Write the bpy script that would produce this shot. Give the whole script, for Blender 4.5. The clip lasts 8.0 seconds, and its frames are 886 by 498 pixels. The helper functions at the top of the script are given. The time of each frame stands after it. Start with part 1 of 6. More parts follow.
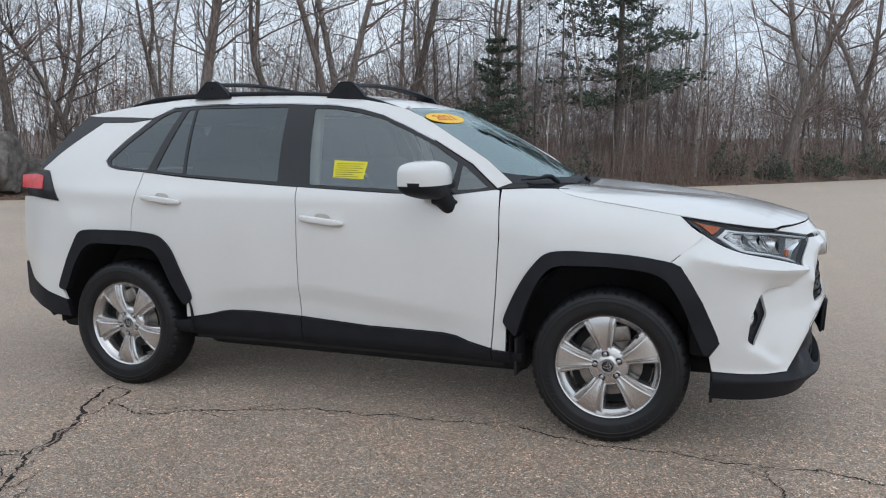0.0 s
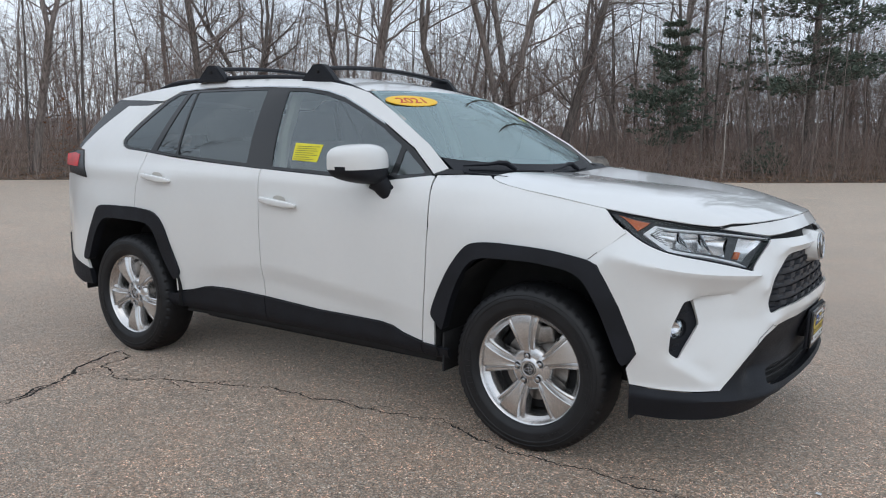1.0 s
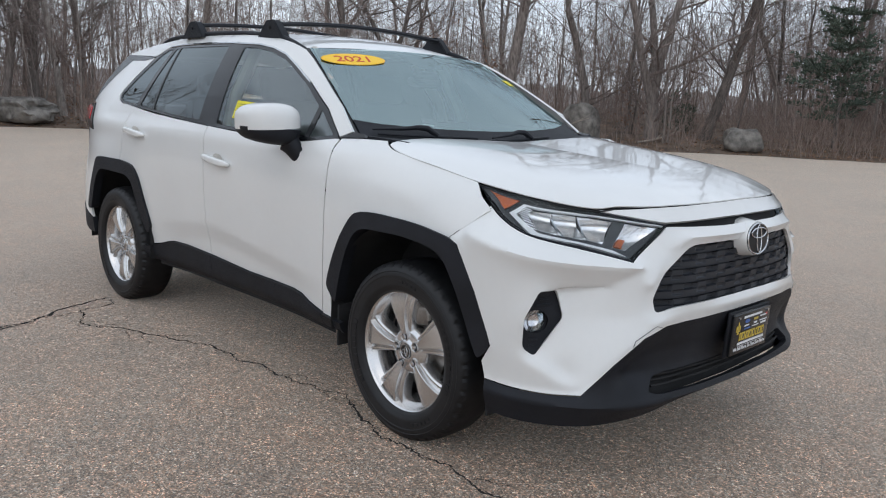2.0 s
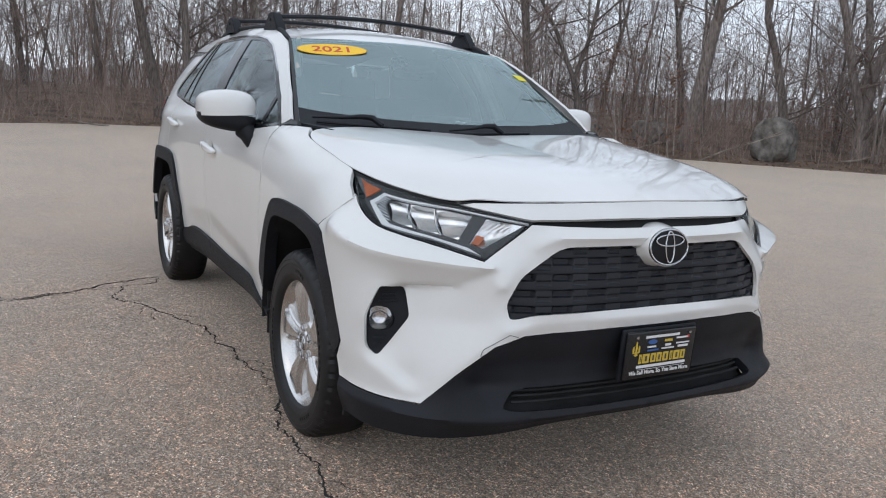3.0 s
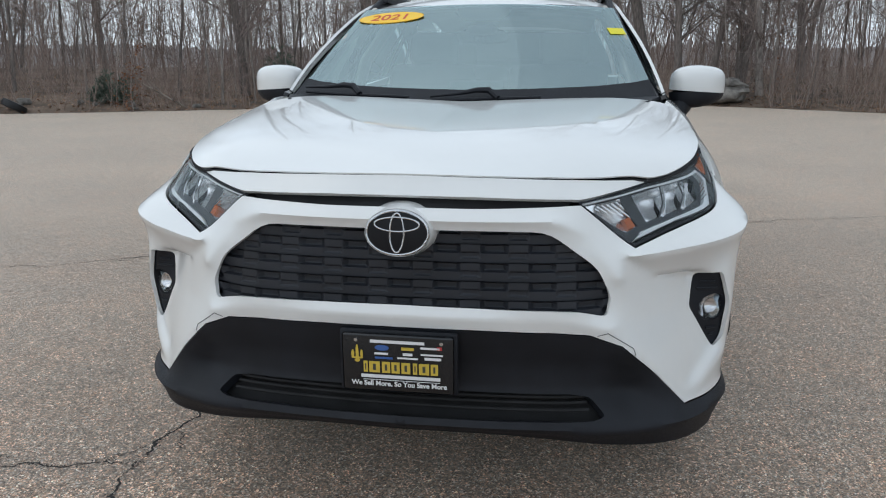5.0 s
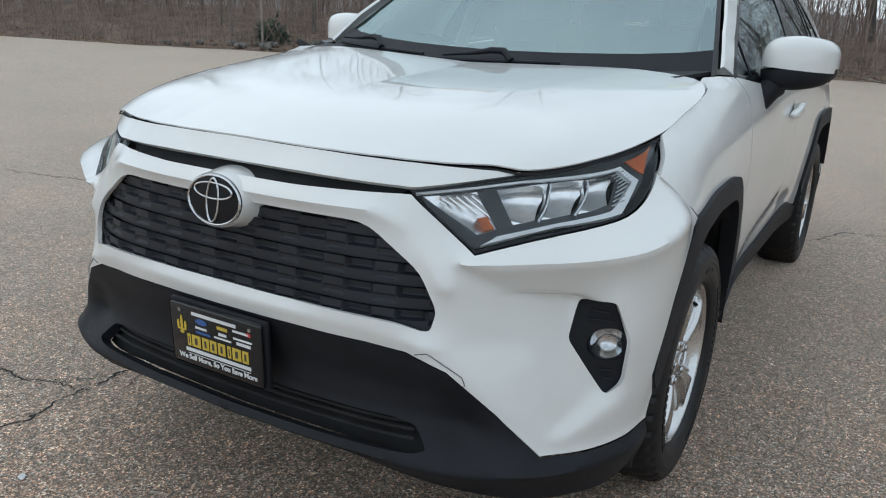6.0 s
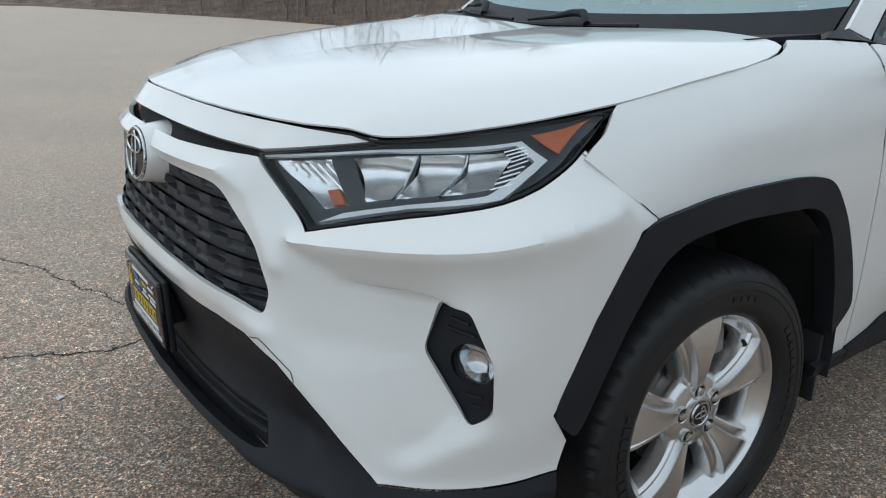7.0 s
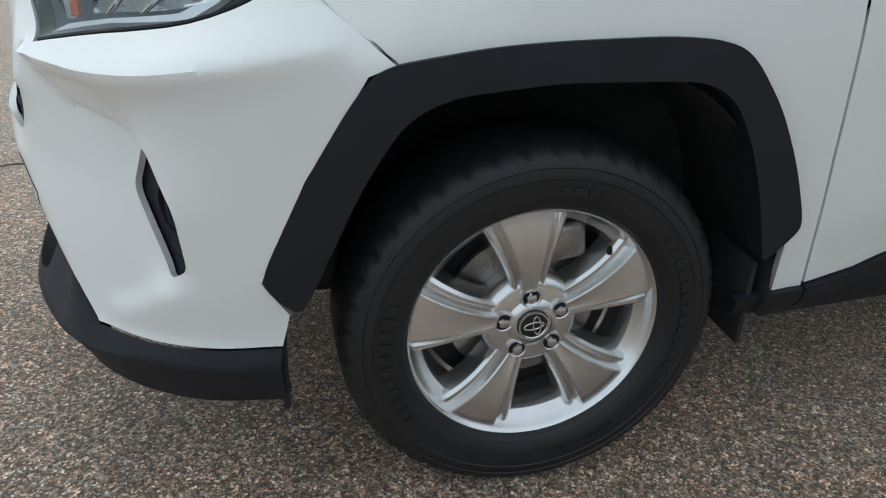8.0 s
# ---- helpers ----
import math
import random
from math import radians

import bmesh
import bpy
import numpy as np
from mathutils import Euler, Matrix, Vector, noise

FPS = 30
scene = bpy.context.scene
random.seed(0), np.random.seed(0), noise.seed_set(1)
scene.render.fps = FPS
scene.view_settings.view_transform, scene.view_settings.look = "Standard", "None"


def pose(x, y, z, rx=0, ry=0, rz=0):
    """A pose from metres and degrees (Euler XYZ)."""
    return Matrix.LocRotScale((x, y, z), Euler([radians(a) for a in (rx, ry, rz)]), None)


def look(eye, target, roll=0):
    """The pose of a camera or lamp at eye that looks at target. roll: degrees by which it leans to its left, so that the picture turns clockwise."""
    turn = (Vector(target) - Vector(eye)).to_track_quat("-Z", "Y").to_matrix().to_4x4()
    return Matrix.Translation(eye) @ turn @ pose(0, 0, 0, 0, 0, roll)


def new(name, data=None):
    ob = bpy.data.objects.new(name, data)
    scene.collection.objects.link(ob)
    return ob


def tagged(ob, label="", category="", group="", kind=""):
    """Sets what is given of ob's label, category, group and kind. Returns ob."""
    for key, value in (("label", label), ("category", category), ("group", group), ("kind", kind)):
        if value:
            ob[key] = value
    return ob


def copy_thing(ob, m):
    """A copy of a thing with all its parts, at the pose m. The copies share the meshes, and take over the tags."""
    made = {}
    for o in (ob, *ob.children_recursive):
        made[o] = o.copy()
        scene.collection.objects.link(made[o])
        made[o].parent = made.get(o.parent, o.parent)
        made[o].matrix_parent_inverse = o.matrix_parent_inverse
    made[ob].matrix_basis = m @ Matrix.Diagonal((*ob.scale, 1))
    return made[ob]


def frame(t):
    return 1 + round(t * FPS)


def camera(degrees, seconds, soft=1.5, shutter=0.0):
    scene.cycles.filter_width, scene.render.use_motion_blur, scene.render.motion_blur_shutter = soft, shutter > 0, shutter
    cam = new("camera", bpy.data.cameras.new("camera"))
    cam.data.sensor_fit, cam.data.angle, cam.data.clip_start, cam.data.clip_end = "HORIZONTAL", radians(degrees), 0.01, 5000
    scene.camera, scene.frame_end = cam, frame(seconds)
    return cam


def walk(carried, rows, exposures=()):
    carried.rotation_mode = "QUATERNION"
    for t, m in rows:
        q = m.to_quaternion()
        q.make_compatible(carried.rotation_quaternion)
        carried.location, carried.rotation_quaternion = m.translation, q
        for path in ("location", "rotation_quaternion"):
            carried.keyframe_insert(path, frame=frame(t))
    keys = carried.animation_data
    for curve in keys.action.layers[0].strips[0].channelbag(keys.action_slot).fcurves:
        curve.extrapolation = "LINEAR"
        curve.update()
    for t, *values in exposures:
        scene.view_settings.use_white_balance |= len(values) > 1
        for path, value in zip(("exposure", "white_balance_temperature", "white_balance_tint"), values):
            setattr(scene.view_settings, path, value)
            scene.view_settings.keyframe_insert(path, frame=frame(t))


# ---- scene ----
cam = camera(58.1, 8.0, 1.1)
PATH = [
    (0, (1.848, -4.43, 1.316), (1.169, -2.564, 1.074), 0.0),
    (0.3, (2.188, -4.255, 1.319), (1.374, -2.446, 1.067), -0.8),
    (0.5, (2.4, -4.168, 1.332), (1.48, -2.411, 1.069), -0.1),
    (0.8, (2.694, -3.91, 1.308), (1.661, -2.219, 1.035), -0.3),
    (1, (2.855, -3.758, 1.303), (1.745, -2.117, 1.029), 0.7),
    (1.2, (3.021, -3.591, 1.31), (1.873, -1.982, 1.011), 0.6),
    (2.3, (3.757, -2.557, 1.321), (2.231, -1.314, 0.966), 2.5),
    (2.5, (3.886, -2.36, 1.28), (2.293, -1.198, 0.943), 2.3),
    (2.8, (4.043, -2.053, 1.307), (2.380, -1.005, 0.935), 3.3),
    (3, (4.119, -1.842, 1.275), (2.402, -0.882, 0.913), 3.3),
    (3.3, (4.182, -1.505, 1.315), (2.401, -0.686, 0.921), 3.5),
    (3.5, (4.24, -1.283, 1.291), (2.412, -0.572, 0.901), 2.7),
    (3.8, (4.315, -0.950, 1.315), (2.428, -0.417, 0.922), 3.0),
    (4, (4.331, -0.722, 1.309), (2.416, -0.319, 0.896), 2.4),
    (4.2, (4.329, -0.49, 1.294), (2.396, -0.211, 0.864), 1.2),
    (5.3, (4.063, 0.716, 1.277), (2.186, 0.212, 0.808), 1.7),
    (5.5, (3.911, 0.879, 1.295), (2.073, 0.269, 0.794), 2.9),
    (5.8, (3.676, 1.140, 1.294), (1.935, 0.339, 0.721), 2.2),
    (6, (3.556, 1.324, 1.291), (1.889, 0.373, 0.726), 2.8),
    (6.2, (3.369, 1.482, 1.307), (1.830, 0.352, 0.710), 2.5),
    (6.5, (3.115, 1.635, 1.241), (1.695, 0.352, 0.66), 3.2),
    (6.8, (2.834, 1.757, 1.265), (1.629, 0.293, 0.628), 2.8),
    (7, (2.706, 1.852, 1.222), (1.637, 0.275, 0.613), 1.6),
    (7.2, (2.507, 1.943, 1.227), (1.651, 0.258, 0.572), 1.3),
    (7.5, (2.269, 2.041, 1.177), (1.592, 0.291, 0.486), 1.3),
    (7.8, (1.944, 2.021, 1.154), (1.421, 0.284, 0.310), 2.0),
    (8, (1.813, 2.024, 1.129), (1.373, 0.298, 0.219), 2.3),
]
walk(cam, [(t, look(eye, target, roll)) for t, eye, target, roll in PATH],
     [(0, .45, 6120, 7), (4.2, .47, 6150, 9), (5.5, .45, 6050, 2), (7.2, .44, 6050, 2), (8, .58, 6100, 1)])

# ---- world and light ----
SUN_EL, SUN_AZ = radians(48), radians(150)
world = bpy.data.worlds.new("overcast_sky")
scene.world = world
world.use_nodes = True
wn, wl = world.node_tree.nodes, world.node_tree.links
sky = wn.new("ShaderNodeTexSky")
sky.sky_type = "NISHITA"
sky.sun_disc = False
sky.sun_elevation, sky.sun_rotation = SUN_EL, SUN_AZ
sky.dust_density, sky.air_density = 3.0, 1.0
grey = wn.new("ShaderNodeMix")
grey.data_type = "RGBA"
grey.inputs["Factor"].default_value = 0.82
cloud = wn.new("ShaderNodeTexNoise")
cloud.inputs["Scale"].default_value = 2.2
cloud.inputs["Detail"].default_value = 5.0
ramp = wn.new("ShaderNodeValToRGB")
ramp.color_ramp.elements[0].position, ramp.color_ramp.elements[0].color = 0.3, (5.7, 6.1, 6.8, 1)
ramp.color_ramp.elements[1].position, ramp.color_ramp.elements[1].color = 0.75, (8.2, 8.4, 8.8, 1)
wl.new(cloud.outputs["Fac"], ramp.inputs["Fac"])
wl.new(sky.outputs["Color"], grey.inputs["A"])
wl.new(ramp.outputs["Color"], grey.inputs["B"])
where, parts, lift = wn.new("ShaderNodeTexCoord"), wn.new("ShaderNodeSeparateXYZ"), wn.new("ShaderNodeMapRange")
wl.new(where.outputs["Generated"], parts.inputs["Vector"])
wl.new(parts.outputs["Z"], lift.inputs["Value"])
lift.inputs["From Min"].default_value, lift.inputs["From Max"].default_value = 0.0, 1.0
lift.inputs["To Min"].default_value, lift.inputs["To Max"].default_value = 1.08, 0.95
whole = wn.new("ShaderNodeVectorMath")
whole.operation = "SCALE"
wl.new(grey.outputs["Result"], whole.inputs["Vector"])
wl.new(lift.outputs["Result"], whole.inputs["Scale"])
wl.new(whole.outputs["Vector"], wn["Background"].inputs["Color"])
wn["Background"].inputs["Strength"].default_value = 0.1

sun = new("sun", bpy.data.lights.new("sun", "SUN"))
sun.data.energy, sun.data.angle, sun.data.color = 0.1, radians(70), (1.0, 0.98, 0.95)
sun.matrix_world = look((-20 * math.sin(SUN_AZ), 20 * math.cos(SUN_AZ), 20 * math.tan(SUN_EL)), (0, 0, 0))

# ---- tools ----
from mathutils import geometry


def part(name, bm, material, parent=None, label="", smooth=True, sharp=40):
    """Links a bmesh as one mesh object, under a thing or a part where one is given."""
    me = bpy.data.meshes.new(name)
    bm.normal_update()
    for f in bm.faces:
        f.smooth = smooth
    for e in bm.edges:
        if len(e.link_faces) == 2 and e.calc_face_angle(0) > radians(sharp):
            e.smooth = False
    bm.to_mesh(me)
    bm.free()
    me.materials.append(material)
    ob = new(name, me)
    if material.name.endswith(("_glass", "_lens")):
        ob.visible_shadow = False
    if parent is not None:
        ob.parent = parent
    return tagged(ob, label)


def mesh_part(name, verts, faces, material, parent=None, label="", smooth=True):
    """As part(), from plain lists of points and faces."""
    me = bpy.data.meshes.new(name)
    me.from_pydata([tuple(v) for v in verts], [], faces)
    me.polygons.foreach_set("use_smooth", [smooth] * len(me.polygons))
    me.materials.append(material)
    me.update()
    ob = new(name, me)
    if parent is not None:
        ob.parent = parent
    return tagged(ob, label)


def flipped(ob, parent=None):
    """The same part on the other side of the vehicle."""
    bm = bmesh.new()
    bm.from_mesh(ob.data)
    bmesh.ops.scale(bm, vec=(1, -1, 1), verts=bm.verts)
    bmesh.ops.reverse_faces(bm, faces=bm.faces)
    other = part(ob.name.split(".")[0], bm, ob.data.materials[0], parent or ob.parent, ob.get("label", ""))
    return other


def spline(xs, ys):
    """A smooth curve through values ys (numbers or rows) at xs."""
    xs, ys = np.array(xs, float), np.array(ys, float)
    h = np.diff(xs)
    d = (np.diff(ys, axis=0).T / h).T
    m = np.zeros_like(ys)
    m[1:-1], m[0], m[-1] = (d[:-1] + d[1:]) / 2, d[0], d[-1]

    def f(x):
        i = int(np.clip(np.searchsorted(xs, x) - 1, 0, len(h) - 1))
        t = (x - xs[i]) / h[i]
        if t < 0:
            return ys[0] + m[0] * (x - xs[0])
        if t > 1:
            return ys[-1] + m[-1] * (x - xs[-1])
        a, b = t * t, t * t * t
        return (2 * b - 3 * a + 1) * ys[i] + (b - 2 * a + t) * h[i] * m[i] + (3 * a - 2 * b) * ys[i + 1] + (b - a) * h[i] * m[i + 1]

    return f


def dense(loop, step, closed=True):
    out, n = [], len(loop)
    for i in range(n if closed else n - 1):
        a, b = np.array(loop[i], float), np.array(loop[(i + 1) % n], float)
        k = max(1, int(math.ceil(np.linalg.norm(b - a) / step)))
        out += [a + (b - a) * j / k for j in range(k)]
    if not closed:
        out.append(np.array(loop[-1], float))
    return out


def rounded(loop, r=0.02, k=4):
    """A closed outline with its corners rounded off."""
    out, n = [], len(loop)
    for i in range(n):
        p, a, b = (np.array(loop[j % n], float) for j in (i, i - 1, i + 1))
        da, db = np.linalg.norm(a - p), np.linalg.norm(b - p)
        ra, rb = min(r, da * 0.45), min(r, db * 0.45)
        s, e = p + (a - p) / da * ra, p + (b - p) / db * rb
        for j in range(k + 1):
            t = j / k
            out.append((1 - t) ** 2 * s + 2 * t * (1 - t) * p + t * t * e)
    return out


def within(px, py, loop):
    """Which of the points lie inside a closed outline."""
    loop = np.array(loop)
    hit = np.zeros(len(px), bool)
    for (x0, y0), (x1, y1) in zip(loop, np.roll(loop, -1, 0)):
        if y0 != y1:
            cross = ((y0 > py) != (y1 > py)) & (px < (x1 - x0) * (py - y0) / (y1 - y0) + x0)
            hit ^= cross
    return hit


def fill(outer, holes, step, lines=()):
    """A flat outline with holes, filled with triangles of about that size."""
    loops = [dense(lp, step) for lp in (outer, *holes)]
    pts, edges = [], []
    for lp in loops:
        k = len(pts)
        pts += lp
        edges += [(k + i, k + (i + 1) % len(lp)) for i in range(len(lp))]
    for ln in lines:
        ln = [q for q in dense(ln, step, closed=False) if within(np.array([q[0]]), np.array([q[1]]), loops[0])[0]]
        k = len(pts)
        pts += ln
        edges += [(k + i, k + i + 1) for i in range(len(ln) - 1)]
    rim = np.array(pts)
    lo, hi = rim.min(0), rim.max(0)
    gx, gy = np.meshgrid(np.arange(lo[0], hi[0], step), np.arange(lo[1], hi[1], step * 0.87))
    gx[1::2] += step / 2
    gx, gy = gx.ravel(), gy.ravel()
    keep = within(gx, gy, loops[0])
    for lp in loops[1:]:
        keep &= ~within(gx, gy, lp)
    gx, gy = gx[keep], gy[keep]
    if len(gx):
        near = np.array([np.min((rim[:, 0] - x) ** 2 + (rim[:, 1] - y) ** 2) for x, y in zip(gx, gy)])
        ok = near > (0.5 * step) ** 2
        pts += list(np.stack([gx[ok], gy[ok]], 1))
    vs, _, fs, *_ = geometry.delaunay_2d_cdt([Vector(p) for p in pts], edges, [], 0, 1e-6)
    vs = np.array([tuple(v) for v in vs])
    mid = np.array([vs[f].mean(0) for f in fs])
    keep = within(mid[:, 0], mid[:, 1], loops[0])
    for lp in loops[1:]:
        keep &= ~within(mid[:, 0], mid[:, 1], lp)
    return vs, [f for f, k in zip(fs, keep) if k]


def skin(name, parent, material, surf, outer, holes=(), step=0.03, thick=0.012, out=(0, 1, 0), side="both", label="", lines=()):
    """A panel on the surface surf(a, b), cut to an outline in a and b, with turned-in edges. side: both, mid (welded
    over the middle) or left."""
    vs, fs = fill(outer, holes, step, lines)
    bm = bmesh.new()
    made = [bm.verts.new(surf(a, b)) for a, b in vs]
    for f in fs:
        try:
            bm.faces.new([made[i] for i in f])
        except ValueError:
            pass
    bmesh.ops.delete(bm, geom=[v for v in bm.verts if not v.link_faces], context="VERTS")
    bmesh.ops.recalc_face_normals(bm, faces=bm.faces)
    bm.normal_update()
    way = sum((f.normal * f.calc_area() for f in bm.faces), Vector())
    if way.dot(Vector(out)) < 0:
        bmesh.ops.reverse_faces(bm, faces=bm.faces)
        bm.normal_update()
    if thick:
        rim = [e for e in bm.edges if len(e.link_faces) == 1]
        if side == "mid":
            rim = [e for e in rim if max(abs(v.co.y) for v in e.verts) > 1e-4]
        down = {}
        for e in rim:
            for v in e.verts:
                if v not in down:
                    down[v] = sum((f.normal * f.calc_area() for f in v.link_faces), Vector()).normalized()
        lower = {v: bm.verts.new(v.co - n * thick) for v, n in down.items()}
        for e in rim:
            f = e.link_faces[0]
            a, b = e.verts
            loop = [lp.vert for lp in f.loops]
            if loop[(loop.index(a) + 1) % len(loop)] != b:
                a, b = b, a
            bm.faces.new((b, a, lower[a], lower[b]))
            e.smooth = False
    if side == "mid":
        geom = bm.verts[:] + bm.edges[:] + bm.faces[:]
        twin = bmesh.ops.duplicate(bm, geom=geom)["geom"]
        bmesh.ops.scale(bm, vec=(1, -1, 1), verts=[g for g in twin if isinstance(g, bmesh.types.BMVert)])
        bmesh.ops.reverse_faces(bm, faces=[g for g in twin if isinstance(g, bmesh.types.BMFace)])
        bmesh.ops.remove_doubles(bm, verts=[v for v in bm.verts if abs(v.co.y) < 2e-4], dist=4e-4)
    ob = part(name, bm, material, parent, label, sharp=50)
    if side == "both":
        flipped(ob)
    return ob


def tube(path, radius, sides=8, cap=True):
    """A round bar along a path; radius: a number or one for each point."""
    bm = bmesh.new()
    path = [Vector(p) for p in path]
    rs = radius if hasattr(radius, "__len__") else [radius] * len(path)
    rings = []
    up = Vector((0.13, 0.31, 0.94)).normalized()
    for i, p in enumerate(path):
        d = (path[min(i + 1, len(path) - 1)] - path[max(i - 1, 0)]).normalized()
        a = d.cross(up).normalized()
        b = d.cross(a)
        rings.append([bm.verts.new(p + (a * math.cos(w) + b * math.sin(w)) * rs[i]) for w in (2 * math.pi * k / sides for k in range(sides))])
    for r, s in zip(rings, rings[1:]):
        for k in range(sides):
            bm.faces.new((r[k], r[(k + 1) % sides], s[(k + 1) % sides], s[k]))
    if cap:
        bm.faces.new(rings[0][::-1])
        bm.faces.new(rings[-1])
    bmesh.ops.recalc_face_normals(bm, faces=bm.faces)
    return bm


def block(size, at=(0, 0, 0), bevel=0.01, seg=2, turn=None):
    """A box with rounded edges."""
    bm = bmesh.new()
    bmesh.ops.create_cube(bm, size=1)
    bmesh.ops.scale(bm, vec=size, verts=bm.verts)
    if bevel:
        bmesh.ops.bevel(bm, geom=bm.edges[:], offset=bevel, segments=seg, affect="EDGES", profile=0.5)
    if turn is not None:
        bmesh.ops.transform(bm, matrix=turn, verts=bm.verts)
    bmesh.ops.translate(bm, vec=at, verts=bm.verts)
    return bm


def join(*bms):
    """Several bmeshes as one."""
    out = bmesh.new()
    for b in bms:
        me = bpy.data.meshes.new("tmp")
        b.to_mesh(me)
        b.free()
        out.from_mesh(me)
        bpy.data.meshes.remove(me)
    return out


def lathe(profile, segs, axis="y"):
    """A turned shape from (radius, along) pairs."""
    bm = bmesh.new()
    rings = []
    for k in range(segs):
        w = 2 * math.pi * k / segs
        rings.append([bm.verts.new((r * math.cos(w), h, r * math.sin(w))) for r, h in profile])
    for k in range(segs):
        a, b = rings[k], rings[(k + 1) % segs]
        for i in range(len(profile) - 1):
            bm.faces.new((a[i], a[i + 1], b[i + 1], b[i]))
    bmesh.ops.remove_doubles(bm, verts=bm.verts, dist=1e-5)
    bmesh.ops.recalc_face_normals(bm, faces=bm.faces)
    return bm

# ---- materials ----
def shader(name):
    m = bpy.data.materials.new(name)
    m.use_nodes = True
    return m, m.node_tree.nodes, m.node_tree.links, m.node_tree.nodes["Principled BSDF"]


def noise_ramp(n, l, coord, scale, lo, hi, detail=4.0, a=0.35, b=0.65, kind="Object"):
    tex = n.new("ShaderNodeTexNoise")
    tex.inputs["Scale"].default_value, tex.inputs["Detail"].default_value = scale, detail
    l.new(coord.outputs[kind], tex.inputs["Vector"])
    r = n.new("ShaderNodeValToRGB")
    r.color_ramp.elements[0].position, r.color_ramp.elements[0].color = a, (*lo, 1)
    r.color_ramp.elements[1].position, r.color_ramp.elements[1].color = b, (*hi, 1)
    l.new(tex.outputs["Fac"], r.inputs["Fac"])
    return tex, r


def plain(name, col, rough, metal=0.0, vary=0.12, scale=6.0, bump=0.0, bscale=300.0, coat=0.0, spec=0.5, kind="Object"):
    """A surface with grain at two scales."""
    m, n, l, p = shader(name)
    coord = n.new("ShaderNodeTexCoord")
    lo, hi = [c * (1 - vary) for c in col], [min(1, c * (1 + vary)) for c in col]
    big, r1 = noise_ramp(n, l, coord, scale, lo, hi, kind=kind)
    fine, r2 = noise_ramp(n, l, coord, scale * 14, (1 - vary * 0.6,) * 3, (1, 1, 1), kind=kind)
    mix = n.new("ShaderNodeMix")
    mix.data_type, mix.blend_type = "RGBA", "MULTIPLY"
    mix.inputs["Factor"].default_value = 1.0
    l.new(r1.outputs["Color"], mix.inputs["A"])
    l.new(r2.outputs["Color"], mix.inputs["B"])
    l.new(mix.outputs["Result"], p.inputs["Base Color"])
    rr = n.new("ShaderNodeMapRange")
    rr.inputs["To Min"].default_value, rr.inputs["To Max"].default_value = rough * 0.85, min(1, rough * 1.15)
    l.new(fine.outputs["Fac"], rr.inputs["Value"])
    l.new(rr.outputs["Result"], p.inputs["Roughness"])
    p.inputs["Metallic"].default_value = metal
    p.inputs["Coat Weight"].default_value = coat
    p.inputs["Coat Roughness"].default_value = 0.03
    p.inputs["Specular IOR Level"].default_value = spec
    if bump:
        tex = n.new("ShaderNodeTexNoise")
        tex.inputs["Scale"].default_value, tex.inputs["Detail"].default_value = bscale, 3
        l.new(coord.outputs[kind], tex.inputs["Vector"])
        b = n.new("ShaderNodeBump")
        b.inputs["Strength"].default_value, b.inputs["Distance"].default_value = bump, 0.002
        l.new(tex.outputs["Fac"], b.inputs["Height"])
        l.new(b.outputs["Normal"], p.inputs["Normal"])
    return m


def glazing(name, tint, ior=1.6, rough=0.0, sheen=(0.90, 0.98, 1)):
    """A thin pane: it lets tinted light through and mirrors by Fresnel."""
    m, n, l, p = shader(name)
    n.remove(p)
    see, gloss, mix, fr = n.new("ShaderNodeBsdfTransparent"), n.new("ShaderNodeBsdfGlossy"), n.new("ShaderNodeMixShader"), n.new("ShaderNodeFresnel")
    see.inputs["Color"].default_value = (*tint, 1)
    gloss.inputs["Roughness"].default_value = rough
    gloss.inputs["Color"].default_value = (*sheen, 1)
    fr.inputs["IOR"].default_value = ior
    l.new(fr.outputs["Fac"], mix.inputs["Fac"])
    l.new(see.outputs["BSDF"], mix.inputs[1])
    l.new(gloss.outputs["BSDF"], mix.inputs[2])
    l.new(mix.outputs["Shader"], n["Material Output"].inputs["Surface"])
    return m


white_paint = plain("white_pearl_paint", (0.775, 0.777, 0.76), 0.36, vary=0.015, scale=3, coat=1.0)
black_plastic = plain("textured_black_plastic", (0.012, 0.0135, 0.018), 0.58, vary=0.2, scale=8, bump=0.3, bscale=900, spec=0.3)
grille_plastic = plain("dark_grille_plastic", (0.019, 0.0215, 0.028), 0.5, vary=0.15, scale=8, bump=0.1, bscale=600, spec=0.45)
gloss_black = plain("gloss_black_trim", (0.012, 0.013, 0.015), 0.12, vary=0.1, scale=5)
emblem_black = plain("emblem_black", (0.006, 0.006, 0.008), 0.3, vary=0.1, scale=20, spec=0.25)
matt_black = plain("matt_black_liner", (0.016, 0.016, 0.017), 0.9, vary=0.3, scale=9, bump=0.3, bscale=200)
rubber = plain("tyre_rubber", (0.010, 0.0105, 0.012), 0.50, vary=0.22, scale=18, bump=0.15, bscale=400, spec=0.42)
alloy = plain("silver_painted_alloy", (0.66, 0.655, 0.65), 0.25, metal=0.95, vary=0.02, scale=4)
chrome = plain("chrome", (0.60, 0.61, 0.62), 0.10, metal=1.0, vary=0.03, scale=9)
steel = plain("worn_brake_steel", (0.30, 0.28, 0.26), 0.4, metal=0.8, vary=0.35, scale=14)
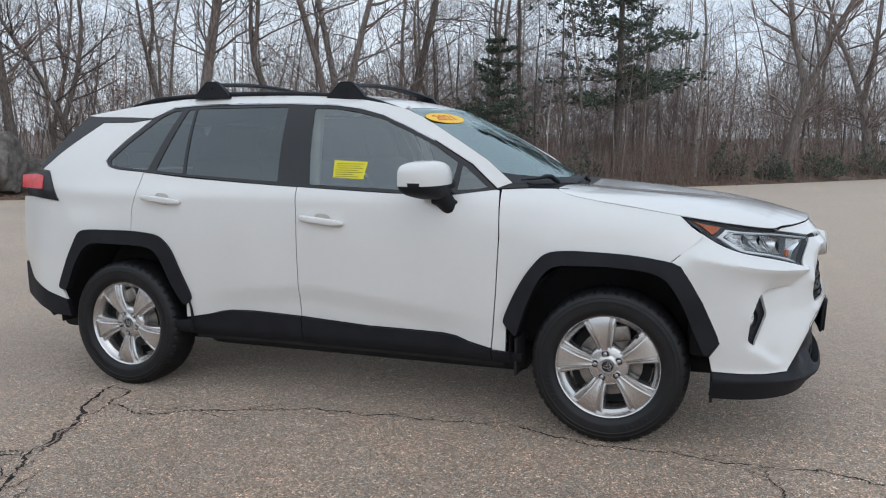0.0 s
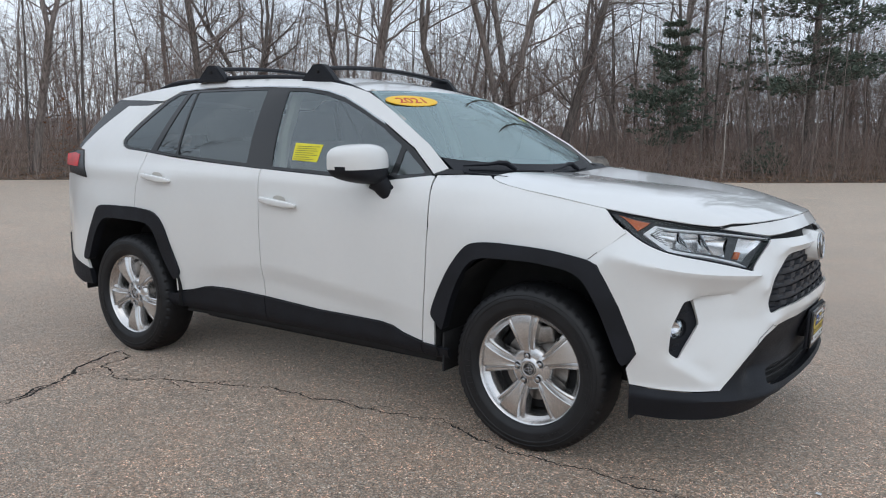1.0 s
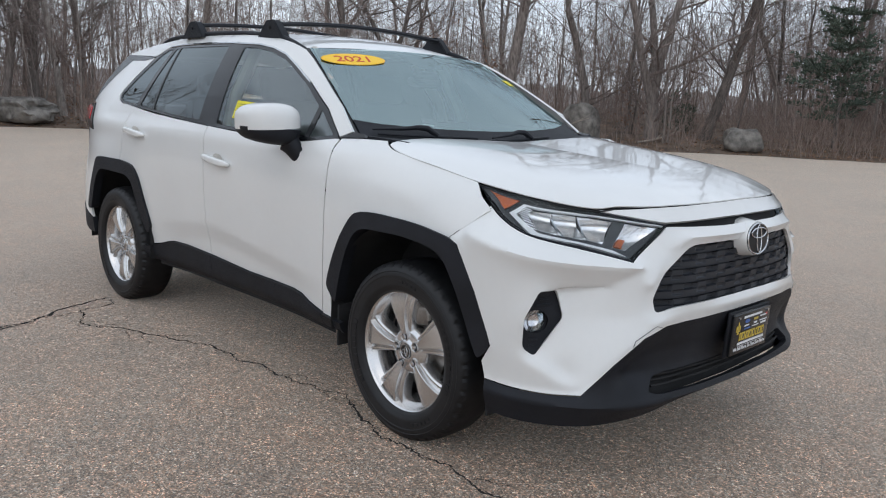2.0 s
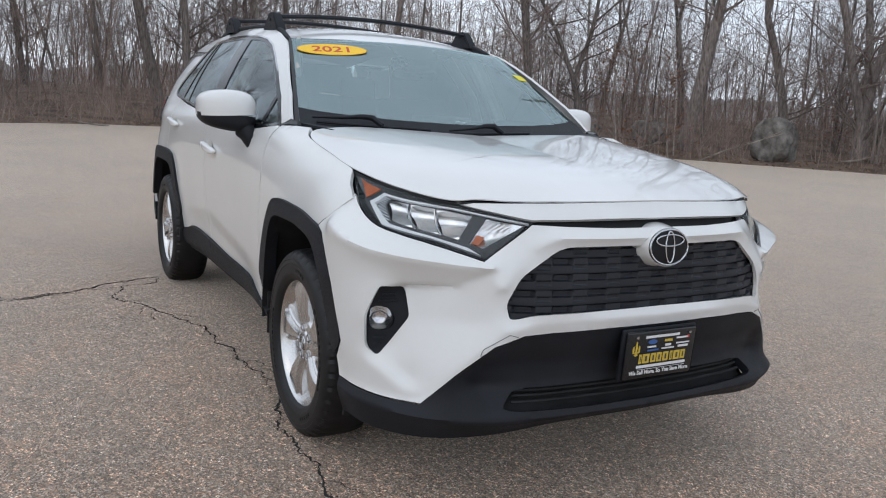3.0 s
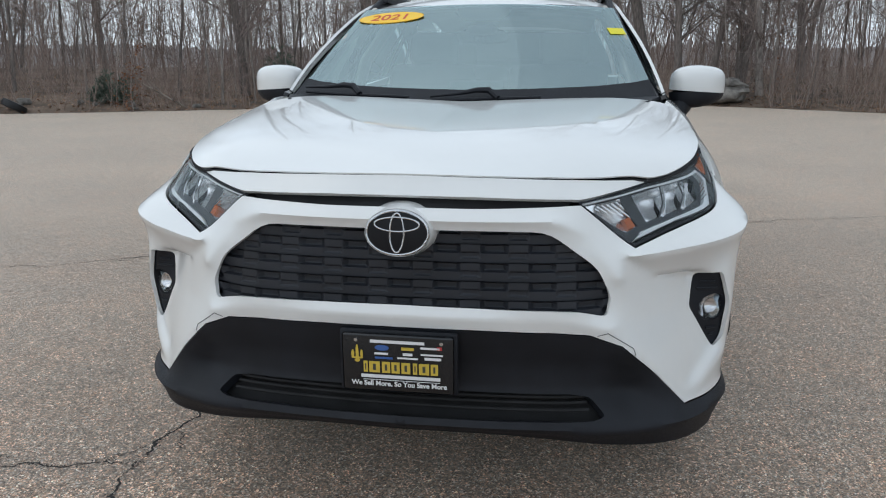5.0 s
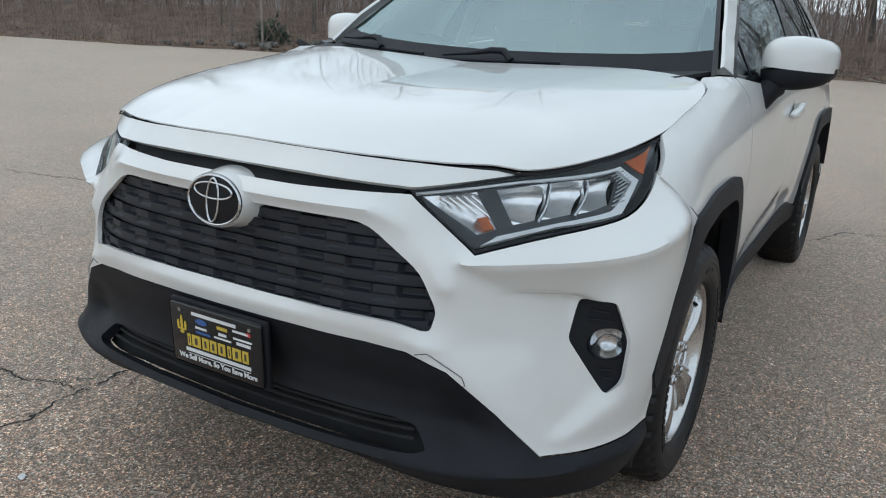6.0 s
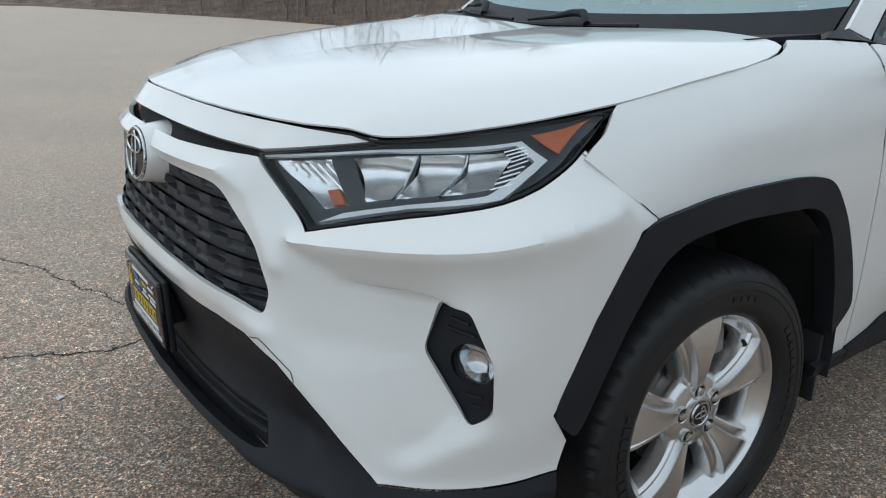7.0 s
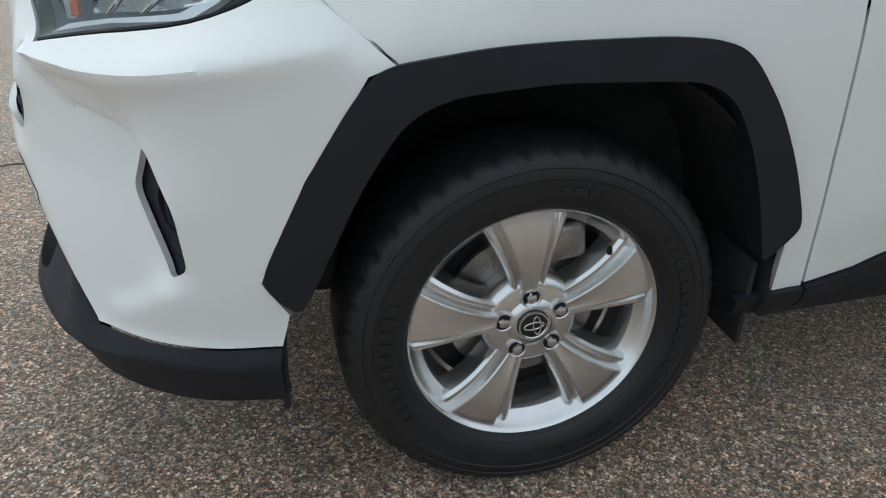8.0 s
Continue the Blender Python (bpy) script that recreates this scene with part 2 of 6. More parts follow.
lamp_dark = plain("lamp_housing_grey", (0.075, 0.08, 0.086), 0.5, vary=0.15, scale=10, spec=0.25)
lamp_chrome = plain("lamp_reflector", (0.95, 0.955, 0.96), 0.26, metal=0.9, vary=0.04, scale=40, bump=0.25, bscale=60)
fog_grey = plain("fog_reflector_grey", (0.72, 0.72, 0.73), 0.10, metal=0.95, vary=0.2, scale=40)
lamp_white = plain("daylight_bar", (0.88, 0.90, 0.91), 0.12, vary=0.05, scale=20)
amber = plain("amber_reflector", (0.55, 0.13, 0.03), 0.25, vary=0.15, scale=60, bump=0.3, bscale=300)
red_lens = plain("red_lamp_plastic", (0.72, 0.045, 0.055), 0.12, vary=0.15, scale=30, coat=0.6)
clear_glass = glazing("windscreen_glass", (0.60, 0.76, 0.75), 3.9, sheen=(0.80, 0.98, 1.0))
side_glass = glazing("front_window_glass", (0.82, 0.90, 0.82), 2.3)
dark_glass = glazing("privacy_glass", (0.10, 0.115, 0.13), 2.0)
lens_clear = glazing("clear_lamp_lens", (0.97, 0.975, 0.98), 1.32)
cabin_beige = plain("light_cabin_trim", (0.48, 0.46, 0.42), 0.8, vary=0.08)
cabin_dark = plain("charcoal_cabin_trim", (0.035, 0.036, 0.038), 0.75, vary=0.15, bump=0.15)
seat_cloth = plain("charcoal_seat_cloth", (0.05, 0.05, 0.052), 0.9, vary=0.2, scale=20, bump=0.3)
sticker_yellow = plain("yellow_sticker", (0.80, 0.72, 0.02), 0.5, vary=0.04)
sticker_orange = plain("orange_yellow_sticker", (0.92, 0.52, 0.02), 0.45, vary=0.03)
ink_red = plain("red_print", (0.60, 0.06, 0.02), 0.5, vary=0.05)
ink_white = plain("white_print", (0.78, 0.78, 0.78), 0.45, vary=0.03)
ink_gold = plain("gold_print", (0.62, 0.45, 0.06), 0.45, vary=0.05)
ink_blue = plain("blue_print", (0.05, 0.12, 0.35), 0.45, vary=0.05)
ink_dark = plain("dark_print", (0.05, 0.05, 0.04), 0.6, vary=0.05)
ink_redlogo = plain("red_logo_print", (0.5, 0.04, 0.04), 0.45, vary=0.05)

# ---- ground ----
def asphalt_material():
    m, n, l, p = shader("weathered_asphalt")
    coord = n.new("ShaderNodeTexCoord")
    stones = n.new("ShaderNodeTexVoronoi")
    stones.inputs["Scale"].default_value = 190.0
    l.new(coord.outputs["Object"], stones.inputs["Vector"])
    sr = n.new("ShaderNodeValToRGB")
    sr.color_ramp.interpolation = "LINEAR"
    sr.color_ramp.elements[0].position, sr.color_ramp.elements[0].color = 0.0, (0.050, 0.041, 0.035, 1)
    sr.color_ramp.elements[1].position, sr.color_ramp.elements[1].color = 1.0, (0.90, 0.86, 0.78, 1)
    for pos, col in ((0.35, (0.200, 0.158, 0.123, 1)), (0.6, (0.355, 0.282, 0.218, 1)), (0.82, (0.560, 0.465, 0.375, 1))):
        e = sr.color_ramp.elements.new(pos)
        e.color = col
    sep = n.new("ShaderNodeSeparateColor")
    l.new(stones.outputs["Color"], sep.inputs["Color"])
    l.new(sep.outputs["Red"], sr.inputs["Fac"])
    edge = n.new("ShaderNodeTexVoronoi")
    edge.feature = "DISTANCE_TO_EDGE"
    edge.inputs["Scale"].default_value = 190.0
    l.new(coord.outputs["Object"], edge.inputs["Vector"])
    er = n.new("ShaderNodeMapRange")
    er.inputs["From Max"].default_value = 0.12
    er.inputs["To Min"].default_value = 0.35
    l.new(edge.outputs["Distance"], er.inputs["Value"])
    m1 = n.new("ShaderNodeMix")
    m1.data_type, m1.blend_type = "RGBA", "MULTIPLY"
    m1.inputs["Factor"].default_value = 1.0
    l.new(sr.outputs["Color"], m1.inputs["A"])
    l.new(er.outputs["Result"], m1.inputs["B"])
    big, rb = noise_ramp(n, l, coord, 0.55, (0.80, 0.79, 0.785), (1.13, 1.11, 1.095), detail=6)
    mid, rm = noise_ramp(n, l, coord, 9.0, (0.90, 0.90, 0.905), (1.08, 1.075, 1.07), detail=5)
    warm, rw = noise_ramp(n, l, coord, 2.1, (1.05, 1.0, 0.95), (1.13, 0.99, 0.88), detail=4, a=0.45, b=0.7)
    big_chips = n.new("ShaderNodeTexVoronoi")
    big_chips.inputs["Scale"].default_value = 88.0
    l.new(coord.outputs["Object"], big_chips.inputs["Vector"])
    bs = n.new("ShaderNodeSeparateColor")
    l.new(big_chips.outputs["Color"], bs.inputs["Color"])
    rc = n.new("ShaderNodeValToRGB")
    rc.color_ramp.elements[0].position, rc.color_ramp.elements[0].color = 0.10, (0.58, 0.57, 0.56, 1)
    rc.color_ramp.elements[1].position, rc.color_ramp.elements[1].color = 0.95, (1.75, 1.70, 1.62, 1)
    for pos in (0.30, 0.80):
        e = rc.color_ramp.elements.new(pos)
        e.color = (0.97, 0.97, 0.97, 1)
    l.new(bs.outputs["Red"], rc.inputs["Fac"])
    hue = n.new("ShaderNodeValToRGB")
    hue.color_ramp.elements[0].position, hue.color_ramp.elements[0].color = 0.25, (0.90, 0.99, 1.06, 1)
    hue.color_ramp.elements[1].position, hue.color_ramp.elements[1].color = 0.85, (1.20, 0.94, 0.80, 1)
    l.new(sep.outputs["Green"], hue.inputs["Fac"])
    prev = m1
    for r in (rb, rm, rw, hue, rc):
        mx = n.new("ShaderNodeMix")
        mx.data_type, mx.blend_type = "RGBA", "MULTIPLY"
        mx.inputs["Factor"].default_value = 1.0
        l.new(prev.outputs["Result"], mx.inputs["A"])
        l.new(r.outputs["Color"], mx.inputs["B"])
        prev = mx
    l.new(prev.outputs["Result"], p.inputs["Base Color"])
    p.inputs["Roughness"].default_value = 0.70
    p.inputs["Specular IOR Level"].default_value = 0.5
    p.inputs["Sheen Weight"].default_value, p.inputs["Sheen Roughness"].default_value = 0.9, 0.36
    p.inputs["Sheen Tint"].default_value = (1.0, 0.88, 0.74, 1)
    b = n.new("ShaderNodeBump")
    b.inputs["Strength"].default_value, b.inputs["Distance"].default_value = 0.4, 0.002
    l.new(er.outputs["Result"], b.inputs["Height"])
    l.new(b.outputs["Normal"], p.inputs["Normal"])
    return m


asphalt = asphalt_material()
litter_floor = plain("leaf_litter_floor", (0.17, 0.122, 0.088), 0.95, vary=0.45, scale=1.3, bump=0.8, bscale=25)
crack_dirt = plain("crack_shadow_dirt", (0.026, 0.023, 0.021), 0.95, vary=0.3, scale=30)

# the edge of the lot, as a plan outline
LOT = [(60, 95), (8.5, 39), (2.5, 30), (-3.0, 23.5), (-8.2, 20.5), (-10.5, 18.2), (-14.5, 14.6), (-17.5, 11.3), (-20, 8), (-22.5, 4.8), (-22.8, 1),
       (-21.3, -3), (-19.5, -7), (-15.5, -13), (-12.5, -19), (-9.5, -33), (-4, -48), (25, -55), (48, -40), (55, 0)]


def rough_edge(loop, step, amount):
    out = []
    for x, y in dense(loop, step):
        w = noise.noise(Vector((x * 0.9, y * 0.9, 3.1))) + 0.5 * noise.noise(Vector((x * 3.1, y * 3.1, 7.7)))
        d = math.hypot(x, y)
        out.append((x + x / d * w * amount, y + y / d * w * amount))
    return out


LOT_EDGE = rough_edge(LOT, 0.6, 0.22)


def edge_distance(x, y):
    """How far a spot lies outside the lot (negative inside), along the ray from the middle."""
    a = math.atan2(y, x) % (2 * math.pi)
    i = int(a / (2 * math.pi) * 360) % 360
    return math.hypot(x, y) - RADII[i]


RADII = np.zeros(360)
_lot = np.array(LOT_EDGE)
for _i in range(360):
    _a = 2 * math.pi * (_i + 0.5) / 360
    _d = np.array([math.cos(_a), math.sin(_a)])
    _best = 0
    for _p, _q in zip(_lot, np.roll(_lot, -1, 0)):
        _e = _q - _p
        _det = _d[0] * -_e[1] + _d[1] * _e[0]
        if abs(_det) > 1e-9:
            _t = (_p[0] * -_e[1] + _p[1] * _e[0]) / _det
            _s = (_d[0] * _p[1] - _d[1] * _p[0]) / _det
            if _t > 0 and -1e-6 <= _s <= 1 + 1e-6:
                _best = max(_best, _t)
    RADII[_i] = _best


def land(x, y):
    """Height of the woodland floor."""
    d = edge_distance(x, y)
    if d < 0:
        return -0.03
    rise = 1.0 * min(1, d / 9) ** 1.3 + 0.25 * noise.noise(Vector((x * 0.22, y * 0.22, 0.5))) * min(1, d / 2)
    return -0.03 + 0.06 * min(1, d / 0.4) + rise + 0.05 * noise.noise(Vector((x, y, 2))) * min(1, d)


def build_ground():
    verts, faces = [(0, 0, -0.03)], []
    rings, segs = [-4, -1.0, -0.3, 0.0, 0.25, 0.5, 0.9, 1.4, 2, 3, 4.5, 6.5, 9, 13, 20, 35, 80, 300, 1500], 360
    for r in rings:
        for k in range(segs):
            a = 2 * math.pi * (k + 0.5) / segs
            d = RADII[k] + r
            x, y = d * math.cos(a), d * math.sin(a)
            verts.append((x, y, land(x, y) if r < 40 else 1.0))
    faces += [(0, 1 + k, 1 + (k + 1) % segs) for k in range(segs)]
    for i in range(len(rings) - 1):
        for k in range(segs):
            a, b = 1 + i * segs + k, 1 + i * segs + (k + 1) % segs
            faces.append((a, a + segs, b + segs, b))
    tagged(mesh_part("ground", verts, faces, litter_floor), "woodland floor of brown leaf litter round the lot", "ground", kind="structure")
    vs, fs = fill(LOT_EDGE, [], 3.0)
    bm = bmesh.new()
    made = [bm.verts.new((x, y, 0)) for x, y in vs]
    for f in fs:
        bm.faces.new([made[i] for i in f])
    bmesh.ops.recalc_face_normals(bm, faces=bm.faces)
    if sum(f.normal.z for f in bm.faces) < 0:
        bmesh.ops.reverse_faces(bm, faces=bm.faces)
    rim = bmesh.ops.extrude_edge_only(bm, edges=[e for e in bm.edges if len(e.link_faces) == 1])
    bmesh.ops.translate(bm, vec=(0, 0, -0.05), verts=[g for g in rim["geom"] if isinstance(g, bmesh.types.BMVert)])
    tagged(part("pavement", bm, asphalt), "worn tan-grey asphalt lot with exposed stone chips", "pavement", kind="structure")


CRACKS = [
    (0.020, [(-0.55, -2.6), (-0.81, -2.21), (-1.01, -1.9), (-1.11, -1.55), (-1.32, -1.21), (-1.41, -0.94)]),
    (0.012, [(-1.25, -1.96), (-1.12, -1.94), (-1.02, -1.88)]),
    (0.012, [(-1.38, -0.96), (-1.25, -0.99), (-1.2, -1.2), (-1.08, -1.22), (-0.95, -1.30), (-0.67, -1.15), (-0.33, -1.0), (-0.05, -0.9), (0.14, -0.92), (0.28, -0.86),
             (0.49, -0.88), (0.68, -0.84), (0.86, -0.79), (1.02, -0.86), (1.28, -0.95), (1.5, -0.93), (1.76, -0.95), (2.01, -0.95)]),
    (0.011, [(2.01, -0.95), (2.12, -0.95), (2.23, -0.9), (2.35, -0.95), (2.55, -1.03), (2.68, -1.05), (2.81, -1.01), (3.1, -1.08), (3.6, -0.98)]),
    (0.008, [(2.01, -0.95), (2.04, -1.03), (2.06, -1.12), (2.08, -1.3), (2.3, -1.9), (2.34, -2.0), (2.63, -2.52), (2.83, -2.96), (3.1, -3.48), (3.3, -4.2)]),
    (0.014, [(-1.1, -1.51), (-1.0, -1.82), (-0.98, -1.86)]),
    (0.011, [(-1.02, -1.85), (-1.5, -2.08), (-1.88, -2.31), (-2.32, -2.35), (-2.96, -2.23), (-4.28, -2.16), (-5.29, -2.11), (-6.42, -2.65)]),
    (0.008, [(-0.3, -2.9), (-0.45, -2.75), (-0.55, -2.6)]),
    (0.010, [(-1.9, 0.9), (-2.34, 1.07), (-2.46, 1.63), (-2.8, 2.2), (-3.1, 3.2)]),
    (0.05, [(-5.0, 6.0), (-5.3, 6.5), (-5.6, 6.9), (-6.0, 7.55)]),
    (0.009, [(0.1, -4.6), (-0.14, -3.64), (-0.32, -3.0), (-0.3, -2.9)]),
]


def build_cracks():
    """Ragged open joints in the asphalt: a strip that widens and pinches, crumbs broken from its lips, and side twigs."""
    rng = random.Random(31)
    for width, line in CRACKS:
        runs = [(width, line)]
        mids = dense(line, .16, closed=False)
        for a, b in zip(mids, mids[1:]):
            if rng.random() < (.42 if width > .011 else .22) and width < .04:
                d = (b - a) / max(1e-6, np.linalg.norm(b - a))
                side = np.array([-d[1], d[0]]) * rng.choice((-1, 1))
                ln = rng.uniform(.05, .17)
                runs.append((width * .38, [a, a + (side * .8 + d * .5) * ln * .5, a + (side * .7 + d * 1.1) * ln]))
        verts, faces, crumbs = [], [], []
        for wide, path in runs:
            pts = []
            for p in dense(path, 0.008, closed=False):
                w = Vector((p[0], p[1], 0))
                off = Vector((noise.noise(w * 9), noise.noise(w * 9 + Vector((5, 5, 5))), 0)) * 0.03 + Vector((noise.noise(w * 38), noise.noise(w * 38 + Vector((9, 2, 5))), 0)) * 0.018
                pts.append(w + off + Vector((rng.gauss(0, .0012), rng.gauss(0, .0012), 0)))
            base = len(verts)
            for i, p in enumerate(pts):
                d = (pts[min(i + 1, len(pts) - 1)] - pts[max(i - 1, 0)]).normalized()
                nrm = Vector((-d.y, d.x, 0))
                fade = min(1, i / 12, (len(pts) - 1 - i) / 12) * 0.8 + 0.2
                for s in (-1, 1):
                    k = wide * fade * max(0.16, 0.55 + 1.0 * noise.noise(p * 13 + Vector((s * 3, 1, 2))) + 0.7 * noise.noise(p * 80 + Vector((s * 5, 1, 2))))
                    verts.append(p + nrm * s * k * 0.6 + Vector((0, 0, 0.0015)))
                if rng.random() < .8:
                    c = p + nrm * rng.gauss(0, wide * 1.1) + Vector((rng.gauss(0, .004), rng.gauss(0, .004), .0014))
                    turn, size = rng.uniform(0, 6.28), rng.uniform(.0012, .0045) * (1 + wide * 25)
                    ring = [c + Vector((math.cos(turn + q), math.sin(turn + q), 0)) * size * rng.uniform(.6, 1.2) for q in (0, 1.5, 3.0, 4.6)]
                    crumbs.append(ring)
            n = len(pts)
            for i in range(n - 1):
                faces.append((base + 2 * i, base + 2 * i + 2, base + 2 * i + 3, base + 2 * i + 1))
        for ring in crumbs:
            k = len(verts)
            verts += ring
            faces.append((k, k + 1, k + 2, k + 3))
        tagged(mesh_part("pavement_crack", verts, faces, crack_dirt), "jagged dark crack running across the asphalt", "crack", kind="structure")


build_ground()
build_cracks()

# ---- the car ----
car = tagged(new("suv_car"), "white compact SUV with black cladding and roof bars, parked on asphalt", "car")

LEVELS = [0.20, 0.38, 0.55, 0.75, 0.90, 1.02, 1.10, 1.15]
STATIONS = spline([-2.2, -1.95, -1.65, -1.345, -0.8, -0.2, 0.4, 0.8, 1.1, 1.345, 1.62, 1.8], [
    [.70, .74, .75, .75, .75, .745, .74, .735], [.84, .87, .875, .865, .84, .825, .815, .80], [.88, .905, .91, .91, .90, .875, .865, .84],
    [.88, .90, .91, .915, .905, .89, .88, .85], [.85, .865, .885, .90, .905, .90, .89, .862], [.845, .862, .882, .895, .90, .895, .885, .858],
    [.845, .862, .882, .895, .90, .892, .875, .84], [.86, .878, .893, .90, .90, .885, .855, .80], [.88, .895, .905, .912, .905, .88, .835, .76],
    [.885, .90, .91, .918, .905, .87, .79, .69], [.885, .90, .912, .922, .905, .838, .733, .65], [.87, .895, .905, .90, .865, .785, .69, .62]])
TOP_Y = spline([-2.1, -1.5, -1, -0.3, 0.25, 0.9], [0.56, 0.60, 0.63, 0.645, 0.60, 0.55])
ROOF_Z = spline([-1.95, -1.83, -1.5, -1.1, -0.7, -0.3, 0.0, 0.2, 0.36], [1.535, 1.565, 1.625, 1.655, 1.662, 1.652, 1.625, 1.59, 1.548])


def sculpt(x, z):
    """The lower doors: below a crease between the wheel arches the skin turns in."""
    drop = 0.642 - 0.115 * abs(x + 0.17) - z
    if drop <= 0:
        return 0.0
    return -0.20 * min(drop, 0.085) * math.exp(-(((x + 0.02) / 0.72) ** 6))


def side_y(x, z):
    row = STATIONS(x)
    if z <= 1.15:
        return float(spline(LEVELS, row)(z)) + sculpt(x, z)
    s, b, t = (z - 1.15) / 0.41, row[-1], float(TOP_Y(x))
    return float(b + (t - b) * s + 0.07 * s * (1 - s) if s < 1 else t - (z - 1.56) * 1.2)


def flank(x, z):
    return Vector((x, side_y(x, z), z))


def flare(x, z):
    return Vector((x, side_y(x, z) + 0.014, z))


def roof_at(x, y):
    return Vector((x, y, float(ROOF_Z(x)) - 0.055 * (abs(y) / 0.56) ** 2.4))


# -- front end: a plan curve, and how far each line of the face lies off it
PLAN = np.array([(2.262, 0), (2.255, .2), (2.23, .38), (2.175, .53), (2.09, .655), (1.98, .765), (1.87, .85), (1.75, .90), (1.6, .925), (1.42, .93)])
_arc = np.r_[0, np.cumsum(np.linalg.norm(np.diff(PLAN, axis=0), axis=1))]
plan_curve = spline(_arc, PLAN)
U_END = float(_arc[-1])
_us = np.linspace(0, U_END, 700)
_curve = np.array([plan_curve(u) for u in _us])
_tan = np.gradient(_curve, axis=0)
_tan /= np.linalg.norm(_tan, axis=1)[:, None]
_nor = np.stack([_tan[:, 1], -_tan[:, 0]], 1)
if _nor[0, 0] < 0:
    _nor = -_nor
_nor[0] = (1, 0)


def to_face(x, y, z):
    """A place near the front as (along the curve, height, distance off it)."""
    i = int(np.argmin(np.linalg.norm(_curve - (x, y), axis=1)))
    off = np.array([x, y]) - _curve[i]
    return float(_us[i]), z, float(off @ _nor[i])


LINES = dict(
    shut=[(2.205, 0, 1.003), (2.185, .25, .998), (2.125, .45, .99), (2.02, .629, .98)],
    slot_top=[(2.238, 0, .951), (2.232, .2, .950), (2.172, .453, .941)],
    slot_low=[(2.254, 0, .923), (2.249, .2, .923), (2.172, .453, .927)],
    brow=[(2.280, 0, .895), (2.273, .2, .895), (2.236, .40, .892), (2.199, .48, .85), (2.209, .565, .74)],
    grille_top=[(2.262, 0, .868), (2.255, .2, .868), (2.228, .374, .866), (2.207, .50, .775), (2.200, .543, .694), (2.208, .532, .645), (2.247, .46, .664), (2.276, .2, .670), (2.282, 0, .672)],
    chin=[(2.294, 0, .645), (2.288, .2, .645), (2.256, .43, .637), (2.224, .55, .612)],
    black_top=[(2.284, 0, .612), (2.278, .2, .612), (2.252, .40, .607), (2.234, .49, .60), (2.210, .578, .565), (2.158, .675, .475), (2.090, .757, .373)],
    lamp_in=[(2.172, .453, .930), (2.148, .52, .876), (2.12, .587, .822)],
    lamp_low=[(2.12, .585, .819), (2.062, .655, .840), (1.99, .717, .860), (1.92, .761, .876), (1.86, .793, .892), (1.815, .812, .912), (1.768, .828, .940), (1.734, .836, .965), (1.64, .811, 1.032)],
    lamp_top=[(2.172, .453, .933), (2.03, .62, .966), (1.85, .735, .996), (1.645, .811, 1.027)],
    crease=[(2.175, .587, .800), (2.108, .682, .806), (2.01, .800, .819), (1.92, .871, .834), (1.803, .921, .857), (1.70, .930, .874)],
    under=[(2.173, .578, .797), (2.140, .613, .765), (2.105, .657, .741), (2.060, .713, .736), (2.017, .758, .731), (1.992, .787, .725), (1.966, .845, .718)],
    under_step=[(2.100, .652, .731), (2.048, .701, .726), (1.998, .737, .721), (1.968, .760, .715)],
    fog_in=[(1.970, .763, .714), (2.003, .761, .622), (1.951, .84, .491)],
    fog_out=[(1.966, .845, .718), (1.935, .880, .62), (1.930, .876, .518), (1.951, .84, .491)],
    waist=[(2.203, .56, .635), (2.12, .655, .627), (2.003, .761, .622)],
    foot=[(2.072, .779, .392), (1.998, .843, .455), (1.932, .886, .488)],
    foot_up=[(2.045, .768, .43), (1.985, .826, .472)],
    white_low=[(2.088, .753, .373), (2.0, .83, .372), (1.9, .88, .376), (1.792, .899, .38)],
    arch=[(1.792, .899, .38), (1.777, .905, .44), (1.82, .913, .505), (1.745, .922, .678), (1.65, .925, .83), (1.609, .925, .847)],
    seam=[(1.609, .925, .847), (1.68, .885, .91), (1.734, .836, .965)],
    plate_zone=[(2.245, 0, .50), (2.238, .2, .50), (2.21, .40, .50), (2.165, .58, .49)],
    intake_top=[(2.232, 0, .435), (2.225, .3, .433), (2.19, .49, .430), (2.13, .60, .425)],
    lip_top=[(2.276, 0, .359), (2.264, .3, .358), (2.232, .53, .357), (2.165, .67, .362)],
    lip=[(2.286, 0, .337), (2.272, .3, .336), (2.240, .55, .334), (2.163, .725, .337), (2.085, .81, .345), (1.9, .905, .345), (1.787, .912, .345)],
    keel=[(2.215, 0, .296), (2.20, .3, .292), (2.175, .58, .274), (2.095, .745, .262), (1.94, .855, .257), (1.787, .876, .255)],
)
Z0 = 0.20


def eased(line, n=36):
    """The same line, run smoothly through its points."""
    pts = np.array(line, float)
    arc = np.r_[0, np.cumsum(np.linalg.norm(np.diff(pts, axis=0), axis=1))]
    run = spline(arc, pts)
    return [tuple(float(c) for c in run(a)) for a in np.linspace(0, arc[-1], n)]


def bulge(line, most):
    """Pushes a line outwards over the corner of the front end, where the shoulders stand widest."""
    out = []
    for q in line:
        u, z, d = to_face(*q)
        i = int(np.argmin(np.abs(_us - u)))
        k = most * math.exp(-(((u - .94) / .14) ** 2)) * float(np.interp(z, (.48, .62, .72, .80), (0, .45, .55, 1)))
        x, y = np.array(q[:2]) + _nor[i] * k
        out.append((float(x), float(y), z))
    return out


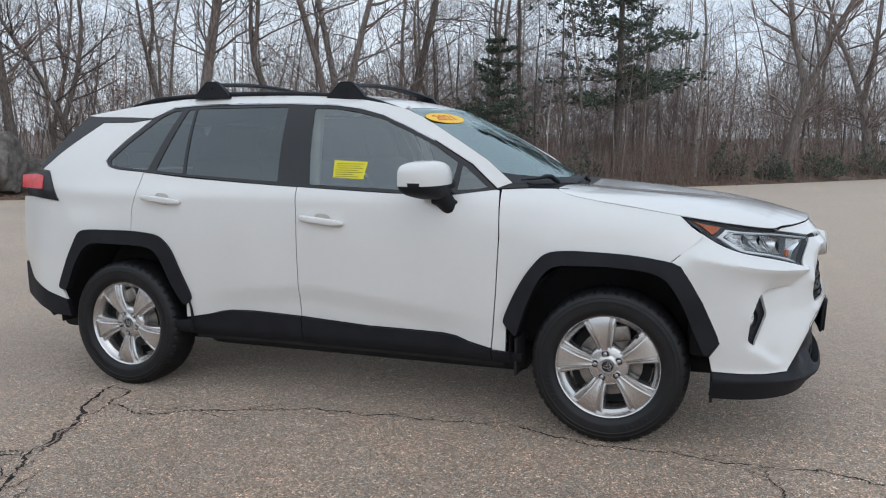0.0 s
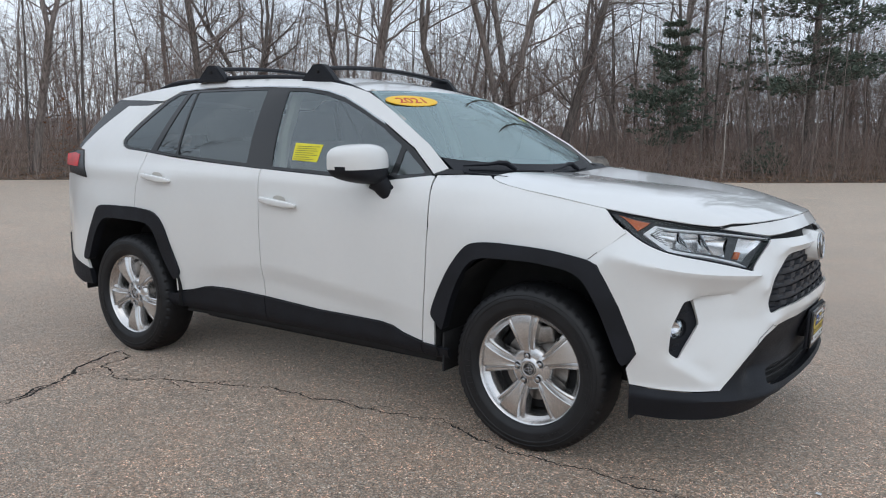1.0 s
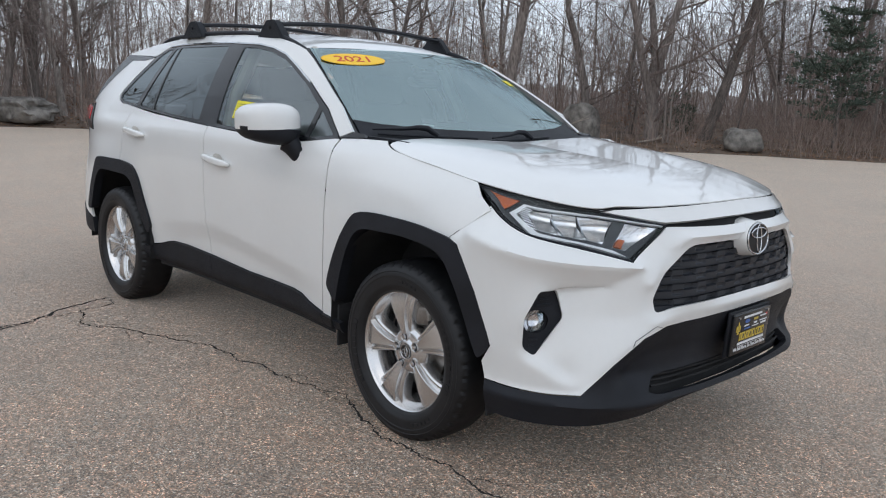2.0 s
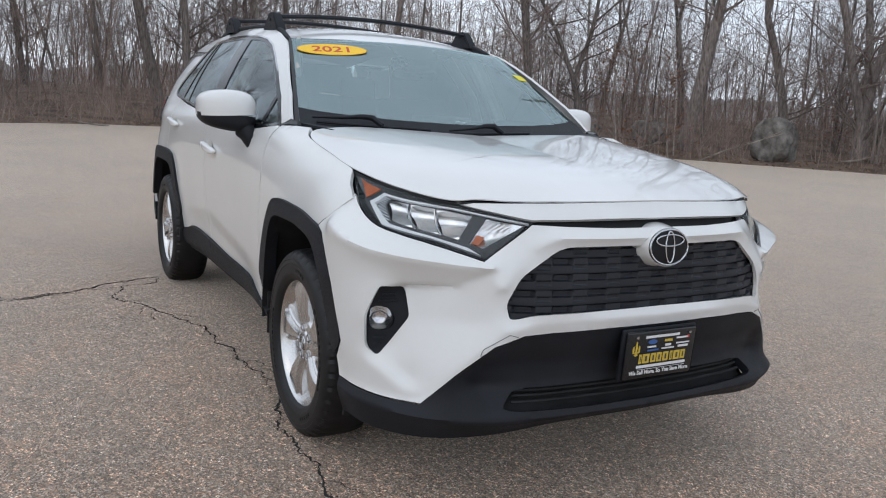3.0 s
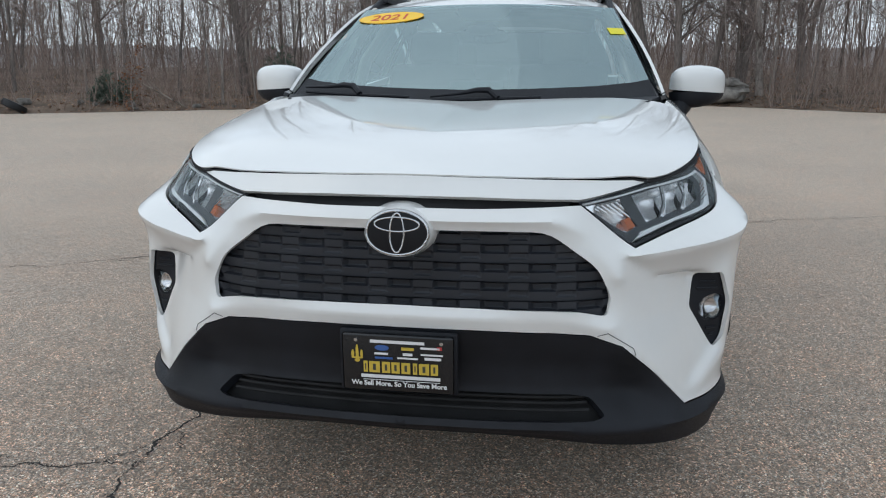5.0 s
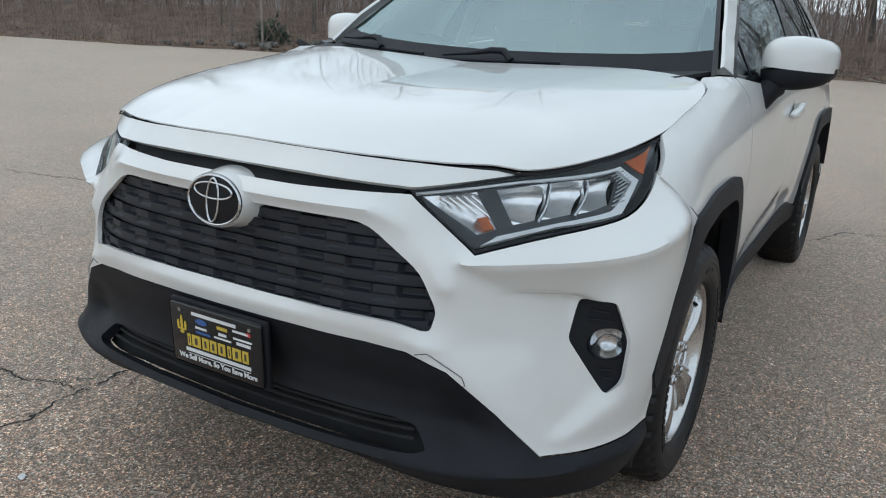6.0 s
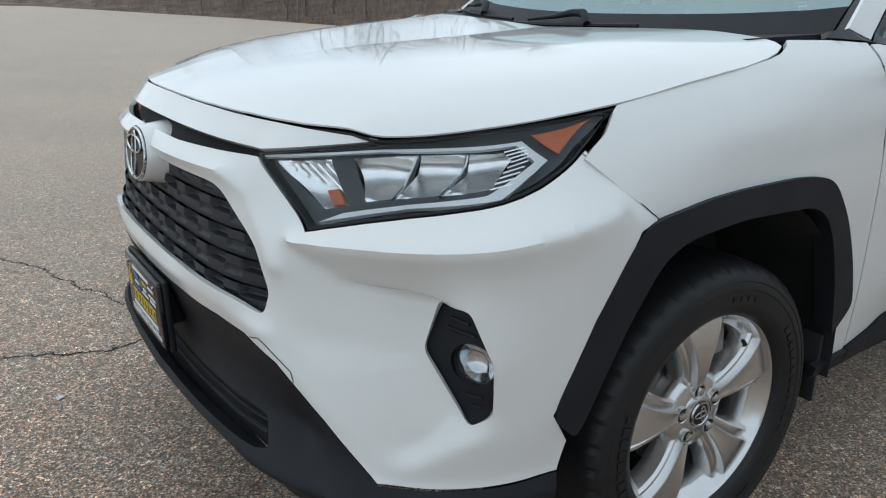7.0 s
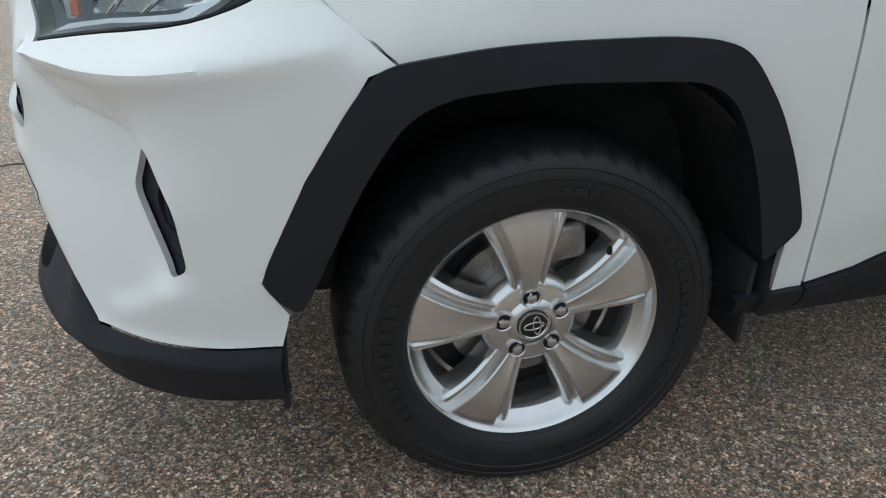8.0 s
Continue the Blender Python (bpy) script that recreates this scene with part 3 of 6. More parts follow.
for _name in ("lamp_in", "lamp_low", "lamp_top", "crease"):
    LINES[_name] = [(x + .012 * min(1, max(0, (x - 1.8) / .2)), y, z) for x, y, z in LINES[_name]]
for _name, _most in (("lamp_low", .040), ("lamp_top", .026), ("crease", .032), ("under", .030), ("fog_out", .030), ("fog_in", .014), ("under_step", .014)):
    LINES[_name] = bulge(LINES[_name], _most)
for _name in ("lamp_low", "crease", "under", "under_step", "lip", "lip_top", "chin", "keel", "white_low"):
    LINES[_name] = eased(LINES[_name])
SEAM_AT = int(np.argmin([math.dist(q, LINES["seam"][-1]) for q in LINES["lamp_low"]]))  # where the wing's joint meets the lamp


def splat(nu, nz, cu, cz):
    """The lines' distances spread over a grid, and where they hold."""
    total, weight = np.zeros((nu, nz)), np.zeros((nu, nz))
    for line in LINES.values():
        for u, z, d in dense([to_face(*q) for q in line], 0.003, closed=False):
            a, b = u / cu, (z - Z0) / cz
            i, j = int(a), int(b)
            for di, dj, w in ((0, 0, (1 - a + i) * (1 - b + j)), (1, 0, (a - i) * (1 - b + j)), (0, 1, (1 - a + i) * (b - j)), (1, 1, (a - i) * (b - j))):
                if 0 <= i + di < nu and 0 <= j + dj < nz:
                    total[i + di, j + dj] += w * d
                    weight[i + di, j + dj] += w
    held = weight > 0.35
    return np.where(held, total / np.maximum(weight, 1e-9), 0), held


def relax(grid, held, fixed, cu, cz, sweeps):
    a, b = cu ** -2, cz ** -2
    for _ in range(sweeps):
        p = np.pad(grid, 1, mode="edge")
        avg = (a * (p[:-2, 1:-1] + p[2:, 1:-1]) + b * (p[1:-1, :-2] + p[1:-1, 2:])) / (2 * (a + b))
        grid = np.where(held, fixed, avg) if held is not None else (grid + avg) / 2
    return grid


CU, CZ = 0.004, 0.003
_nu, _nz = int(U_END / CU) + 2, int(0.86 / CZ) + 1
_fix0, _held0 = splat((_nu + 1) // 2, (_nz + 1) // 2, CU * 2, CZ * 2)
_rough = relax(_fix0.copy(), _held0, _fix0, CU * 2, CZ * 2, 2600)
_fix, _held = splat(_nu, _nz, CU, CZ)
_field = relax(np.kron(_rough, np.ones((2, 2)))[:_nu, :_nz], _held, _fix, CU, CZ, 260)
_soft = relax(_field, None, None, CU, CZ, 60)
_crisp = relax(_field, None, None, CU, CZ, 2)
for _ in range(16):
    _pad = np.pad(_crisp, ((1, 1), (0, 0)), mode="edge")
    _crisp = (_pad[:-2] + 2 * _crisp + _pad[2:]) / 4
_near = np.zeros((_nu, _nz))
for _name in ("under", "under_step", "brow", "chin", "lip", "lip_top"):
    for _u, _z, _d in dense([to_face(*q) for q in LINES[_name]], 0.006, closed=False):
        _i, _j = int(round(_u / CU)), int(round((_z - Z0) / CZ))
        _near[max(0, _i - 4):_i + 5, max(0, _j - 5):_j + 6] = 1.0
_near = np.clip(relax(_near, None, None, CU, CZ, 20), 0, 1)
_field = _crisp * _near + _soft * (1 - _near)
# the crease below the lamp: a clean edge that rises off the soft skin
_edge = np.array([to_face(*q) for q in LINES["crease"]])
_edge = _edge[np.argsort(_edge[:, 0])]
_cols = np.arange(_nu) * CU
_zc, _dc = np.interp(_cols, _edge[:, 0], _edge[:, 1]), np.interp(_cols, _edge[:, 0], _edge[:, 2])
_rise = np.array([_dc[i] - np.interp((_zc[i] - Z0) / CZ, np.arange(_nz), _soft[i]) for i in range(_nu)])
_rise = (_rise + .007) * np.clip((_cols - _edge[0, 0]) / .05, 0, 1) * np.clip((_edge[-1, 0] - _cols) / .12, 0, 1)
for _ in range(60):
    _pad = np.pad(_rise, 1, mode="edge")
    _rise = (_pad[:-2] + 2 * _rise + _pad[2:]) / 4
    _pad = np.pad(_zc, 1, mode="edge")
    _zc = (_pad[:-2] + 2 * _zc + _pad[2:]) / 4
_zs = Z0 + np.arange(_nz) * CZ
_field = _field + _rise[:, None] * np.exp(-np.abs(_zs[None, :] - _zc[:, None]) / .026)


def face(u, z):
    """The outer skin of the front end at a spot along the plan curve and a height."""
    a = min(max(u / CU, 0), _nu - 1.001)
    b = min(max((z - Z0) / CZ, 0), _nz - 1.001)
    i, j = int(a), int(b)
    s, t = a - i, b - j
    d = _field[i, j] * (1 - s) * (1 - t) + _field[i + 1, j] * s * (1 - t) + _field[i, j + 1] * (1 - s) * t + _field[i + 1, j + 1] * s * t
    k = min(max(u / U_END * 699, 0), 698.999)
    m, w = int(k), k - int(k)
    p, q = _curve[m] * (1 - w) + _curve[m + 1] * w, _nor[m] * (1 - w) + _nor[m + 1] * w
    return Vector((p[0] + q[0] * d, p[1] + q[1] * d, z))


def face_back(depth):
    def f(u, z):
        e = 0.004
        p = face(u, z)
        nrm = (face(u + e, z) - face(max(u - e, 0), z)).cross(face(u, z + e) - face(u, z - e)).normalized()
        if nrm.x < 0:
            nrm = -nrm
        return p - Vector((nrm.x, nrm.y, 0)).normalized() * depth
    return f


def uz(name, *extra):
    return [to_face(*q)[:2] for q in LINES[name]]


# wheel-arch outlines in the side plane
ARCH_F = [(1.770, .447), (1.815, .495), (1.815, .525), (1.745, .678), (1.68, .788), (1.645, .832), (1.612, .848), (1.47, .869), (1.36, .875), (1.18, .879), (1.09, .872),
          (1.04, .850), (.965, .757), (.906, .65), (.86, .54), (.866, .515), (.916, .465)]
ARCH_F_IN = [(.925, .467), (.966, .598), (1.012, .705), (1.06, .78), (1.12, .81), (1.356, .815), (1.53, .80), (1.6, .765), (1.66, .668), (1.752, .455)]
ARCH_R = [(-1.79, .535), (-1.79, .56), (-1.709, .735), (-1.635, .86), (-1.60, .878), (-1.533, .885), (-1.259, .886), (-1.12, .875), (-1.06, .856), (-1.0, .797), (-.94, .66),
          (-.888, .54), (-.897, .512), (-.925, .49)]
ARCH_R_IN = [(-.945, .49), (-1.015, .61), (-1.07, .74), (-1.11, .785), (-1.18, .805), (-1.533, .81), (-1.60, .77), (-1.668, .672), (-1.735, .525)]


def pull(loop, mid, k):
    return [(mid[0] + (x - mid[0]) * k, mid[1] + (z - mid[1]) * k) for x, z in loop]


def front_panels():
    nose_top = uz("shut")
    slot_t, slot_l = uz("slot_top"), uz("slot_low")
    lamp_in, lamp_low, lamp_top = uz("lamp_in"), uz("lamp_low"), uz("lamp_top")
    seam, arch, wl_, bt = uz("seam"), uz("arch"), uz("white_low"), uz("black_top")
    gr = uz("grille_top")
    # the white bumper: slot, lamp, seam, arch, lower edge, diagonal, grille rim
    outer = [slot_l[0]] + slot_l[1:] + [(u - 0.004, z) for u, z in lamp_in[1:2]] + [(u, z - 0.004) for u, z in lamp_low[:SEAM_AT]]
    outer += [(lamp_low[SEAM_AT][0] + 0.002, lamp_low[SEAM_AT][1] - 0.004)] + [(u + -0.002, z - 0.002) for u, z in seam[::-1][1:]]
    outer += [(u, z) for u, z in arch[::-1][1:]] + wl_[::-1][1:] + bt[::-1][1:] + [(0, 0.612)]
    outer += [(0, gr[-1][1])] + [g for g in rounded_open(gr[::-1][1:-1])] + [(0, gr[0][1])]
    fog = rounded(uz("fog_in")[:2] + [uz("fog_in")[2]] + uz("fog_out")[2::-1], 0.014)
    skin("front_bumper", car, white_paint, face, outer, [fog], 0.010, 0.012, (1, 0, 0), "mid", "pearl white sculpted front bumper", [dense(uz(k), .010, False) for k in ("crease", "under", "under_step")])
    # strip between bonnet and slot
    strip = slot_t + [(lamp_top[1][0], lamp_top[1][1] + 0.004)] + nose_top[::-1][0:] + [(0, nose_top[0][1])]
    skin("nose_strip", car, white_paint, face, [(u, z - 0.004 if z > .97 else z) for u, z in strip], [], 0.014, 0.014, (1, 0, 0.4), "mid", "white strip above the upper slot")
    skin("upper_slot", car, matt_black, face_back(0.035), [(0, .91), (.2, .91), (.43, .915), (.50, .95), (.47, .99), (.2, .975), (0, .975)], [], 0.03, 0, (1, 0, 0), "mid")
    # black lower bumper with the intake cut through
    keel, lip = uz("keel"), uz("lip")
    tip = bt[-1]
    lower = [(0, .608)] + [(u, z - 0.004) for u, z in bt[1:-1]] + [(tip[0], tip[1] - 0.004)] + [(u, z - 0.004) for u, z in wl_[1:]] + [(keel[-1][0], keel[-1][1])] + keel[::-1][1:-1] + [(0, keel[0][1])]
    mouth = [(0, .428), (.45, .424), (.505, .415), (.535, .372), (.5, .362), (.3, .358), (0, .358)]
    lower = lower[:-1] + [(0, keel[0][1]), (0, .358)] + rounded_open(mouth[::-1][1:-1]) + [(0, .428)]
    skin("lower_bumper", car, black_plastic, face, lower, [], 0.014, 0.03, (1, 0, 0), "mid", "textured black lower bumper with a full-width lip")
    skin("intake_backing", car, matt_black, face_back(0.06), [(0, .295), (.55, .30), (.58, .45), (0, .46)], [], 0.04, 0, (1, 0, 0), "mid")
    for z in (.378, .395, .412):
        pts = [face_back(0.028 if z < .4 else 0.018)(abs(u), z) * 1 for u in np.linspace(0.5, 0, 14)]
        full = pts + [Vector((p.x, -p.y, p.z)) for p in pts[::-1][1:]]
        part("intake_slat", tube(full, 0.0045, 6), matt_black, car)
    # the joint between bumper and wing
    joint = part("wing_seam", tube([face(*to_face(*q)[:2]) for q in dense(LINES["seam"], .01, False)], 0.0010, 6), matt_black, car)
    flipped(joint)
    # tow-eye cover outline
    cover = [to_face(*q)[:2] for q in ((2.222, .508, .597), (2.222, .535, .604), (2.20, .612, .556), (2.19, .615, .538), (2.185, .605, .531))]
    for ob in (part("tow_cover_seam", tube([face(u, z) + Vector((0.0006, 0, 0)) for u, z in dense(cover, .01, False)], 0.0011, 5), lamp_dark, car),):
        flipped(ob)
    # fog-lamp recess
    mid = to_face(1.945, .825, .607)
    port = [(mid[0] + .041 * math.cos(w), mid[1] + .041 * math.sin(w)) for w in np.linspace(0, 2 * math.pi, 25)[:-1]]
    fog_big = pull(uz("fog_in")[:2] + [uz("fog_in")[2]] + uz("fog_out")[2::-1], np.mean(fog, axis=0), 1.05)
    bez = skin("fog_bezel", car, black_plastic, face_back(0.016), fog_big, [port], 0.012, 0.03, (1, .6, 0), "left", "ribbed black fog-lamp bezel")
    twin = flipped(bez)
    base = face_back(0.044)(mid[0], mid[1])
    way = (face(mid[0], mid[1]) - face_back(0.05)(mid[0], mid[1])).normalized()
    turn = Vector((0, 1, 0)).rotation_difference(way).to_matrix().to_4x4()
    for nm, prof, mt, lab in (("fog_ring", [(0.047, -.03), (0.047, .010), (0.044, .013), (0.040, .008), (0.040, -.012)], black_plastic, ""),
                              ("fog_reflector", [(0.0, -.016), (0.014, -.013), (0.028, -.003), (0.039, 0.008)], fog_grey, ""),
                              ("fog_lens", [(0.0, .018), (0.02, .016), (0.034, .012), (0.040, .007)], lens_clear, "clear round fog-lamp lens")):
        b = lathe(prof, 28)
        bmesh.ops.transform(b, matrix=Matrix.Translation(base + way * 0.008) @ turn, verts=b.verts)
        ob = part(nm, b, mt, bez, lab)
        flipped(ob, twin)
    for z in (.685, .665, .545, .525, .508):
        a, b_ = (0.0, 0.0), None
        us = [u for u in np.linspace(mid[0] - .10, mid[0] + .12, 40) if within(np.array([u]), np.array([z]), fog)[0]]
        us = us if abs(z - mid[1]) > .045 else []
        if len(us) > 9:
            ob = part("fog_rib", tube([face_back(0.015)(u, z) for u in us[3:-3]], 0.0036, 6), black_plastic, bez)
            flipped(ob, twin)


def rounded_open(line, k=3):
    """An open line with its inner corners eased."""
    out = [line[0]]
    for a, p, b in zip(line, line[1:], line[2:]):
        a, p, b = np.array(a), np.array(p), np.array(b)
        s, e = p + (a - p) * 0.25, p + (b - p) * 0.25
        out += [tuple((1 - t) ** 2 * s + 2 * t * (1 - t) * p + t * t * e) for t in np.linspace(0, 1, k + 1)]
    return out + [line[-1]]


FRONT_Y, FRONT_X, FRONT_Z = (0, .12, .25, .37, .47, .59, .632), (2.208, 2.202, 2.186, 2.155, 2.115, 2.055, 2.018), (1.003, 1.0015, .999, .9955, .991, .984, .981)


def EDGE_Z(y):
    return bonnet_base(float(np.interp(y, FRONT_Y, FRONT_X)), y)


BONNET_MID = np.polyfit([1.0, 1.15, 1.4, 1.7, 1.95, 2.1, 2.17, 2.215], [1.168, 1.158, 1.136, 1.105, 1.066, 1.036, 1.018, 1.003], 4)
BONNET_SIDE = np.polyfit([1.0, 1.15, 1.3, 1.632, 1.85, 2.025, 2.2], [1.150, 1.122, 1.090, 1.040, 1.008, .981, .955], 4)
BONNET_WIDE = np.polyfit([1.0, 1.15, 1.3, 1.632, 1.85, 2.025, 2.2], [.77, .80, .820, .815, .760, .645, .46], 4)


def bonnet_base(x, y):
    zc, ze, ye = (float(np.polyval(c, x)) for c in (BONNET_MID, BONNET_SIDE, BONNET_WIDE))
    q = min(y / ye, 1.15)
    return zc - (zc - ze) * (0.22 * q ** 2 + 0.78 * q ** 6)


def bonnet_z(x, y):
    y = abs(y)
    z = bonnet_base(x, y)
    # the sunken middle ends in a crease that runs in from each pillar and dies out towards the nose
    yc = 0.56 - 0.20 * (x - 1.12) / 0.9
    t = min(1, max(0, (2.06 - x) / 0.75))
    dip = 0.016 * t * t * (3 - 2 * t)
    w = (yc - y) / yc
    z -= dip * (0.5 * (w + math.sqrt(w * w + 0.0006))) * (1.35 if w > 0 else 1)
    # the front edge lies flush on the nose strip
    xe, zl = float(np.interp(y, FRONT_Y, FRONT_X)), float(np.interp(y, FRONT_Y, FRONT_Z))
    if y < 0.66:
        k = math.exp(-(((xe - x) / 0.16) ** 2)) if x < xe else 1.0
        e = min(1, (0.66 - y) / 0.2)
        z += k * (zl - EDGE_Z(y)) * e * e * (3 - 2 * e)
    return z


def bonnet(x, y):
    return Vector((x, y, bonnet_z(x, y)))


def bonnet_panels():
    out = [(2.208, 0), (2.202, .12), (2.186, .25), (2.155, .37), (2.115, .47), (2.055, .59), (2.024, .645), (1.85, .758), (1.632, .813), (1.40, .816), (1.27, .814), (1.19, .806), (1.14, .793), (1.10, .774), (1.082, .745),
           (1.075, .70), (1.085, .55), (1.105, .3), (1.115, 0)]
    out = eased(out[:10], 64) + out[10:]
    skin("bonnet", car, white_paint, bonnet, out, [], 0.016, 0.004, (0, 0, 1), "mid", "white bonnet with a shallow sunken middle")
    # a black tube added below the edge draws the shut line's dark gap
    line = [bonnet(x, y) + Vector((.0, .0, -.0105)) for x, y in dense(out[:66], .03, False)]
    part("bonnet_seal", tube([Vector((p.x, -p.y, p.z)) for p in line[::-1]] + line[1:], .0026, 6), matt_black, car, "thin black line added for the dark gap under the bonnet's edge")
    tray = [(2.16, 0), (2.12, .3), (2.0, .62), (1.8, .74), (1.6, .79), (1.2, .79), (1.0, .74), (.95, .0)]
    skin("engine_bay_seal", car, matt_black, lambda x, y: Vector((x, y, bonnet_z(min(x, 2.1), y) - 0.05)), tray, [], 0.06, 0, (0, 0, 1), "mid")
    cowl = [(1.16, 0), (1.14, .4), (1.12, .70), (.93, .76), (.90, .70), (1.0, .4), (1.03, 0)]
    skin("cowl_panel", car, black_plastic, lambda x, y: Vector((x, y, 1.128 + .02 * (y / .7) ** 2 - (x - 1.05) * 0.05)), cowl, [], 0.03, 0.01, (0, 0, 1), "mid", "black plastic cowl below the windscreen")


def side_panels():
    cut_f = pull(ARCH_F, (1.34, .5), 0.985)
    fender = [(1.645, 1.030), (1.632, 1.038), (1.50, 1.060), (1.40, 1.075), (1.27, 1.095), (1.19, 1.109), (1.14, 1.120), (1.10, 1.134), (1.08, 1.146), (.95, 1.146), (.826, 1.140), (.832, 1.10), (.840, .925), (.826, .66), (.813, .5), (.801, .383)]
    fender += [(.868, .381)] + cut_f[::-1][1:11] + [(1.616, .852), (1.685, .908), (1.736, .956), (1.716, .972), (1.682, .995)]
    skin("front_wing", car, white_paint, flank, fender, [], 0.025, 0.014, (0, 1, 0), "both", "white front wing over the wheel arch")
    f_door = [(-.2305, .471), (-.229, .71), (-.229, .943), (-.237, 1.138), (-.002, 1.127), (.305, 1.114), (.60, 1.113), (.79, 1.138), (.815, 1.137), (.826, 1.09), (.834, .924), (.820, .66), (.807, .5), (.795, .392),
              (.687, .414), (.62, .438), (.55, .446), (.148, .448)]
    skin("front_door", car, white_paint, flank, f_door, [], 0.025, 0.014, (0, 1, 0), "both", "white front door", [[(-.22, .6362), (-.17, .642), (.79, .5316)]])
    cut_r = pull(ARCH_R, (-1.345, .5), 0.985)
    r_door = [(-.2355, .471), (-.234, .71), (-.234, .943), (-.242, 1.137), (-.565, 1.154), (-.928, 1.176), (-1.144, 1.195), (-1.222, 1.202), (-1.234, 1.096), (-1.261, 1.0), (-1.262, .884)]
    r_door += cut_r[7:] + [(-.935, .42), (-.795, .445), (-.71, .468), (-.649, .477), (-.508, .48)]
    skin("rear_door", car, white_paint, flank, r_door, [], 0.025, 0.014, (0, 1, 0), "both", "white rear door", [[(-.86, .5627), (-.245, .6334)]])
    quarter = [(-1.2665, .884), (-1.2655, 1.0), (-1.239, 1.096), (-1.227, 1.203), (-1.43, 1.217), (-1.49, 1.235), (-1.520, 1.265), (-1.50, 1.305), (-1.432, 1.378), (-1.30, 1.498),
               (-1.43, 1.482), (-1.65, 1.484), (-1.86, 1.337), (-2.02, 1.214), (-1.95, 1.206), (-1.818, 1.033), (-2.08, 1.052), (-2.19, 1.05), (-2.205, .75), (-2.165, .66), (-2.09, .572), (-1.905, .509), (-1.745, .472)]
    quarter += [(-1.775, .53)] + cut_r[1:7]
    skin("rear_quarter", car, white_paint, flank, quarter, [], 0.025, 0.014, (0, 1, 0), "both", "white rear quarter panel")
    skin("front_arch_flare", car, black_plastic, flare, rounded(ARCH_F + ARCH_F_IN, 0.045, 4), [], 0.018, 0.05, (0, 1, 0), "both", "black plastic wheel-arch flare")
    skin("rear_arch_flare", car, black_plastic, flare, rounded(ARCH_R + ARCH_R_IN, 0.045, 4), [], 0.018, 0.05, (0, 1, 0), "both", "black plastic wheel-arch flare")
    rock_top = [(-.96, .40), (-.795, .440), (-.71, .463), (-.649, .472), (-.508, .475), (-.233, .466), (.148, .443), (.55, .441), (.62, .433), (.687, .409), (.795, .386), (.92, .376)]
    for a, b, nm in ((-1.0, -.236, "rear"), (-.231, .797, "front"), (.802, .95, "wing")):
        tops = [p for p in rock_top if a < p[0] < b]
        first = np.interp(a, [p[0] for p in rock_top], [p[1] for p in rock_top])
        last = np.interp(b, [p[0] for p in rock_top], [p[1] for p in rock_top])
        out = [(a, .328)] + [(a, float(first))] + tops + [(b, float(last)), (b, .328)]
        skin("sill_cladding", car, black_plastic, lambda x, z: Vector((x, side_y(x, z) + .012 - .02 * max(0, (.37 - z) / .04) ** 2, z)), out, [], 0.025, 0.02, (0, 1, 0), "both", "black sill cladding")
    # backing behind the shut lines
    skin("inner_body", car, matt_black, lambda x, z: Vector((x, side_y(x, z) - 0.03, z)), [(-.9, .3), (.85, .3), (.9, 1.10), (.7, 1.09), (-1.3, 1.15), (-1.3, .9), (-1.0, .86), (-.9, .6)], [], 0.06, 0, (0, 1, 0), "both")


DLO = [(-1.505, 1.25), (-1.47, 1.227), (-1.43, 1.221), (-1.15, 1.199), (-.565, 1.158), (-.24, 1.14), (0, 1.131), (.305, 1.118), (.6, 1.117), (.70, 1.126), (.795, 1.142), (.66, 1.255), (.454, 1.37), (.30, 1.44), (.15, 1.502), (.023, 1.536),
       (-.12, 1.556), (-.4, 1.569), (-.7, 1.573), (-1.03, 1.571), (-1.16, 1.562), (-1.268, 1.518), (-1.425, 1.376), (-1.515, 1.278)]
PANES = dict(
    front=[(-.178, 1.152), (.30, 1.134), (.575, 1.133), (.592, 1.268), (.44, 1.358), (.30, 1.422), (.15, 1.484), (.0, 1.522), (-.12, 1.540), (-.245, 1.545)],
    front_vent=[(.607, 1.134), (.70, 1.141), (.755, 1.150), (.618, 1.256)],
    rear=[(-.362, 1.163), (-.405, 1.555), (-1.0, 1.556), (-.942, 1.196)],
    rear_vent=[(-1.150, 1.213), (-.962, 1.199), (-1.014, 1.553), (-1.060, 1.551)],
    quarter=[(-1.205, 1.216), (-1.42, 1.231), (-1.475, 1.245), (-1.49, 1.268), (-1.40, 1.362), (-1.235, 1.508), (-1.165, 1.543), (-1.100, 1.549)])


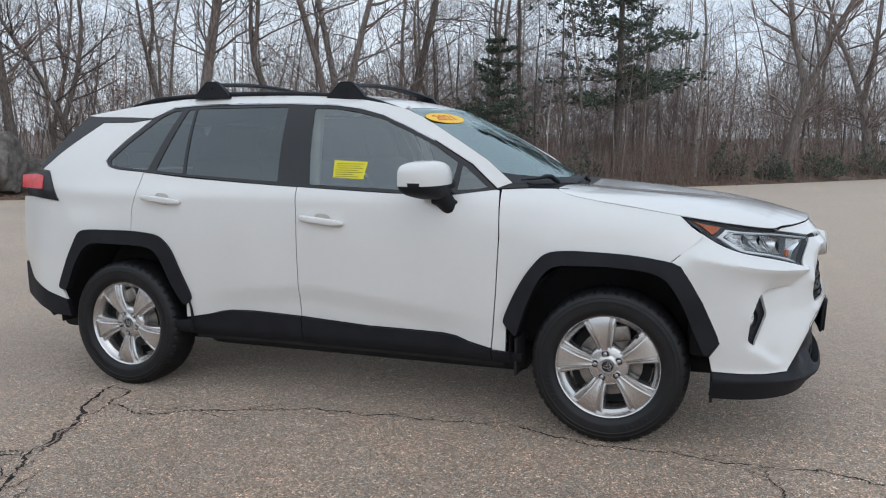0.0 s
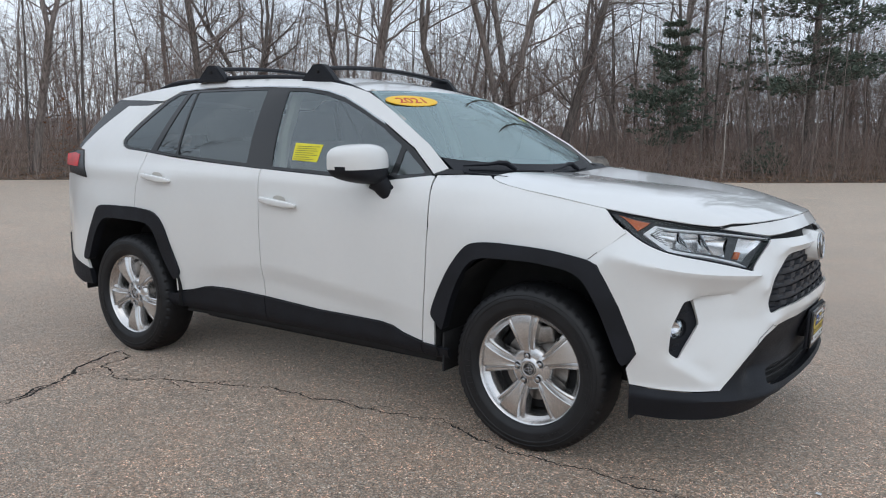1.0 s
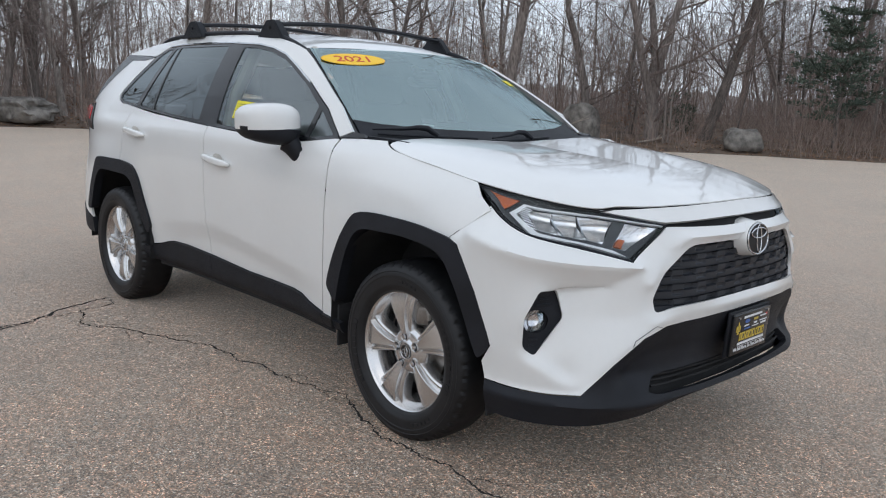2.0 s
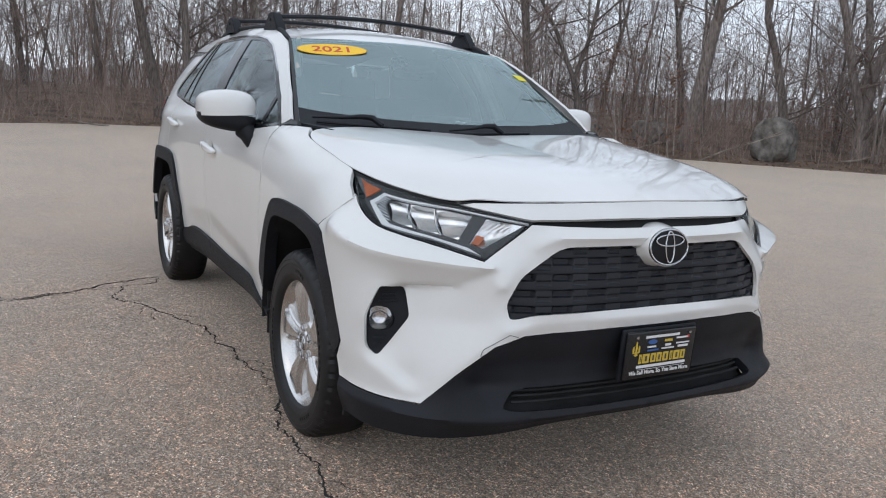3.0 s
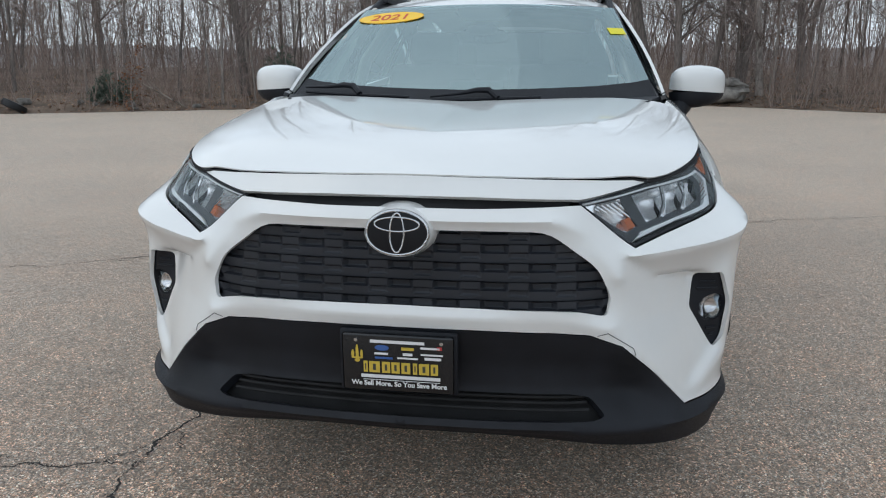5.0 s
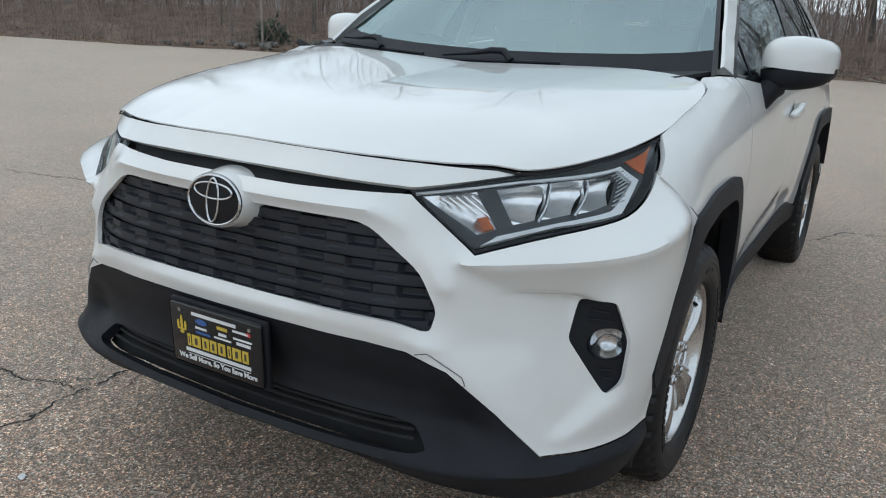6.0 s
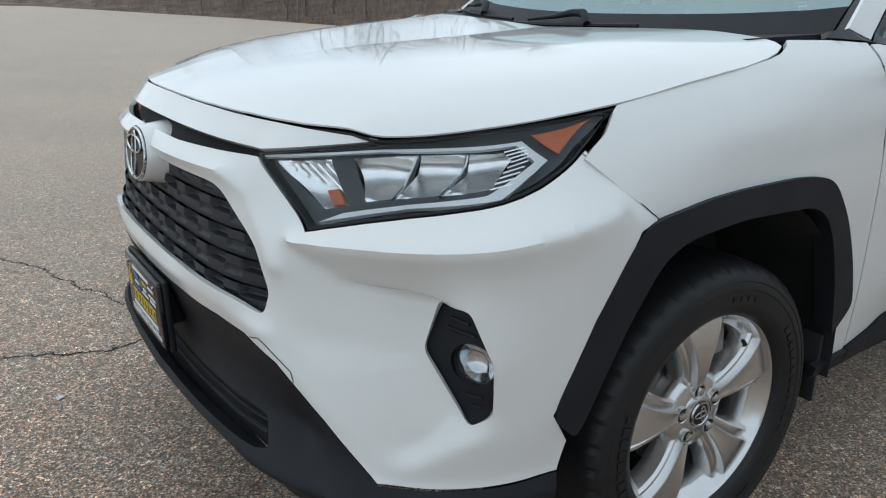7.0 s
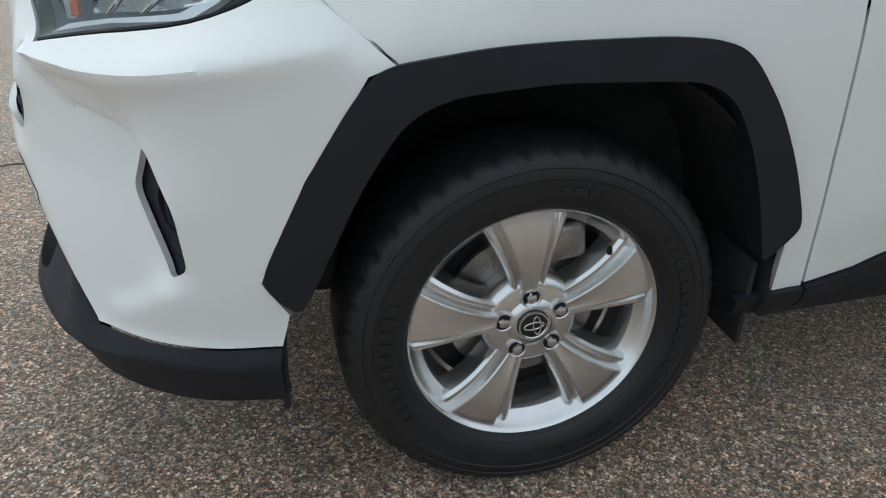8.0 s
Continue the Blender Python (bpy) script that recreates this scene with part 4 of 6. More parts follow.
def greenhouse():
    skin("window_surround", car, gloss_black, lambda x, z: flank(x, z) + Vector((0, -.004, 0)), DLO, [rounded(p, 0.012) for p in PANES.values()], 0.03, 0.01, (0, 1, 0), "both", "gloss black pillars and window frames")
    for nm, loop in PANES.items():
        glass = side_glass if nm.startswith("front") else dark_glass
        lab = "clear front side window" if nm.startswith("front") else "dark privacy glass"
        skin("side_window", car, glass, lambda x, z: flank(x, z) + Vector((0, -.008, 0)), rounded(loop, 0.012), [], 0.06, 0, (0, 1, 0), "both", lab)
    trim = [p for p in DLO[10:] if p[0] > -1.2]
    up = [(.868, 1.172), (.735, 1.278), (.60, 1.358), (.49, 1.422), (.37, 1.486), (.28, 1.527), (.15, 1.562), (.0, 1.589), (-.15, 1.607), (-.45, 1.622), (-.76, 1.626), (-1.157, 1.613), (-1.43, 1.585), (-1.80, 1.53)]
    low = [(x + .006, z + .005) for x, z in DLO[10:20]] + [(-1.165, 1.570), (-1.26, 1.521), (-1.30, 1.508), (-1.5, 1.516), (-1.72, 1.522)]
    skin("roof_side", car, white_paint, flank, up + low[::-1], [], 0.02, 0.012, (0, .8, .5), "both", "white roof side and windscreen pillar")
    skin("bright_window_strip", car, chrome, lambda x, z: flank(x, z) + Vector((0, .002, 0)), [(x, z + .001) for x, z in DLO[12:21]] + [(x, z + .008) for x, z in DLO[12:21][::-1]], [], 0.02, 0.004, (0, 1, 0), "both", "thin bright strip over the windows")
    skin("pillar_foot_trim", car, gloss_black, lambda x, z: flank(x, z) + Vector((0, .001, 0)), [(.800, 1.141), (.826, 1.145), (.95, 1.151), (.94, 1.165), (.872, 1.170)], [], 0.02, 0.02, (0, 1, 0), "both")
    skin("spoiler_side", car, gloss_black, flank, [(-1.80, 1.525), (-1.50, 1.512), (-1.30, 1.503), (-1.43, 1.486), (-1.65, 1.488), (-1.86, 1.341), (-2.02, 1.218), (-2.06, 1.225)], [], 0.025, 0.02, (0, 1, 0), "both", "black trim beside the rear window")
    # roof skin
    edge = [(.345, 0), (.335, .25), (.30, .48), (.27, .585), (.15, .597), (0, .60), (-.3, .592), (-.8, .580), (-1.2, .560), (-1.5, .545), (-1.80, .56), (-1.93, .55), (-1.97, .3), (-1.98, 0)]
    skin("roof", car, white_paint, roof_at, edge, [], 0.035, 0.016, (0, 0, 1), "mid", "white roof ending in a small spoiler")
    lining = [(.33, 0), (.25, .56), (-.8, .55), (-1.75, .52), (-1.75, 0)]
    skin("headliner", car, cabin_beige, lambda x, y: roof_at(x, y) + Vector((0, 0, -.04)), lining, [], 0.08, 0, (0, 0, -1), "mid", "light cloth headliner")
    # windscreen
    skin("windscreen", car, clear_glass, screen, [(0, -.02), (1, -.02), (1.0, 1.0), (0, 1.0)], [], 0.05, 0, (1, 0, 1), "mid", "large raked windscreen")
    skin("screen_band", car, gloss_black, lambda v, s: screen(v, s) - Vector((.004, 0, .004)), [(.945, -.03), (1.02, -.03), (1.02, 1.02), (.945, 1.02)], [], 0.03, 0.004, (1, 0, 1), "both", "black border of the windscreen")
    skin("cowl_edge", car, black_plastic, lambda v, s: screen(v, s) + Vector((.0015, 0, .0025)), [(0, -.03), (1.0, -.03), (1.0, .135), (.9, .118), (.7, .108), (0, .104)], [], 0.03, 0.003, (1, 0, 1), "mid", "matt black cowl edge along the foot of the windscreen")
    skin("screen_band", car, gloss_black, lambda v, s: screen(v, s) - Vector((.004, 0, .004)), [(0, .965), (1.0, .965), (1.0, 1.02), (0, 1.02)], [], 0.03, 0, (1, 0, 1), "mid")
    skin("screen_frit", car, cabin_dark, lambda v, s: screen(v, s) - Vector((.005, 0, .005)), [(0, .79), (.13, .79), (.20, .88), (.21, .97), (0, .97)], [], 0.03, 0, (1, 0, 1), "mid", "dark dotted patch round the camera behind the glass")


def screen(v, s):
    """The windscreen: v from the middle (0) to the pillar (1), s from its foot to the roof."""
    foot = Vector((1.075 - .205 * v ** 2.2, .748 * v, 1.128 + .036 * v ** 2))
    head = Vector((.345 - .08 * v ** 2, .592 * v, 1.553 - .018 * v ** 2))
    p = foot.lerp(head, s)
    return p + Vector((.5, 0, .86)) * (0.07 * s * (1 - s) * (1 - .6 * v ** 2))


front_panels()
bonnet_panels()
side_panels()
greenhouse()


# -- grille, emblem, plate
def grille():
    rim = uz("grille_top")
    loop = rim + [(0, rim[-1][1])]
    big = pull(rim, (0, .77), 1.03)
    big = [(max(u, 0), z) for u, z in big]
    g = skin("grille", car, grille_plastic, face_back(0.045), big, [], 0.03, 0.0, (1, 0, 0), "mid", "dark grey grille with staggered horizontal slots")
    outline = [(-1, rim[-1][1]), (-1, .868)] + rim
    pitch = .0478

    def reach(z):
        us = np.linspace(0, .66, 400)
        ok = within(us, np.full(400, z), outline)
        return float(us[ok].max()) + .006 if ok.any() else 0.05

    def sink(u, v):
        """How deep the grille lies: a louvre, a row of deep pockets, and shallow ones between them a little lower."""
        ph = (abs(u) / .123 + .52) % 1.0
        def band(x, lo, hi, soft):
            return min(1, max(0, (x - lo) / soft)) * min(1, max(0, (hi - x) / soft))
        deep = band(v, .50, .98, .07) * band(ph, .20, .80, .10)
        low = band(v, .20, .58, .07) * band((ph + .5) % 1.0, .27, .73, .08)
        return .020 - .007 * v + .016 * deep + .006 * low

    for r in range(5):
        z0 = .640 + r * pitch
        verts, faces, cols, m = [], [], 241, 17
        for k in range(m):
            v = k / (m - 1)
            z = z0 + pitch * (v * .985)
            if z > .874:
                z = .874
            end = reach(min(max(z, .647), .8665))
            for c in range(cols):
                u = end * (2 * c / (cols - 1) - 1)
                p = face_back(sink(u, v))(abs(u), z)
                verts.append((p.x, math.copysign(p.y, u) if abs(u) > 1e-6 else 0, p.z))
        for k in range(m - 1):
            faces += [(k * cols + c, k * cols + c + 1, (k + 1) * cols + c + 1, (k + 1) * cols + c) for c in range(cols - 1)]
        mesh_part("grille_slat", verts, faces, grille_plastic, g, smooth=False)
    # radiator block seen through the gaps
    part("radiator_core", block((.10, 1.02, .50), (2.02, 0, .62), .02), matt_black, car)


def oval(a, b, n=48):
    return [(a * math.cos(2 * math.pi * k / n), b * math.sin(2 * math.pi * k / n)) for k in range(n)]


def oval_stack(levels, n=48):
    """Ovals (half width, half height, along) skinned one to the next along +x; the last is closed."""
    bm = bmesh.new()
    rings = [[bm.verts.new((x, y, z + dz)) for y, z in oval(a, b, n)] for a, b, x, dz in levels]
    for r, s in zip(rings, rings[1:]):
        for k in range(n):
            bm.faces.new((r[k], r[(k + 1) % n], s[(k + 1) % n], s[k]))
    bm.faces.new(rings[-1])
    bmesh.ops.recalc_face_normals(bm, faces=bm.faces)
    return bm


def oval_tube(a, b, r, flat=1.0, n=48):
    bm = tube([(0, y, z) for y, z in oval(a, b, n) + oval(a, b, n)[:1]], r, 8, cap=False)
    bmesh.ops.scale(bm, vec=(flat, 1, 1), verts=bm.verts)
    return bm


def emblem():
    at = Matrix.Translation((2.264, 0, .861)) @ Matrix.Rotation(radians(-6), 4, "Y") @ Matrix.Diagonal((1, .90, .90, 1))
    bez = oval_stack([(.112, .081, -.04, .005), (.103, .0745, -.008, .003), (.0985, .071, .010, .001), (.0965, .0695, .020, 0), (.0945, .068, .0245, 0), (.092, .066, .022, 0)])
    bmesh.ops.transform(bez, matrix=at, verts=bez.verts)
    b = part("emblem_mount", bez, white_paint, car, "white oval mount blended into the nose")
    pieces = [("emblem_disc", oval_stack([(.092, .0645, .018, 0), (.090, .063, .027, 0), (.04, .03, .030, 0)]), emblem_black, ""),
              ("emblem_ring", oval_tube(.0885, .062, .0036), chrome, "chrome oval ring")]
    for nm, bm, mt, lab in pieces:
        if nm == "emblem_ring":
            bmesh.ops.translate(bm, vec=(.027, 0, 0), verts=bm.verts)
        bmesh.ops.transform(bm, matrix=at, verts=bm.verts)
        part(nm, bm, mt, b, lab)
    for a, c, dz in ((.020, .055, 0), (.064, .020, .024)):
        bm = oval_tube(a, c, .0030)
        bmesh.ops.translate(bm, vec=(.031, 0, dz), verts=bm.verts)
        bmesh.ops.transform(bm, matrix=at, verts=bm.verts)
        part("emblem_oval", bm, chrome, b)


def lettering(name, text, size, material, parent, m, extrude=0.0006, label="", bold=0.0):
    """Words as a flat mesh; m puts their plane (x right, y up) into the world."""
    cu = bpy.data.curves.new(name, "FONT")
    cu.body, cu.size, cu.align_x, cu.align_y, cu.extrude, cu.offset = text, size, "CENTER", "CENTER", extrude, bold
    tmp = bpy.data.objects.new(name, cu)
    me = bpy.data.meshes.new_from_object(tmp)
    bpy.data.objects.remove(tmp)
    me.transform(m)
    me.materials.clear()
    me.materials.append(material)
    ob = new(name, me)
    ob.parent = parent
    return tagged(ob, label)


def bar(w, h, m, bulge=False, n=16, t=0.0012):
    """A flat rounded bar or oval of that size in the plane of m."""
    bm = bmesh.new()
    loop = [(w / 2 * math.cos(2 * math.pi * k / n), h / 2 * math.sin(2 * math.pi * k / n)) for k in range(n)] if bulge else [(-w / 2, -h / 2), (w / 2, -h / 2), (w / 2, h / 2), (-w / 2, h / 2)]
    f = bm.faces.new([bm.verts.new((x, y, 0)) for x, y in loop])
    ext = bmesh.ops.extrude_face_region(bm, geom=[f])
    bmesh.ops.translate(bm, vec=(0, 0, t), verts=[g for g in ext["geom"] if isinstance(g, bmesh.types.BMVert)])
    bmesh.ops.recalc_face_normals(bm, faces=bm.faces)
    bmesh.ops.transform(bm, matrix=m, verts=bm.verts)
    return bm


def dealer_plate():
    at = Matrix.Translation((2.298, 0, .517)) @ Matrix(((0, 0, 1, 0), (1, 0, 0, 0), (0, 1, 0, 0), (0, 0, 0, 1))) @ Matrix.Rotation(radians(3), 4, "X") @ Matrix.Diagonal((.91, .91, 1, 1))
    def on(x, y, z=0.0055):
        return at @ Matrix.Translation((x, y, z))
    bm = block((.326, .178, .010), (0, 0, 0), .008, 3)
    bmesh.ops.transform(bm, matrix=at, verts=bm.verts)
    plate = part("dealer_plate", bm, gloss_black, car, "black dealer plate with gold and white print")
    bm = block((.345, .190, .014), (0, 0, -.013), .006, 2)
    bmesh.ops.transform(bm, matrix=at, verts=bm.verts)
    part("plate_bracket", bm, black_plastic, plate)
    bm = block((.20, .10, .05), (0, 0, -.04), .006, 2)
    bmesh.ops.transform(bm, matrix=at, verts=bm.verts)
    part("plate_bracket", bm, black_plastic, plate)
    lettering("slogan", "We Sell More, So You Save More", .0205, ink_white, plate, on(0.003, -.064), bold=.0005)
    part("print_bar", bar(.158, .009, on(0, .067)), ink_white, plate)
    part("print_bar", bar(.232, .010, on(.008, -.041)), ink_white, plate)
    part("print_bar", bar(.225, .0012, on(.01, -.052)), ink_white, plate)
    for x, w in ((-.094, .013), (-.068, .034), (-.034, .026), (-.006, .026), (.024, .028), (.051, .013), (.077, .032), (.107, .023)):
        part("print_bar", bar(w * .92, .034, on(x, -.012)), ink_gold, plate)
        part("print_bar", bar(w * .26, .019, on(x, -.012, .0062)), ink_dark, plate)
    for x, y, w, h, mt in ((-.045, .048, .042, .017, ink_blue), (.030, .048, .036, .009, ink_gold), (-.047, .030, .040, .006, ink_white), (.030, .031, .028, .008, ink_white), (.100, .033, .064, .005, ink_white),
                           (.103, .021, .048, .008, ink_white), (.030, .019, .060, .005, ink_white), (-.04, .017, .052, .006, ink_blue), (.095, .053, .055, .006, ink_white), (.122, .054, .014, .010, ink_redlogo)):
        part("print_mark", bar(w, h, on(x, y), bulge=(mt is ink_blue and h > .01)), mt, plate)
    for x, y, w, h in ((-.118, .030, .009, .050), (-.131, .026, .008, .026), (-.105, .026, .008, .026), (-.118, .014, .034, .006), (-.118, .006, .016, .010)):
        part("print_mark", bar(w, h, on(x, y, .0058), bulge=True), ink_gold, plate)
    for x in (-.120, .128):
        part("plate_bolt", bar(.011, .011, on(x, .070), True, t=.004), chrome, plate)


# -- head lamps
def lamp_at(depth):
    low, top = [to_face(*q)[:2] for q in LINES["lamp_low"]], [to_face(*q)[:2] for q in LINES["lamp_top"]]
    def arc(line):
        line = np.array(line)
        s = np.r_[0, np.cumsum(np.linalg.norm(np.diff(line, axis=0), axis=1))]
        return s / s[-1], line
    sl, ll = arc(low)
    st, lt = arc(top)
    inner = face_back(depth)
    def f(p, q):
        a = np.array([np.interp(p, sl, ll[:, 0]), np.interp(p, sl, ll[:, 1])])
        b = np.array([np.interp(p, st, lt[:, 0]), np.interp(p, st, lt[:, 1])])
        u, z = a * (1 - q) + b * q
        return inner(float(u), float(z))
    return f


def head_lamps():
    lens = skin("headlamp", car, lens_clear, lamp_at(0.002), [(0.002, .01), (.3, .01), (.6, .01), (.90, .02), (.915, .5), (.90, .99), (.5, .99), (.002, .99)], [], 0.015, 0.0, (1, .5, 0), "left", "clear lens over a dark headlamp with chrome reflectors")
    bowls = [[(.238, .78), (.405, .735), (.340, .42), (.258, .185), (.18, .19)], [(.414, .73), (.524, .675), (.476, .38), (.380, .155), (.266, .18), (.352, .42)],
             [(.532, .665), (.622, .585), (.634, .42), (.532, .135), (.390, .15), (.486, .37)]]
    turn_bowl = [(.015, .85), (.175, .80), (.150, .495), (.125, .17), (.05, .16)]
    top, deep = lamp_at(0.0), lamp_at(0.03)
    def sunk(depth):
        def f(p, q):
            a = top(p, q)
            return a + (deep(p, q) - a) * (depth(p, q) / .03)
        return f
    def trim_depth(p, q):
        return .006 + .026 * min(1, max(0, (.97 - p) / .16))
    def bowl_depth(loop, more):
        mid = np.mean(loop, axis=0)
        wide, high = np.ptp([x for x, _ in loop]) / 2, np.ptp([y for _, y in loop]) / 2
        return lambda p, q: trim_depth(p, q) + more * max(0, 1 - ((p - mid[0]) / wide) ** 2 * .8 - ((q - mid[1]) / high) ** 2 * .8)
    made = [skin("lamp_trim", lens, lamp_dark, sunk(trim_depth), [(-.005, .0), (.3, .0), (.6, .0), (.97, .02), (.985, .5), (.97, .98), (.5, 1.0), (-.005, 1.0)], bowls + [turn_bowl], .012, 0.0, (1, .5, 0), "left", "dark grey inner lamp trim"),
            skin("lamp_rim", lens, black_plastic, lamp_at(0.003), [(-.004, -.01), (.3, -.01), (.6, -.01), (.975, 0), (.99, .5), (.975, 1.0), (.5, 1.01), (-.004, 1.01)], [[(.006, .022), (.3, .020), (.6, .020), (.955, .05), (.97, .5), (.95, .955), (.5, .975), (.004, .98)]], .012, .004, (1, .5, 0), "left", "black lamp seal")]
    for loop, more in zip(bowls + [turn_bowl], (.034, .034, .03, .02)):
        wide = pull(loop, np.mean(loop, axis=0), 1.03)
        made.append(skin("reflector_bowl", lens, lamp_chrome, sunk(bowl_depth(loop, more)), wide, [], .012, 0.0, (1, .5, 0), "left", "faceted chrome reflector bowl"))
    for nm, mt, depth, loop, thick, lab in (
        ("light_bracket", lamp_white, 0.011, [(.008, .97), (.34, .895), (.692, .74), (.722, .25), (.54, .015), (.295, .07), (.03, .05), (.115, .115), (.302, .12), (.512, .10), (.688, .33), (.670, .69), (.33, .862), (.004, .935)], .012, "white daytime-light bracket"),
        ("turn_bulb", amber, 0.030, [(.082, .20), (.118, .20), (.134, .40), (.100, .40)], .012, "amber bulb"),
        ("side_reflector", amber, 0.010, [(.728, .80), (.93, .66), (.76, .25)], .004, "amber side reflector"),
        ("lower_strip", chrome, 0.022, [(.04, .03), (.30, .05), (.54, -.0), (.56, .03), (.30, .09), (.10, .10)], .01, "")):
        made.append(skin(nm, lens, mt, lamp_at(depth), loop, [], 0.035, thick, (1, .5, 0), "left", lab))
    # ribs of the light bracket's elbow
    for k in range(9):
        q0 = .62 - k * .058
        p0 = .655 - (.02 * (k - 3.2) if k > 3 else 0)
        a, b = lamp_at(0.012)(p0 - .03, q0 + .01), lamp_at(0.012)(p0 + .035, q0)
        made.append(part("light_rib", tube([a, b], .0018, 5), lamp_chrome, lens))
    # bright edges between the bowls and flutes of the turn reflector
    for fin in (((.409, .735), (.372, .56), (.318, .34), (.262, .18)), ((.528, .67), (.505, .52), (.450, .32), (.386, .15))):
        run = spline(np.linspace(0, 1, 4), np.array(fin))
        made.append(part("reflector_fin", tube([lamp_at(0.020)(*run(t)) for t in np.linspace(0, 1, 12)], .0030, 6), chrome, lens))
    for k in range(6):
        p0, tip = .036 + .023 * k, .80 - .01 * k
        made.append(part("reflector_flute", tube([lamp_at(0.036)(p0 + .012 * t, tip - t * (.10 + .075 * k)) for t in np.linspace(0, 1, 5)], .0028, 5), lamp_chrome, lens))
    twin = flipped(lens)
    for ob in made:
        flipped(ob, twin)


# -- wheels
def tyre_mesh():
    prof = [(.228, -.085), (.238, -.098), (.262, -.108), (.300, -.111), (.330, -.104), (.346, -.090), (.352, -.074), (.3545, -.045), (.355, 0.0), (.3545, .045), (.352, .074), (.346, .090), (.338, .099), (.330, .104),
            (.318, .1085), (.316, .107), (.305, .111), (.300, .111), (.298, .1095), (.270, .109), (.262, .108), (.258, .106), (.247, .101), (.243, .098), (.240, .094), (.238, .090), (.232, .082)]
    segs = 168
    bm = bmesh.new()
    rings = []
    for k in range(segs):
        w = 2 * math.pi * k / segs
        ring = []
        for r, h in prof:
            cut = 0.0
            if r > .335 and abs(h) > .05 and k % 4 == 0:
                cut = .008
            elif r > .335 and abs(h) > .05 and k % 4 == 2:
                cut = .003
            ring.append(bm.verts.new(((r - cut) * math.cos(w), h, (r - cut) * math.sin(w))))
        rings.append(ring)
    for k in range(segs):
        a, b = rings[k], rings[(k + 1) % segs]
        for i in range(len(prof) - 1):
            bm.faces.new((a[i], a[i + 1], b[i + 1], b[i]))
    bmesh.ops.recalc_face_normals(bm, faces=bm.faces)
    return bm


def spoke_mesh(turn):
    """One broad spoke: a flat face that fans out to the rim, and a groove and a rounded rib down each flank."""
    bm = bmesh.new()
    rows, n = [], 18
    for i in range(n):
        t = i / (n - 1)
        r = .066 + t * (.2195 - .066)
        flat = .0110 + .037 * t ** 1.3
        rib = .020 + .011 * t
        y = .068 + .019 * math.sin(math.pi * min(1, .08 + t * .62)) - .006 * t ** 3
        half = [(0, y - .0025 * (1 - t)), (flat * .55, y - .0012 * (1 - t)), (flat - .003, y), (flat, y - .0015), (flat + rib * .16, y - .0120), (flat + rib * .30, y - .0175), (flat + rib * .50, y - .0125),
                (flat + rib * .74, y - .0125), (flat + rib * .95, y - .0185), (flat + rib + .002, y - .032), (flat + rib + .006, y - .060)]
        section = [(-a, h) for a, h in half[:0:-1]] + half
        ring = []
        for a, h in section:
            k = max(0.0, (r - .13) / .0895)
            ring.append(bm.verts.new((math.sqrt(max(1e-6, r * r - a * a * k)), h, a)))
        rows.append(ring)
    for a, b in zip(rows, rows[1:]):
        for k in range(len(a) - 1):
            bm.faces.new((a[k], a[k + 1], b[k + 1], b[k]))
    bmesh.ops.recalc_face_normals(bm, faces=bm.faces)
    if sum(f.normal.y * f.calc_area() for f in bm.faces) < 0:
        bmesh.ops.reverse_faces(bm, faces=bm.faces)
    bmesh.ops.rotate(bm, cent=(0, 0, 0), matrix=Matrix.Rotation(turn, 3, "Y"), verts=bm.verts)
    return bm


def wheel_mesh():
    rim = lathe([(.196, -.09), (.205, -.075), (.200, .01), (.196, .035), (.198, .050), (.207, .060), (.2155, .070), (.219, .079), (.2235, .0855), (.2275, .088), (.230, .086), (.2305, .080), (.226, .07), (.224, -.08), (.226, -.092), (.2, -.095), (.196, -.09)], 96)
    spokes = [spoke_mesh(2 * math.pi * k / 5) for k in range(5)]
    hub = lathe([(.090, .005), (.093, .034), (.091, .046), (.085, .055), (.078, .061), (.072, .0635), (.048, .066), (.040, .073), (.034, .075), (.033, .072), (.0, .072)], 60)
    for b in (rim, hub, *spokes):
        bmesh.ops.scale(b, vec=(1.045, 1, 1.045), verts=b.verts)
    return rim, hub, spokes


